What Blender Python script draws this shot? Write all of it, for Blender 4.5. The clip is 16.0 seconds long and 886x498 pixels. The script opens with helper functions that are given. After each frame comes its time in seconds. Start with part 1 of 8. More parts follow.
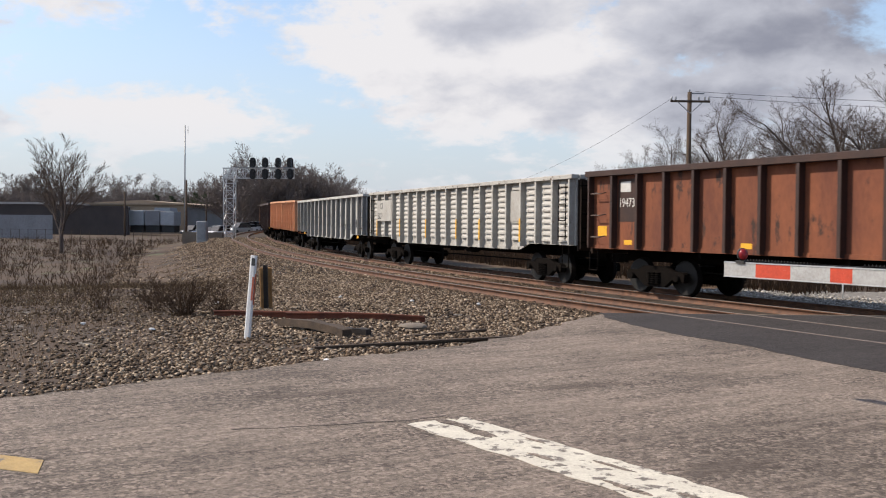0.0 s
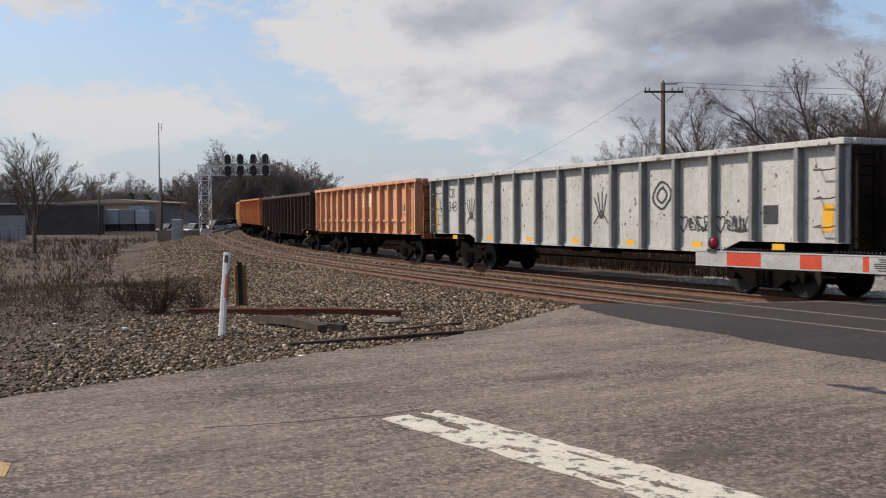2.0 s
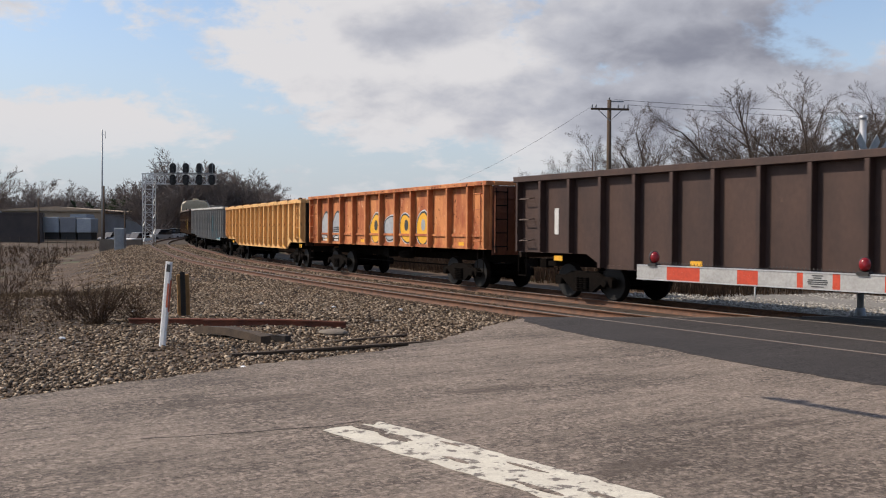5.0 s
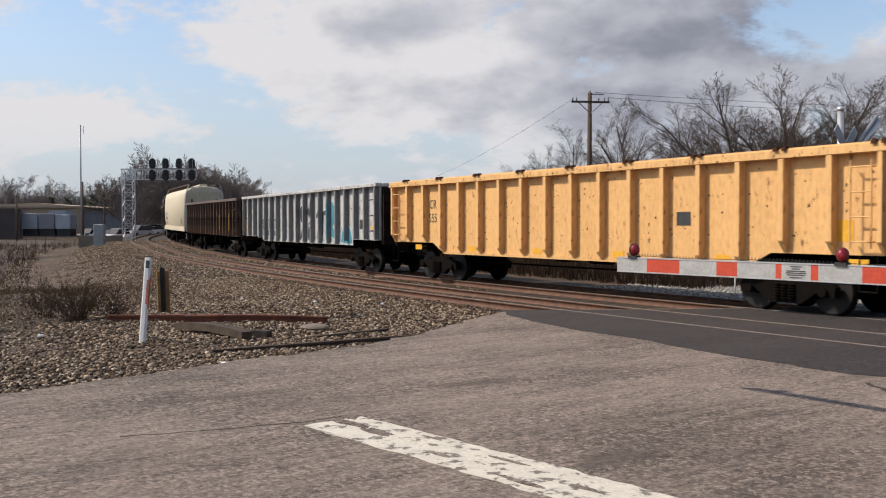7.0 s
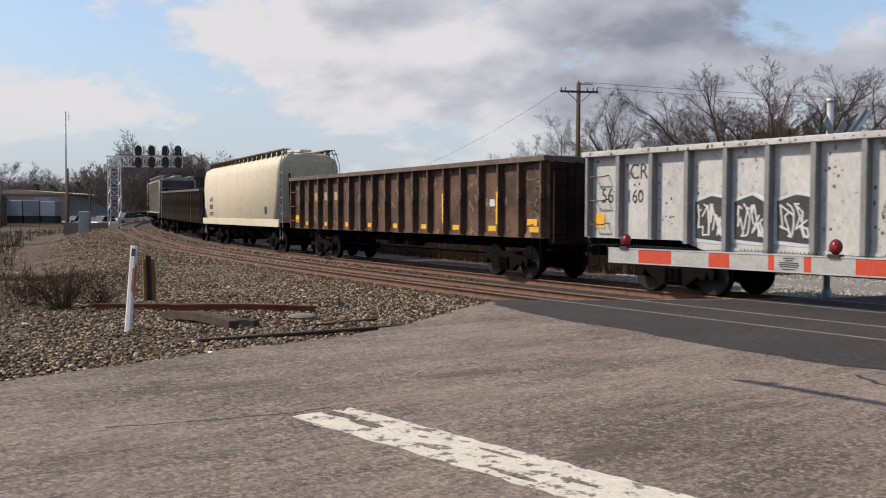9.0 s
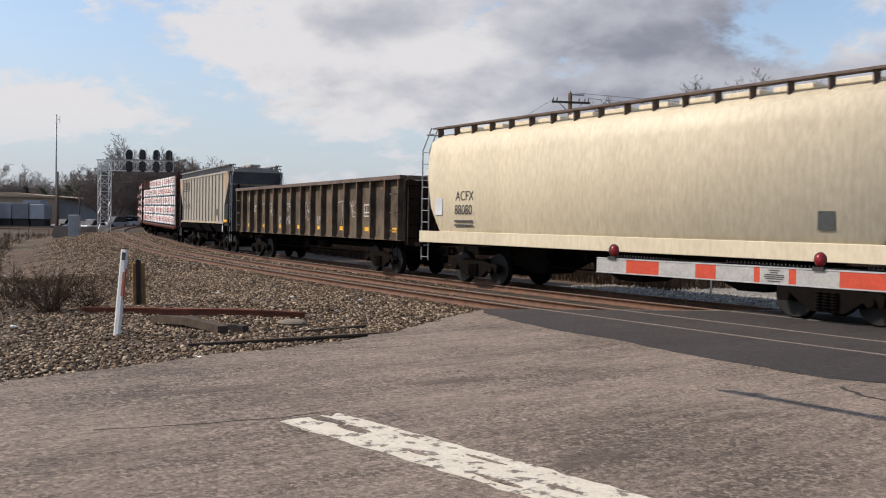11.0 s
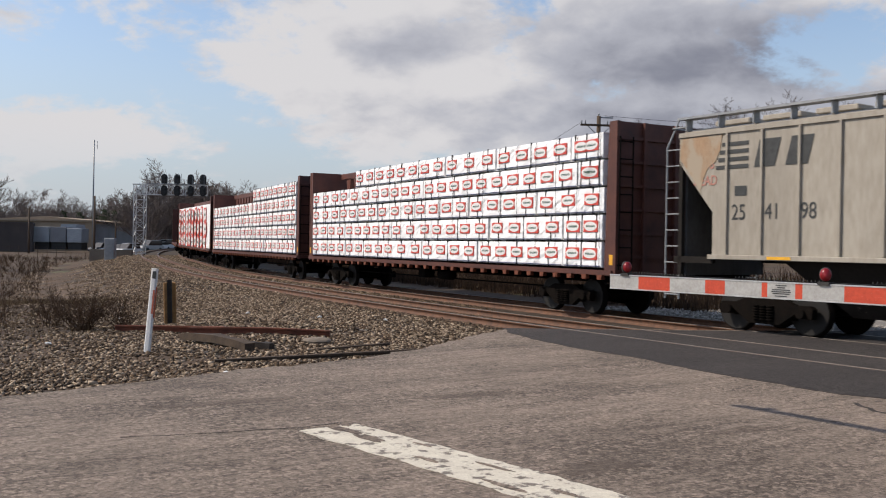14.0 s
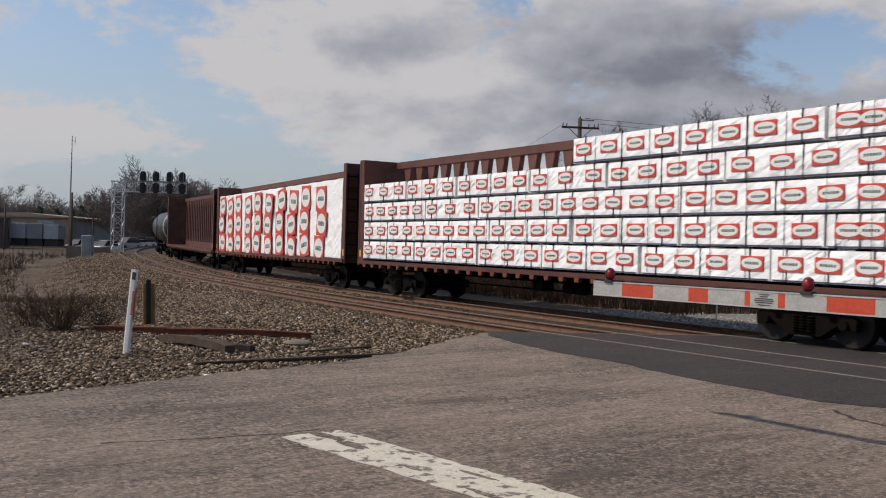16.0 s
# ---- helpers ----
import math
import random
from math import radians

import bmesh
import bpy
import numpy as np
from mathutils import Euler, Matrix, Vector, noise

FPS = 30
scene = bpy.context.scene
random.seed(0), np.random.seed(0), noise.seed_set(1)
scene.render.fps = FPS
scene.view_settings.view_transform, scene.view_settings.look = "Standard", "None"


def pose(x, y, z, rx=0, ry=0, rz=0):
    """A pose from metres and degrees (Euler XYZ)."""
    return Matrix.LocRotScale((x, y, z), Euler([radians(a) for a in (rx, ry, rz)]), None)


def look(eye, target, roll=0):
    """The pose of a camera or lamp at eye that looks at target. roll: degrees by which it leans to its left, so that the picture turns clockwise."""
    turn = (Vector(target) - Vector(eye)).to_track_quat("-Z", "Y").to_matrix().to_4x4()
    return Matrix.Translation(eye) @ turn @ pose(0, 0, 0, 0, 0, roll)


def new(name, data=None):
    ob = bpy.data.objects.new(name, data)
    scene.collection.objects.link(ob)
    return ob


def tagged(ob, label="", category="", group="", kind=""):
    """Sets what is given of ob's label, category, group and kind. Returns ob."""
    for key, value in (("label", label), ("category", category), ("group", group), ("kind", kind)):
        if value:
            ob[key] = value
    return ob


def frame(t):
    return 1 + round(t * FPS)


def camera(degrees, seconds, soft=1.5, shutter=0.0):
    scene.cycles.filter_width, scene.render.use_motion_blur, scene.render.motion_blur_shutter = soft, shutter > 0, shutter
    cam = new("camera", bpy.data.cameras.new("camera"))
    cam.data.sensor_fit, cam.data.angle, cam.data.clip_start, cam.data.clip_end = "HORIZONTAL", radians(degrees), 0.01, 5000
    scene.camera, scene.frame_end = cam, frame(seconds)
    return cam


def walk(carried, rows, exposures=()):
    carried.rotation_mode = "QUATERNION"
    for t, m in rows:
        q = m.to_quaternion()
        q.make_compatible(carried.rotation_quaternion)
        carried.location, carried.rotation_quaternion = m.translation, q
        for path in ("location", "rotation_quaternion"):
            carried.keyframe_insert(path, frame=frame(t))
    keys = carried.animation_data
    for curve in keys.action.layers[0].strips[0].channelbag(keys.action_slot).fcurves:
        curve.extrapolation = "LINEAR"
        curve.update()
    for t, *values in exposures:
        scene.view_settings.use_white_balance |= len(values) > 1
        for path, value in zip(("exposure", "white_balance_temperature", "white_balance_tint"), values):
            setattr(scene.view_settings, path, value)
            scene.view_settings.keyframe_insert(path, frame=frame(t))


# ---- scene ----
cam = camera(51.0, 16.0, soft=1.1, shutter=0.1)
# seconds, x, y, z, yaw, pitch, roll
PATH = [
    (0.0, -0.109, -0.037, 1.771, 5.689, -1.487, -0.512),
    (0.5, -0.082, 0.104, 1.731, 5.607, -1.601, -0.251),
    (1.0, -0.069, 0.085, 1.743, 5.284, -1.866, 0.257),
    (1.5, -0.058, 0.038, 1.759, 4.833, -1.94, 0.477),
    (2.0, -0.05, 0.001, 1.763, 4.314, -1.862, 0.424),
    (2.5, -0.054, -0.004, 1.76, 3.724, -1.71, 0.274),
    (3.0, -0.054, -0.009, 1.757, 3.122, -1.509, 0.057),
    (3.5, -0.049, -0.013, 1.757, 2.55, -1.328, -0.105),
    (4.0, -0.042, -0.005, 1.755, 1.995, -1.15, -0.264),
    (6.5, 0.014, -0.037, 1.743, 0.23, -1.029, -0.09),
    (7.0, 0.0, 0.0, 1.75, 0.0, -1.443, 0.049),
    (7.5, -0.012, 0.04, 1.748, -0.188, -1.767, 0.11),
    (8.0, -0.025, 0.068, 1.753, -0.347, -2.008, 0.043),
    (8.5, -0.026, 0.076, 1.761, -0.532, -2.124, -0.059),
    (9.0, -0.031, 0.098, 1.752, -0.781, -2.107, -0.28),
    (9.5, -0.027, 0.063, 1.748, -1.036, -2.029, -0.572),
    (11.8, -0.027, 0.025, 1.749, -1.21, -1.46, -1.25),
    (12.0, -0.027, 0.025, 1.749, -0.737, -1.464, -1.261),
    (12.5, -0.031, 0.019, 1.762, 0.484, -1.431, -0.943),
    (13.0, -0.016, -0.016, 1.769, 1.422, -1.364, -0.514),
    (13.5, 0.014, -0.034, 1.776, 1.453, -0.947, -0.808),
    (14.0, 0.138, -0.259, 1.685, 0.61, -0.163, -0.998),
    (14.5, 0.135, -0.258, 1.695, 0.187, 0.285, -1.719),
    (15.0, 0.012, 0.008, 1.77, 0.233, 0.148, -2.627),
    (15.5, 0.03, -0.037, 1.776, -0.141, 0.324, -2.452),
    (16.0, 0.089, -0.232, 1.744, -0.646, -0.152, -1.52),
]
walk(cam, [(r[0], pose(r[1], r[2], r[3], 90 + r[5], r[6], r[4])) for r in PATH],
     [(t, e, 6500, 12.5) for t, e in ((0.0, 0.10), (0.5, -0.05), (1.0, -0.19), (1.5, -0.21), (2.5, -0.21), (3.5, -0.13), (6.5, -0.13), (7.0, -0.08), (8.5, -0.03), (9.0, -0.09), (12.5, -0.07), (13.0, -0.11), (14.0, -0.20), (14.5, -0.37), (15.0, -0.54), (16.0, -0.54))])

# ---- world, sun ----
SUN_ELEV, SUN_DIR = 43.8, Vector((-1.0, 0.02))      # the way to the sun on the plan
world = bpy.data.worlds.new("sky")
scene.world = world
world.use_nodes = True
wn = world.node_tree
wn.nodes.clear()


def wnode(kind, **values):
    n = wn.nodes.new(kind)
    for key, value in values.items():
        if key in n.inputs:
            n.inputs[key].default_value = value
    return n


def wlink(a, b):
    wn.links.new(a, b)


def wmath(op, a, b, clamp=False):
    n = wn.nodes.new("ShaderNodeMath")
    n.operation, n.use_clamp = op, clamp
    for k, v in enumerate((a, b)):
        if isinstance(v, (int, float)):
            n.inputs[k].default_value = v
        else:
            wlink(v, n.inputs[k])
    return n.outputs[0]


sky = wn.nodes.new("ShaderNodeTexSky")
sky.sky_type, sky.sun_disc = "NISHITA", False
sky.sun_elevation, sky.sun_rotation = radians(SUN_ELEV), math.atan2(SUN_DIR.x, SUN_DIR.y)
sky.air_density, sky.dust_density, sky.ozone_density = 1.0, 1.2, 1.0
coord = wn.nodes.new("ShaderNodeTexCoord")
split = wn.nodes.new("ShaderNodeSeparateXYZ")
wlink(coord.outputs["Generated"], split.inputs[0])
# clouds lie on a level sheet, so they crowd together towards the horizon
over = wmath("ADD", wmath("MAXIMUM", split.outputs["Z"], 0.0), 0.42)
sheet = wn.nodes.new("ShaderNodeCombineXYZ")
wlink(wmath("DIVIDE", split.outputs["X"], over), sheet.inputs[0])
wlink(wmath("DIVIDE", split.outputs["Y"], over), sheet.inputs[1])
sheet.inputs[2].default_value = 2.6


def puff(scale, detail, rough, distort=0.0):
    n = wnode("ShaderNodeTexNoise", Scale=scale, Detail=detail, Roughness=rough, Distortion=distort)
    wlink(sheet.outputs[0], n.inputs["Vector"])
    return wmath("SUBTRACT", n.outputs["Fac"], 0.5)


def between(value, a, b, lo=0.0, hi=1.0):
    n = wnode("ShaderNodeMapRange")
    n.interpolation_type = "SMOOTHSTEP"
    wlink(value, n.inputs["Value"])
    for key, v in (("From Min", a), ("From Max", b), ("To Min", lo), ("To Max", hi)):
        n.inputs[key].default_value = v
    return n.outputs[0]


def blend_sky(fac, c1, c2):
    n = wn.nodes.new("ShaderNodeMixRGB")
    for sock, v in ((n.inputs["Fac"], fac), (n.inputs["Color1"], c1), (n.inputs["Color2"], c2)):
        if isinstance(v, tuple):
            sock.default_value = (*v, 1)
        else:
            wlink(v, sock)
    return n.outputs[0]


def banks(value, rows):
    """Broad banks of cloud (or gaps) added to a field: way across, way up, half width, half height, weight."""
    for u, v, ru, rv, weight in rows:
        c = Vector((u, 1.0, v)).normalized()
        mp = wn.nodes.new("ShaderNodeVectorMath")
        mp.operation = "SUBTRACT"
        wlink(coord.outputs["Generated"], mp.inputs[0])
        mp.inputs[1].default_value = c
        sc = wn.nodes.new("ShaderNodeVectorMath")
        sc.operation = "MULTIPLY"
        wlink(mp.outputs[0], sc.inputs[0])
        sc.inputs[1].default_value = (1 / ru, 1.0, 1 / rv)
        ln = wn.nodes.new("ShaderNodeVectorMath")
        ln.operation = "LENGTH"
        wlink(sc.outputs[0], ln.inputs[0])
        value = wmath("ADD", value, between(ln.outputs["Value"], 0.25, 1.35, weight, 0.0))
    return value


billow = puff(5.5, 10.0, 0.58, 0.2)
fluff = puff(15.0, 8.0, 0.6, 0.1)
density = wmath("ADD", wmath("ADD", wmath("MULTIPLY", billow, 2.1), wmath("MULTIPLY", fluff, 0.8)), 0.24)
density = banks(density, ((0.02, 0.15, 0.75, 0.42, 0.24), (0.10, 0.225, 0.40, 0.10, 0.34), (-0.20, 0.205, 0.11, 0.05, 0.22), (-0.455, 0.115, 0.10, 0.042, 0.42),
                          (0.30, 0.13, 0.30, 0.09, 0.26), (0.02, 0.125, 0.20, 0.045, 0.16), (-0.10, 0.165, 0.14, 0.03, 0.14), (-0.385, 0.215, 0.12, 0.055, -0.12),
                          (-0.28, 0.145, 0.09, 0.05, -0.16), (0.415, 0.225, 0.075, 0.05, -0.50), (0.50, 0.22, 0.05, 0.06, 0.3), (-0.20, 0.07, 0.16, 0.03, -0.10)))
cover = between(density, 0.36, 0.72)
# thick parts show grey undersides
thick = wmath("ADD", wmath("ADD", wmath("MULTIPLY", puff(4.2, 6.0, 0.48), 1.5), wmath("MULTIPLY", puff(13.0, 8.0, 0.55, 0.2), 0.75)), 0.02)
thick = banks(thick, ((-0.06, 0.215, 0.11, 0.032, 0.55), (0.24, 0.225, 0.18, 0.05, 0.75), (0.32, 0.135, 0.34, 0.085, 0.50), (-0.49, 0.105, 0.05, 0.018, 0.20), (-0.40, 0.12, 0.12, 0.05, -0.40),
                      (0.04, 0.185, 0.07, 0.05, -0.30), (-0.20, 0.215, 0.08, 0.05, -0.35), (0.02, 0.13, 0.14, 0.03, -0.10)))
cloud = blend_sky(between(thick, -0.05, 0.50), (0.99, 0.985, 0.99), (0.66, 0.685, 0.755))
cloud = blend_sky(between(thick, 0.35, 1.05), cloud, (0.335, 0.355, 0.43))
sky_level = wn.nodes.new("ShaderNodeMixRGB")
sky_level.blend_type = "MULTIPLY"
sky_level.inputs["Fac"].default_value = 1.0
wlink(sky.outputs[0], sky_level.inputs["Color1"])
sky_level.inputs["Color2"].default_value = (0.222, 0.226, 0.228, 1)
# pale haze towards the horizon
hazy = blend_sky(between(split.outputs["Z"], 0.0, 0.26, 0.85, 0.08), sky_level.outputs[0], (0.66, 0.74, 0.84))
far_veil = between(split.outputs["Z"], 0.015, 0.12, 0.35, 1.0)
mixed = blend_sky(wmath("MULTIPLY", cover, far_veil), hazy, cloud)
air = wnode("ShaderNodeBackground", Strength=0.80)
wlink(mixed, air.inputs["Color"])
wout = wn.nodes.new("ShaderNodeOutputWorld")
wlink(air.outputs[0], wout.inputs["Surface"])

sun = new("sun", bpy.data.lights.new("sun", "SUN"))
sun.data.energy, sun.data.angle, sun.data.color = 5.0, radians(0.6), (1.0, 0.91, 0.775)
to_sun = Vector((SUN_DIR.x, SUN_DIR.y, 0)).normalized() * math.cos(radians(SUN_ELEV)) + Vector((0, 0, math.sin(radians(SUN_ELEV))))
sun.matrix_world = look(to_sun * 50, (0, 0, 0))
scene.view_settings.exposure = 0.0


# ---- materials ----
def mat(name, colour, colour2=None, rough=0.7, metal=0.0, scale=3.0, fine=40.0, wear=None, wear_at=0.62, wear_scale=2.0,
        bump=0.25, bump_scale=60.0, streak=1.0, contrast=1.0, per_object=0.0, spec=0.4, relief=0.01):
    """A painted or natural surface: two tones mixed at two scales, patches of wear, fine relief."""
    m = bpy.data.materials.new(name)
    m.use_nodes = True
    nt = m.node_tree
    b = nt.nodes["Principled BSDF"]
    colour2 = colour2 or tuple(c * 0.72 for c in colour)
    tc = nt.nodes.new("ShaderNodeTexCoord")
    mp = nt.nodes.new("ShaderNodeMapping")
    mp.inputs["Scale"].default_value = (1, 1, 1 / streak)
    nt.links.new(tc.outputs["Object"], mp.inputs["Vector"])

    def noise_at(s, detail=6, r=0.6):
        n = nt.nodes.new("ShaderNodeTexNoise")
        n.inputs["Scale"].default_value, n.inputs["Detail"].default_value, n.inputs["Roughness"].default_value = s, detail, r
        nt.links.new(mp.outputs[0], n.inputs["Vector"])
        return n.outputs["Fac"]

    def ramp(f, a, z):
        r = nt.nodes.new("ShaderNodeMapRange")
        nt.links.new(f, r.inputs["Value"])
        r.inputs["From Min"].default_value, r.inputs["From Max"].default_value = a, z
        return r.outputs[0]

    def blend(f, c1, c2, kind="MIX"):
        x = nt.nodes.new("ShaderNodeMixRGB")
        x.blend_type = kind
        for sock, v in ((x.inputs["Fac"], f), (x.inputs["Color1"], c1), (x.inputs["Color2"], c2)):
            if isinstance(v, (int, float)):
                sock.default_value = v
            elif isinstance(v, tuple):
                sock.default_value = (*v, 1) if len(v) == 3 else v
            else:
                nt.links.new(v, sock)
        return x.outputs[0]

    half = 0.16 / contrast
    c = blend(ramp(noise_at(scale), 0.5 - half, 0.5 + half), colour, colour2)
    c = blend(ramp(noise_at(fine, 3), 0.35, 0.75), c, blend(1.0, c, (0.78, 0.76, 0.74), "MULTIPLY"))
    if per_object:
        info = nt.nodes.new("ShaderNodeObjectInfo")
        c = blend(ramp(info.outputs["Random"], 0, 1 / per_object), c, blend(1.0, c, (0.6, 0.58, 0.56), "MULTIPLY"))
    if wear:
        c = blend(ramp(noise_at(wear_scale, 9, 0.68), wear_at, wear_at + 0.06), c, wear)
    nt.links.new(c, b.inputs["Base Color"])
    b.inputs["Roughness"].default_value, b.inputs["Metallic"].default_value = rough, metal
    b.inputs["Specular IOR Level"].default_value = spec
    if bump:
        bp = nt.nodes.new("ShaderNodeBump")
        bp.inputs["Strength"].default_value, bp.inputs["Distance"].default_value = bump, relief
        nt.links.new(noise_at(bump_scale, 4), bp.inputs["Height"])
        nt.links.new(bp.outputs[0], b.inputs["Normal"])
    return m


def island_mat(name, dark, light, rough=0.85, mid=None):
    """Loose stones, twigs or stems, each of its own tone."""
    m = bpy.data.materials.new(name)
    m.use_nodes = True
    nt = m.node_tree
    b = nt.nodes["Principled BSDF"]
    g = nt.nodes.new("ShaderNodeNewGeometry")
    r = nt.nodes.new("ShaderNodeValToRGB")
    r.color_ramp.elements[0].color, r.color_ramp.elements[1].color = (*dark, 1), (*light, 1)
    if mid:
        e = r.color_ramp.elements.new(0.55)
        e.color = (*mid, 1)
    nt.links.new(g.outputs["Random Per Island"], r.inputs["Fac"])
    nt.links.new(r.outputs["Color"], b.inputs["Base Color"])
    b.inputs["Roughness"].default_value = rough
    b.inputs["Specular IOR Level"].default_value = 0.25
    return m


def asphalt_mat(name, dark, light, grit, blotch):
    """Old road surface: grit, blotches, and streaks along the traffic."""
    m = bpy.data.materials.new(name)
    m.use_nodes = True
    nt = m.node_tree
    b = nt.nodes["Principled BSDF"]
    tc = nt.nodes.new("ShaderNodeTexCoord")

    def along(stretch, turn):
        """Object space turned so that x runs with the traffic, then stretched."""
        last = tc.outputs["Object"]
        for key, v in (("Rotation", (0, 0, turn)), ("Scale", stretch)):
            mp = nt.nodes.new("ShaderNodeMapping")
            mp.inputs[key].default_value = v
            nt.links.new(last, mp.inputs["Vector"])
            last = mp.outputs[0]
        return last

    def field(scale, detail, rough, stretch=(1, 1, 1), turn=0.0):
        n = nt.nodes.new("ShaderNodeTexNoise")
        n.inputs["Scale"].default_value, n.inputs["Detail"].default_value, n.inputs["Roughness"].default_value = scale, detail, rough
        nt.links.new(along(stretch, turn), n.inputs["Vector"])
        return n.outputs["Fac"]

    def chips(scale):
        n = nt.nodes.new("ShaderNodeTexVoronoi")
        n.inputs["Scale"].default_value = scale
        nt.links.new(tc.outputs["Object"], n.inputs["Vector"])
        r = nt.nodes.new("ShaderNodeSeparateColor")
        nt.links.new(n.outputs["Color"], r.inputs[0])
        return r.outputs[0]

    def calc(op, a, c):
        n = nt.nodes.new("ShaderNodeMath")
        n.operation = op
        for k, v in enumerate((a, c)):
            if isinstance(v, (int, float)):
                n.inputs[k].default_value = v
            else:
                nt.links.new(v, n.inputs[k])
        return n.outputs[0]

    road_way = radians(-38)
    # pale stone chips show where the binder has worn away
    worn = calc("MULTIPLY", calc("SUBTRACT", field(1.3, 6, 0.7, (0.45, 1.6, 1.0), road_way), 0.32), 3.2)
    bare = calc("MINIMUM", calc("MAXIMUM", worn, 0.25), 1.0)
    tone = calc("MULTIPLY", calc("SUBTRACT", field(30, 6, 0.85), 0.5), grit)
    tone = calc("ADD", tone, calc("MULTIPLY", calc("MULTIPLY", calc("SUBTRACT", calc("POWER", chips(34), 3.0), 0.25), bare), grit * 0.42))
    tone = calc("ADD", tone, calc("MULTIPLY", calc("SUBTRACT", field(9, 6, 0.75, (0.6, 1.4, 1.0), road_way), 0.5), grit * 0.45))
    tone = calc("ADD", tone, calc("MULTIPLY", calc("SUBTRACT", field(0.55, 6, 0.62, (0.7, 1.3, 1.0), road_way), 0.5), blotch * 0.75))
    tone = calc("ADD", tone, calc("MULTIPLY", calc("SUBTRACT", field(1.2, 6, 0.68, (0.22, 3.2, 1.0), road_way), 0.5), blotch * 0.55))
    tone = calc("ADD", tone, 0.47)
    r = nt.nodes.new("ShaderNodeValToRGB")
    r.color_ramp.elements[0].color, r.color_ramp.elements[1].color = (*dark, 1), (*light, 1)
    nt.links.new(tone, r.inputs["Fac"])
    nt.links.new(r.outputs[0], b.inputs["Base Color"])
    b.inputs["Roughness"].default_value = 0.88
    b.inputs["Specular IOR Level"].default_value = 0.3
    bp = nt.nodes.new("ShaderNodeBump")
    bp.inputs["Strength"].default_value, bp.inputs["Distance"].default_value = 0.9, 0.012
    nt.links.new(field(42, 6, 0.8), bp.inputs["Height"])
    nt.links.new(bp.outputs[0], b.inputs["Normal"])
    return m


def wrap_mat(name, light, dark):
    """Stretched plastic sheet: creases that run slantwise between the straps, soft sheen."""
    m = bpy.data.materials.new(name)
    m.use_nodes = True
    nt = m.node_tree
    b = nt.nodes["Principled BSDF"]
    tc = nt.nodes.new("ShaderNodeTexCoord")
    height = None
    for turn, stretch, scale, weight in ((28, (0.35, 1.0, 4.0), 1.5, 0.8), (-34, (0.4, 1.0, 3.0), 0.9, 0.9), (6, (0.4, 1.0, 2.0), 0.9, 1.0)):
        last = tc.outputs["Object"]
        for key, v in (("Rotation", (0, radians(turn), 0)), ("Scale", stretch)):
            mp = nt.nodes.new("ShaderNodeMapping")
            mp.inputs[key].default_value = v
            nt.links.new(last, mp.inputs["Vector"])
            last = mp.outputs[0]
        info = nt.nodes.new("ShaderNodeObjectInfo")
        n = nt.nodes.new("ShaderNodeTexNoise")
        n.noise_dimensions = "4D"
        n.inputs["Scale"].default_value, n.inputs["Detail"].default_value, n.inputs["Roughness"].default_value = scale, 4.0, 0.55
        spread = nt.nodes.new("ShaderNodeMath")
        spread.operation = "MULTIPLY"
        nt.links.new(info.outputs["Random"], spread.inputs[0])
        spread.inputs[1].default_value = 40.0
        nt.links.new(spread.outputs[0], n.inputs["W"])
        nt.links.new(last, n.inputs["Vector"])
        k = nt.nodes.new("ShaderNodeMath")
        k.operation = "MULTIPLY_ADD"
        nt.links.new(n.outputs["Fac"], k.inputs[0])
        k.inputs[1].default_value = weight
        if height is None:
            k.inputs[2].default_value = 0.0
        else:
            nt.links.new(height, k.inputs[2])
        height = k.outputs[0]
    # low parts of the creases get the darker tone: crease shade in the colour
    x = nt.nodes.new("ShaderNodeMixRGB")
    r = nt.nodes.new("ShaderNodeMapRange")
    nt.links.new(height, r.inputs["Value"])
    r.inputs["From Min"].default_value, r.inputs["From Max"].default_value = 1.15, 1.5
    nt.links.new(r.outputs[0], x.inputs["Fac"])
    x.inputs["Color1"].default_value, x.inputs["Color2"].default_value = (*dark, 1), (*light, 1)
    nt.links.new(x.outputs[0], b.inputs["Base Color"])
    b.inputs["Roughness"].default_value = 0.34
    bp = nt.nodes.new("ShaderNodeBump")
    bp.inputs["Strength"].default_value, bp.inputs["Distance"].default_value = 1.0, 0.085
    nt.links.new(height, bp.inputs["Height"])
    nt.links.new(bp.outputs[0], b.inputs["Normal"])
    return m


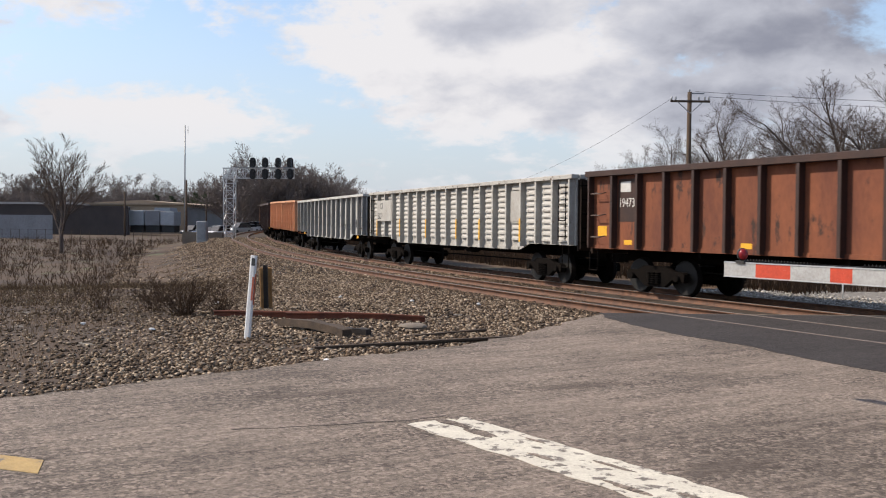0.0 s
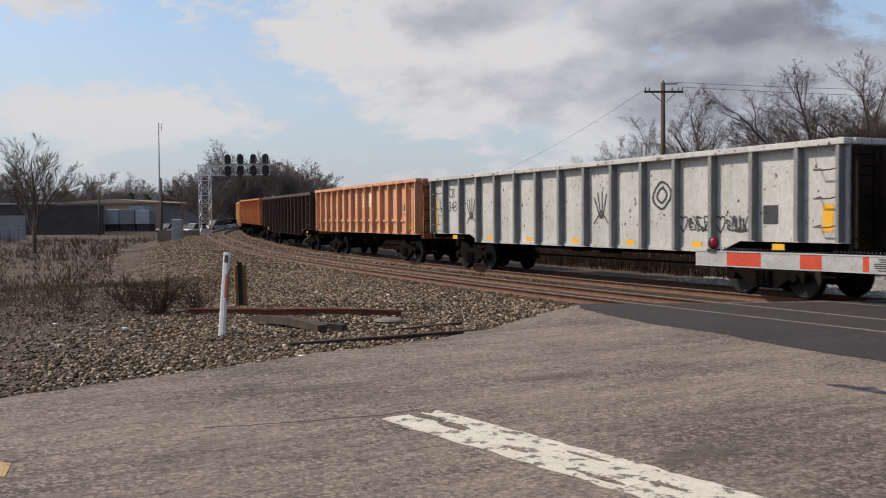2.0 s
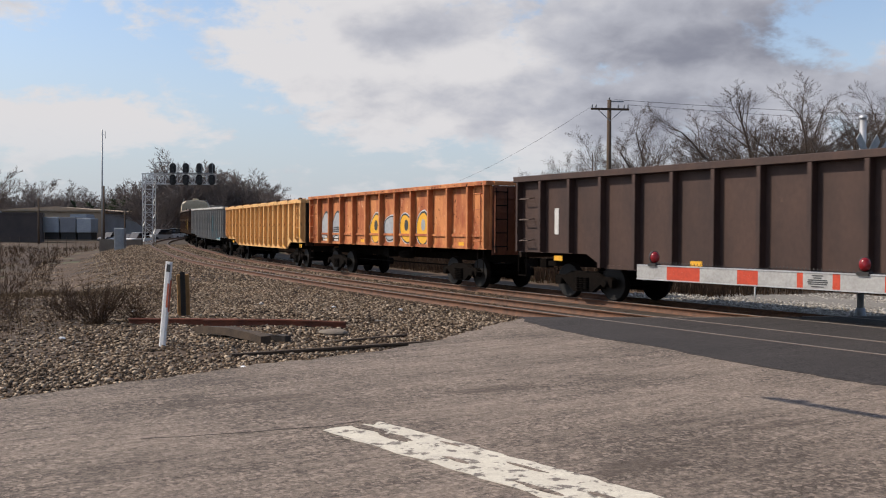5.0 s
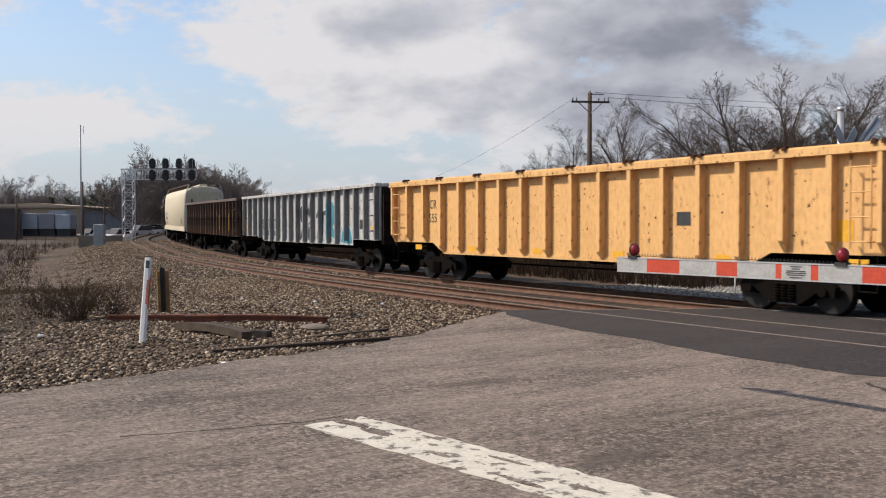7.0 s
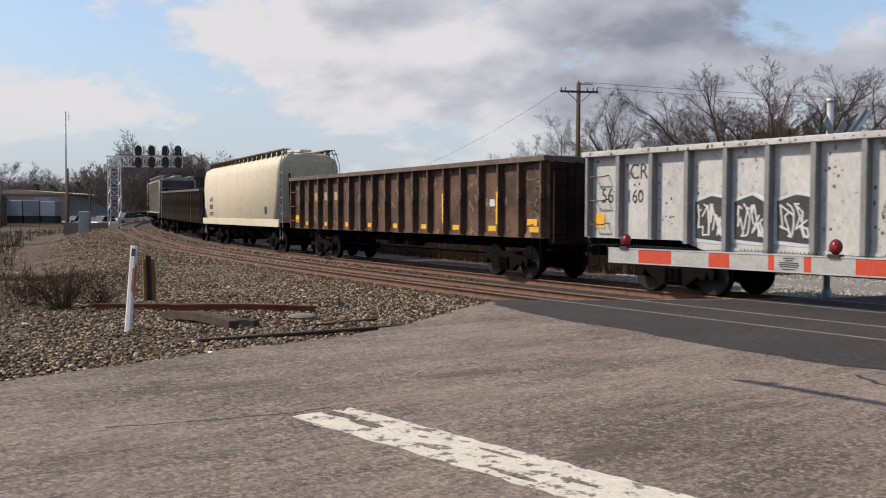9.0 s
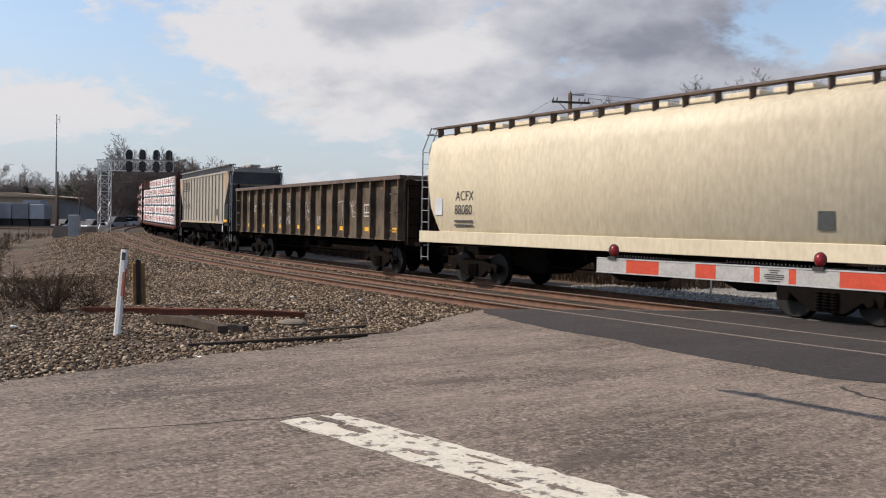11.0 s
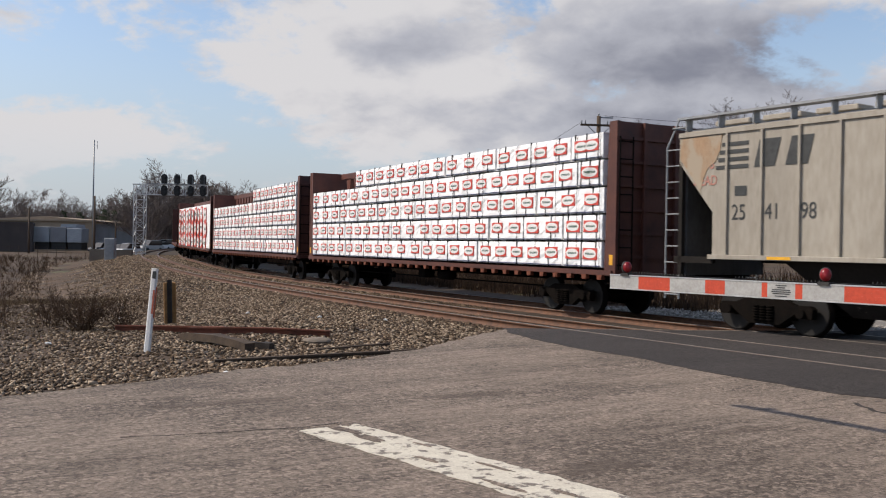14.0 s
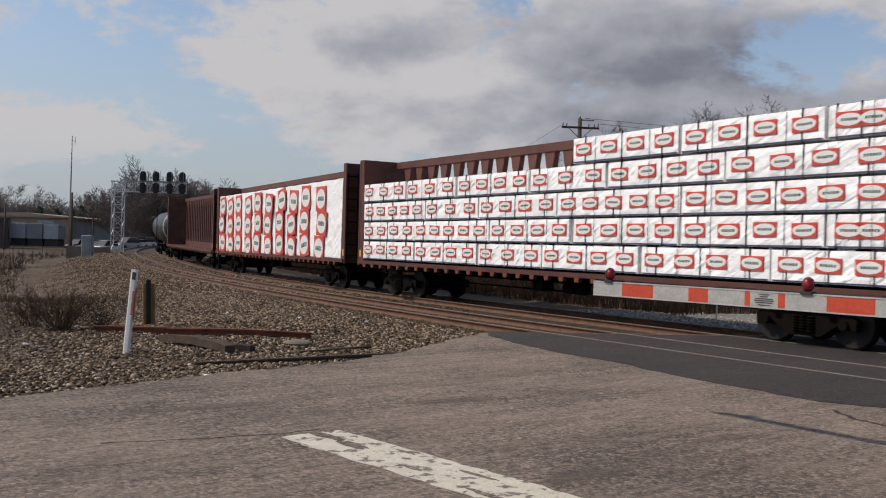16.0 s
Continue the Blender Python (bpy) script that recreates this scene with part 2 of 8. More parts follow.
M = {
    "asphalt": asphalt_mat("old asphalt", (0.060, 0.046, 0.036), (0.308, 0.243, 0.193), 2.6, 1.8),
    "asphalt_new": asphalt_mat("new asphalt", (0.012, 0.010, 0.010), (0.070, 0.060, 0.055), 2.0, 0.9),
    "asphalt_smooth": asphalt_mat("smooth dark asphalt", (0.055, 0.041, 0.032), (0.205, 0.160, 0.126), 2.2, 1.2),
    "line": mat("worn white line", (0.66, 0.61, 0.50), (0.56, 0.51, 0.42), 0.8, 0, 6, 50, (0.15, 0.125, 0.105), 0.535, 6.5, 0.5, 120),
    "yellow_line": mat("worn yellow line", (0.46, 0.31, 0.12), (0.38, 0.26, 0.11), 0.8, 0, 6, 50, (0.13, 0.12, 0.11), 0.55, 4.5, 0.5, 120),
    "ground": mat("gravelly soil", (0.098, 0.062, 0.037), (0.040, 0.025, 0.015), 0.95, 0, 0.35, 18, (0.19, 0.17, 0.14), 0.6, 1.5, 1.0, 30),
    "field": mat("dry winter grass", (0.098, 0.060, 0.033), (0.040, 0.026, 0.016), 0.95, 0, 0.25, 9, (0.10, 0.10, 0.05), 0.58, 0.3, 1.0, 12),
    "stone": island_mat("ballast stone", (0.026, 0.018, 0.012), (0.43, 0.335, 0.238), 0.9, (0.124, 0.081, 0.048)),
    "stone_rusty": island_mat("rusty ballast stone", (0.030, 0.020, 0.014), (0.22, 0.155, 0.10), 0.9, (0.095, 0.062, 0.038)),
    "stone_pale": island_mat("pale gravel", (0.14, 0.125, 0.105), (0.52, 0.48, 0.43), 0.9, (0.30, 0.275, 0.24)),
    "gravel_bed": mat("ballast bed", (0.062, 0.044, 0.029), (0.030, 0.021, 0.014), 0.95, 0, 6, 25, None, bump=1.0, bump_scale=22),
    "gravel_pale": mat("pale gravel bed", (0.24, 0.22, 0.19), (0.15, 0.135, 0.115), 0.95, 0, 6, 25, None, bump=1.0, bump_scale=22),
    "tie": mat("weathered tie", (0.048, 0.031, 0.021), (0.026, 0.018, 0.013), 0.9, 0, 4, 40, None, bump=0.6, per_object=0.8),
    "rail": mat("rusty rail", (0.138, 0.061, 0.030), (0.070, 0.033, 0.019), 0.75, 0.0, 5, 50, None, bump=0.3),
    "rail_head": mat("worn rail head", (0.17, 0.145, 0.125), (0.12, 0.10, 0.085), 0.5, 0.3, 3, 40, None, bump=0.1),
    "rust": mat("red rust", (0.19, 0.056, 0.028), (0.10, 0.034, 0.019), 0.85, 0, 3, 40, None, bump=0.4),
    "old_wood": mat("brown old wood", (0.085, 0.058, 0.038), (0.045, 0.031, 0.021), 0.9, 0, 5, 40, None, bump=0.7),
    "dark_wood": mat("creosoted wood", (0.045, 0.035, 0.028), (0.028, 0.022, 0.019), 0.85, 0, 5, 40, None, bump=0.7),
    "pole_wood": mat("pole wood", (0.10, 0.066, 0.042), (0.064, 0.044, 0.030), 0.9, 0, 5, 30, None, bump=0.5, streak=8),
    "stub_wood": mat("rusty brown stub", (0.36, 0.20, 0.075), (0.22, 0.115, 0.045), 0.9, 0, 5, 40, None, bump=0.6),
    "post_white": mat("white plastic post", (0.74, 0.74, 0.73), (0.62, 0.62, 0.61), 0.5, 0, 4, 40, (0.40, 0.36, 0.30), 0.66, 5, 0.1),
    "post_red": mat("faded red band", (0.42, 0.11, 0.06), (0.36, 0.10, 0.06), 0.5, 0, 4, 40, None, bump=0.1),
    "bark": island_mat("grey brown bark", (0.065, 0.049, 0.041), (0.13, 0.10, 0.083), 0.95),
    # paler than the near bark: distance haze put into the colour
    "bark_hazed": island_mat("far twigs paled by haze", (0.11, 0.090, 0.082), (0.19, 0.155, 0.140), 0.95),
    "brush": island_mat("dry brush stems", (0.022, 0.013, 0.008), (0.085, 0.050, 0.028), 0.95),
    "grass": island_mat("dry grass blades", (0.05, 0.032, 0.017), (0.16, 0.11, 0.058), 0.95),
    "pine": island_mat("pine needles", (0.026, 0.036, 0.020), (0.060, 0.074, 0.040), 0.9),
    "steel": mat("galvanised steel", (0.31, 0.32, 0.33), (0.24, 0.25, 0.26), 0.5, 0.3, 4, 30, None, bump=0.1),
    "alu": mat("bright aluminium", (0.62, 0.62, 0.62), (0.50, 0.50, 0.50), 0.38, 0.6, 4, 40, None, bump=0.05),
    "black": mat("black paint", (0.018, 0.018, 0.018), (0.03, 0.028, 0.026), 0.6, 0, 3, 40, None, bump=0.15),
    # grime and rust over a near-black base that holds the shade under the cars
    "running": mat("grimy shade-darkened running gear", (0.0055, 0.0048, 0.0044), (0.010, 0.0075, 0.006), 0.95, 0, 4, 30, (0.038, 0.023, 0.015), 0.67, 5, 0.4, 60, spec=0.05),
    # car ends: some grime, and the shade of the sunless end put into the paint
    "end_shade": mat("grimy end sheet with shade in it", (0.022, 0.016, 0.013), (0.040, 0.026, 0.019), 0.9, 0, 1.2, 14, (0.07, 0.042, 0.028), 0.66, 2.4, 0.3, 40, spec=0.1),
    # hopper ends: dirt, plus the shade on the end put into the grey
    "end_grey": mat("dirty grey end paint with shade in it", (0.085, 0.083, 0.082), (0.045, 0.044, 0.044), 0.8, 0, 0.9, 14, (0.16, 0.14, 0.12), 0.64, 1.8, 0.2, 40, streak=2.0, spec=0.15),
    "bay": mat("beige-black bay sheet", (0.030, 0.026, 0.022), (0.012, 0.010, 0.009), 0.85, 0, 0.9, 14, (0.12, 0.10, 0.08), 0.66, 1.4, 0.2, 40, streak=2.0, spec=0.15),
    "chip": mat("rust chip", (0.045, 0.022, 0.014), (0.09, 0.042, 0.022), 0.9, 0, 20, 80, None, bump=0.1, spec=0.1),
    # wheels and rims also have the underframe shade in their colour
    "wheel": mat("shade-darkened wheel steel", (0.006, 0.005, 0.0046), (0.011, 0.008, 0.0065), 0.95, 0.0, 4, 30, None, bump=0.2, spec=0.05),
    "tread": mat("worn near-black rim", (0.010, 0.008, 0.007), (0.007, 0.006, 0.005), 0.7, 0.1, 4, 30, None, bump=0.05),
    "arm_white": mat("white reflective sheeting", (0.42, 0.415, 0.40), (0.35, 0.345, 0.33), 0.45, 0, 6, 40, (0.34, 0.32, 0.29), 0.66, 9, 0.1),
    "arm_red": mat("red reflective sheeting", (0.55, 0.075, 0.035), (0.46, 0.06, 0.03), 0.4, 0, 6, 40, None, bump=0.1),
    "lens_red": mat("red lamp lens", (0.24, 0.010, 0.014), (0.17, 0.008, 0.011), 0.3, 0, 6, 40, None, bump=0.0, spec=0.35),
    "warehouse": mat("tan metal cladding", (0.38, 0.29, 0.20), (0.32, 0.245, 0.17), 0.8, 0, 0.4, 6, None, bump=0.1),
    "warehouse_grey": mat("grey metal cladding", (0.25, 0.25, 0.26), (0.20, 0.20, 0.21), 0.8, 0, 0.4, 6, None, bump=0.1),
    "dark_shed": mat("dark shed wall", (0.07, 0.055, 0.05), (0.05, 0.042, 0.04), 0.85, 0, 0.4, 6, None, bump=0.1),
    "roof": mat("pale roof", (0.42, 0.40, 0.37), (0.34, 0.32, 0.30), 0.8, 0, 0.4, 6, None, bump=0.1),
    "trailer": mat("pale trailer side", (0.36, 0.38, 0.40), (0.30, 0.315, 0.335), 0.6, 0, 0.6, 6, None, bump=0.05),
    "concrete": mat("concrete", (0.22, 0.18, 0.14), (0.15, 0.122, 0.095), 0.9, 0, 1.0, 20, None, bump=0.3),
    "glass": mat("dark car glass", (0.02, 0.022, 0.025), (0.02, 0.022, 0.025), 0.08, 0, 1, 10, None, bump=0.0, spec=0.7),
    "rubber": mat("tyre rubber", (0.02, 0.02, 0.02), (0.028, 0.028, 0.028), 0.9, 0, 4, 20, None, bump=0.1),
    "wrap": wrap_mat("white lumber wrap", (0.92, 0.92, 0.91), (0.84, 0.845, 0.85)),
    "wrap_blue": mat("navy wrap edge", (0.055, 0.065, 0.13), (0.04, 0.05, 0.10), 0.45, 0, 2, 20, None, bump=0.5, bump_scale=5),
    "wrap_red": mat("red wrap print", (0.62, 0.075, 0.05), (0.54, 0.06, 0.045), 0.42, 0, 2, 20, None, bump=0.6, bump_scale=5),
    "wrap_oval": mat("white wrap print", (0.78, 0.78, 0.77), (0.72, 0.72, 0.71), 0.42, 0, 2, 20, None, bump=0.5, bump_scale=5),
    "wrap_green": mat("dark green wrap print", (0.03, 0.10, 0.07), (0.025, 0.08, 0.06), 0.45, 0, 2, 20, None, bump=0.5, bump_scale=5),
    "maroon": mat("maroon car paint", (0.112, 0.037, 0.024), (0.064, 0.022, 0.017), 0.6, 0, 1.5, 20, (0.045, 0.022, 0.018), 0.62, 1.5, 0.2),
    "yellow_mark": mat("yellow reflector", (0.80, 0.42, 0.03), (0.70, 0.36, 0.03), 0.45, 0, 6, 40, None, bump=0.05),
    "mark_white": mat("white stencil paint", (0.62, 0.61, 0.58), (0.52, 0.51, 0.48), 0.7, 0, 8, 60, None, bump=0.05),
    "mark_dark": mat("dark stencil paint", (0.030, 0.033, 0.034), (0.05, 0.053, 0.054), 0.7, 0, 8, 60, None, bump=0.05),
    "mark_teal": mat("teal spray paint", (0.045, 0.25, 0.30), (0.06, 0.21, 0.27), 0.6, 0, 3, 40, None, bump=0.05),
    "mark_silver": mat("silver spray paint", (0.60, 0.62, 0.64), (0.46, 0.48, 0.50), 0.5, 0.1, 3, 40, None, bump=0.05),
    "mark_pink": mat("salmon spray paint", (0.50, 0.22, 0.17), (0.42, 0.18, 0.14), 0.7, 0, 6, 40, None, bump=0.05),
    "chord": mat("dusty top chord", (0.145, 0.105, 0.085), (0.085, 0.060, 0.050), 0.8, 0, 3, 30, (0.05, 0.035, 0.028), 0.62, 4, 0.3),
    "mark_pale": mat("faded print", (0.80, 0.62, 0.40), (0.72, 0.52, 0.34), 0.7, 0, 4, 40, None, bump=0.05),
}
PAINT = {
    "brown": mat("red-brown car paint", (0.225, 0.072, 0.030), (0.135, 0.042, 0.021), 0.8, 0, 1.3, 12, (0.040, 0.020, 0.014), 0.575, 2.2, 0.35, 40, streak=2.5),
    "brown_rib": mat("dark brown rib paint", (0.055, 0.026, 0.018), (0.034, 0.018, 0.014), 0.7, 0, 2, 20, None, bump=0.3),
    "white_a": mat("chalky white car paint", (0.47, 0.45, 0.405), (0.35, 0.33, 0.295), 0.75, 0, 1.2, 14, (0.11, 0.062, 0.042), 0.615, 5.2, 0.3, 40, streak=2.0),
    "white_b": mat("pale grey car paint", (0.52, 0.51, 0.475), (0.41, 0.40, 0.37), 0.7, 0, 1.0, 14, (0.10, 0.065, 0.048), 0.61, 6.5, 0.3, 40, streak=2.0),
    "white_c": mat("dull white car paint", (0.52, 0.51, 0.485), (0.40, 0.39, 0.37), 0.7, 0, 1.0, 14, (0.11, 0.075, 0.058), 0.612, 5.0, 0.3, 40, streak=2.0),
    "orange": mat("faded orange car paint", (0.60, 0.31, 0.175), (0.51, 0.245, 0.13), 0.75, 0, 1.2, 12, (0.22, 0.09, 0.045), 0.66, 5.0, 0.25, 40, streak=2.0),
    "black": mat("brown-black car paint", (0.042, 0.023, 0.018), (0.068, 0.036, 0.026), 0.65, 0, 1.3, 12, (0.10, 0.055, 0.04), 0.66, 3.0, 0.25, 40, streak=2.0),
    "red": mat("rusty orange car paint", (0.56, 0.215, 0.075), (0.34, 0.095, 0.034), 0.75, 0, 2.0, 12, (0.62, 0.36, 0.20), 0.60, 4.5, 0.3, 40, streak=3.0, contrast=1.6),
    "yellow": mat("yellow car paint", (0.74, 0.43, 0.165), (0.66, 0.375, 0.14), 0.6, 0, 1.0, 12, (0.16, 0.065, 0.025), 0.60, 6.0, 0.2, 40, streak=2.5),
    "umber": mat("weathered umber car paint", (0.122, 0.068, 0.040), (0.036, 0.021, 0.014), 0.8, 0, 1.6, 14, (0.20, 0.125, 0.080), 0.57, 3.2, 0.3, 40, streak=1.5, contrast=1.7),
    "olive": mat("weathered olive-brown car paint", (0.125, 0.092, 0.060), (0.050, 0.035, 0.023), 0.8, 0, 1.6, 12, (0.15, 0.080, 0.042), 0.57, 2.8, 0.3, 40, streak=1.6, contrast=1.6),
    "cream": mat("cream car paint", (0.62, 0.54, 0.39), (0.56, 0.485, 0.35), 0.55, 0, 0.9, 10, (0.40, 0.33, 0.24), 0.72, 3.0, 0.1, 40, streak=3.0),
    "greige": mat("grey-beige car paint", (0.36, 0.325, 0.27), (0.29, 0.26, 0.215), 0.65, 0, 0.9, 10, (0.34, 0.20, 0.11), 0.67, 1.6, 0.15, 40, streak=4.0),
    # posts of the two pale cars, a darker grey than their sheets
    "grey_rib": mat("grey post paint", (0.23, 0.228, 0.222), (0.15, 0.148, 0.142), 0.75, 0, 3, 20, (0.42, 0.41, 0.39), 0.62, 5.0, 0.3, 40, streak=3.0),
    "stain": mat("rust bloom on beige paint", (0.36, 0.23, 0.135), (0.32, 0.24, 0.165), 0.8, 0, 2.0, 14, (0.33, 0.27, 0.20), 0.50, 2.0, 0.2, 40, streak=2.5),
    "tank": mat("black tank paint", (0.03, 0.03, 0.032), (0.045, 0.042, 0.042), 0.4, 0, 1, 10, None, bump=0.05),
}


# ---- mesh helpers ----
def box(bm, x0, x1, y0, y1, z0, z1, mi=0):
    v = [bm.verts.new((x, y, z)) for x in (x0, x1) for y in (y0, y1) for z in (z0, z1)]
    for f in ((0, 1, 3, 2), (4, 6, 7, 5), (0, 4, 5, 1), (2, 3, 7, 6), (0, 2, 6, 4), (1, 5, 7, 3)):
        bm.faces.new([v[i] for i in f]).material_index = mi


def prism(bm, pts, axis, a, b, mi=0):
    """A flat outline pushed along an axis from a to b. pts are the other two coordinates in x, y, z order."""
    def at(p, c):
        q = list(p)
        q.insert(axis, c)
        return bm.verts.new(q)
    lo, hi = [at(p, a) for p in pts], [at(p, b) for p in pts]
    n = len(pts)
    faces = [bm.faces.new(lo), bm.faces.new(hi[::-1])]
    faces += [bm.faces.new((lo[i], hi[i], hi[(i + 1) % n], lo[(i + 1) % n])) for i in range(n)]
    for f in faces:
        f.material_index = mi


def tube(bm, p0, p1, r0, r1=None, seg=8, mi=0, caps=True):
    p0, p1 = Vector(p0), Vector(p1)
    r1 = r0 if r1 is None else r1
    w = (p1 - p0).normalized()
    u = w.orthogonal().normalized()
    v = w.cross(u)
    rings = []
    for p, r in ((p0, r0), (p1, r1)):
        rings.append([bm.verts.new(p + (u * math.cos(a) + v * math.sin(a)) * r) for a in (2 * math.pi * k / seg for k in range(seg))])
    for k in range(seg):
        f = bm.faces.new((rings[0][k], rings[0][(k + 1) % seg], rings[1][(k + 1) % seg], rings[1][k]))
        f.material_index, f.smooth = mi, seg > 6
    if caps:
        for ring in (rings[0][::-1], rings[1]):
            bm.faces.new(ring).material_index = mi


def lathe(bm, profile, seg=24, axis="y", centre=(0, 0, 0), mi=0):
    """profile: (along, radius); closes at both ends when the radius is 0."""
    rings = []
    for a, r in profile:
        ring = []
        for k in range(seg):
            c, s = math.cos(2 * math.pi * k / seg) * r, math.sin(2 * math.pi * k / seg) * r
            p = (c, a, s) if axis == "y" else ((c, s, a) if axis == "z" else (a, c, s))
            ring.append(bm.verts.new(Vector(p) + Vector(centre)))
        rings.append(ring)
    for r0, r1 in zip(rings, rings[1:]):
        for k in range(seg):
            f = bm.faces.new((r0[k], r0[(k + 1) % seg], r1[(k + 1) % seg], r1[k]))
            f.material_index, f.smooth = mi, True
    bm.faces.new(rings[0]).material_index = mi
    bm.faces.new(rings[-1][::-1]).material_index = mi


def mesh_of(name, bm, *materials):
    bmesh.ops.recalc_face_normals(bm, faces=bm.faces)
    me = bpy.data.meshes.new(name)
    bm.to_mesh(me)
    bm.free()
    for m in materials:
        me.materials.append(m)
    return me


def put(name, me, parent=None, m=None, label=""):
    ob = new(name, me)
    if parent:
        ob.parent = parent
    if m is not None:
        ob.matrix_basis = m
    return tagged(ob, label)


def part(name, bm, material, parent, label="", m=None):
    mats = material if isinstance(material, (list, tuple)) else (material,)
    return put(name, mesh_of(name, bm, *mats), parent, m, label)


def thing(name, label, category, group="", kind="", m=None):
    ob = new(name)
    ob.empty_display_size = 0.3
    if m is not None:
        ob.matrix_basis = m
    return tagged(ob, label, category, group, kind)


def raw_mesh(name, verts, faces, material, smooth=False):
    """A mesh from arrays of corners and of equal-sided faces."""
    verts, faces = np.asarray(verts, np.float32), np.asarray(faces, np.int32)
    me = bpy.data.meshes.new(name)
    n, k = faces.shape
    me.vertices.add(len(verts))
    me.vertices.foreach_set("co", verts.ravel())
    me.loops.add(n * k)
    me.loops.foreach_set("vertex_index", faces.ravel())
    me.polygons.add(n)
    me.polygons.foreach_set("loop_start", np.arange(0, n * k, k, dtype=np.int32))
    if smooth:
        me.polygons.foreach_set("use_smooth", np.ones(n, bool))
    me.materials.append(material)
    me.update(calc_edges=True)
    me.validate()
    return me


def limbs_mesh(name, segs, material, sides=3):
    """Tapered tubes, one for each (p0, p1, r0, r1)."""
    s = np.array([(*a, *b, r, q) for a, b, r, q in segs], np.float64)
    p0, p1, r0, r1 = s[:, 0:3], s[:, 3:6], s[:, 6], s[:, 7]
    w = p1 - p0
    w /= np.linalg.norm(w, axis=1, keepdims=True) + 1e-9
    ref = np.where(np.abs(w[:, 2:3]) > 0.9, np.array([[1.0, 0, 0]]), np.array([[0, 0, 1.0]]))
    u = np.cross(w, ref)
    u /= np.linalg.norm(u, axis=1, keepdims=True) + 1e-9
    v = np.cross(w, u)
    rings = []
    for p, r in ((p0, r0), (p1, r1)):
        for k in range(sides):
            a = 2 * math.pi * k / sides
            rings.append(p + (u * math.cos(a) + v * math.sin(a)) * r[:, None])
    verts = np.stack(rings, 1).reshape(-1, 3)
    base = np.arange(len(s))[:, None] * 2 * sides
    faces = np.concatenate([base + np.array([k, (k + 1) % sides, sides + (k + 1) % sides, sides + k]) for k in range(sides)], 0)
    return raw_mesh(name, verts, faces, material)


def words(name, text, size, material, parent, x, z, y, label="", squeeze=1.0):
    """Lettering on a car's side that faces -y."""
    cu = bpy.data.curves.new(name, "FONT")
    cu.body, cu.size, cu.align_x, cu.extrude = text, size, "LEFT", 0.002
    tmp = bpy.data.objects.new(name, cu)
    scene.collection.objects.link(tmp)
    bpy.context.view_layer.update()
    me = bpy.data.meshes.new_from_object(tmp.evaluated_get(bpy.context.evaluated_depsgraph_get()))
    bpy.data.objects.remove(tmp)
    me.materials.clear()
    me.materials.append(material)
    ob = put(name, me, parent, Matrix.Translation((x, y, z)) @ pose(0, 0, 0, 90, 0, 0) @ Matrix.Diagonal((squeeze, 1, 1, 1)), label)
    return ob


def plate(name, x0, x1, z0, z1, y, material, parent, label="", thick=0.006):
    bm = bmesh.new()
    box(bm, x0, x1, y - thick, y, z0, z1)
    return part(name, bm, material, parent, label)


def scrawl(name, strokes, width, material, parent, y, label=""):
    """Painted strokes on a car's side: open lines in x, z drawn as flat bands."""
    bm = bmesh.new()
    n = 0
    for line in strokes:
        for (xa, za), (xb, zb) in zip(line, line[1:]):
            d = Vector((xb - xa, zb - za))
            if d.length < 1e-4:
                continue
            d.normalize()
            q = Vector((-d.y, d.x)) * width * 0.5
            e = d * width * 0.3
            yy = y - 0.004 - 0.0004 * (n % 5)
            n += 1
            v = [bm.verts.new((px, yy, pz)) for px, pz in ((xa - e.x + q.x, za - e.y + q.y), (xb + e.x + q.x, zb + e.y + q.y),
                                                           (xb + e.x - q.x, zb + e.y - q.y), (xa - e.x - q.x, za - e.y - q.y))]
            bm.faces.new(v)
    me = bpy.data.meshes.new(name)
    bm.to_mesh(me)
    bm.free()
    me.materials.append(material)
    return put(name, me, parent, None, label)


def blob_plate(name, outline, material, parent, y, label=""):
    bm = bmesh.new()
    prism(bm, outline, 1, y - 0.005, y)
    return part(name, bm, material, parent, label)


# ---- the line of the tracks ----
LINE_X, LINE_Y, LINE_HEAD, RADIUS, EASING, SPACING, SPEED = 5.0, 23.51, 121.7, 209.3, 32.55e-6, 3.6, 15.234
STEP = 0.5
S_AXIS = np.arange(-120.0, 620.0, STEP)
# a curve that eases out and bends again further back
BEND = np.clip(S_AXIS, -73.0, 73.0)
HEADING = np.radians(LINE_HEAD) - BEND / RADIUS + EASING * BEND * np.abs(BEND) - np.clip(S_AXIS - 60.0, 0, 130.0) / 260.0
LINE = np.cumsum(np.c_[np.cos(HEADING), np.sin(HEADING)] * STEP, axis=0)
LINE += np.array([LINE_X, LINE_Y]) - LINE[int(round(120.0 / STEP))]
NORMAL = np.c_[-np.sin(HEADING), np.cos(HEADING)]


def on_line(s, off=0.0):
    """Place and heading at s metres back along the train's track, off metres towards the road user's side."""
    i = (s + 120.0) / STEP
    k = int(min(max(i, 0), len(LINE) - 2))
    f = i - k
    p = LINE[k] * (1 - f) + LINE[k + 1] * f
    n = NORMAL[k] * (1 - f) + NORMAL[k + 1] * f
    h = HEADING[k] * (1 - f) + HEADING[k + 1] * f
    return Vector((p[0] + off * n[0], p[1] + off * n[1], 0)), h


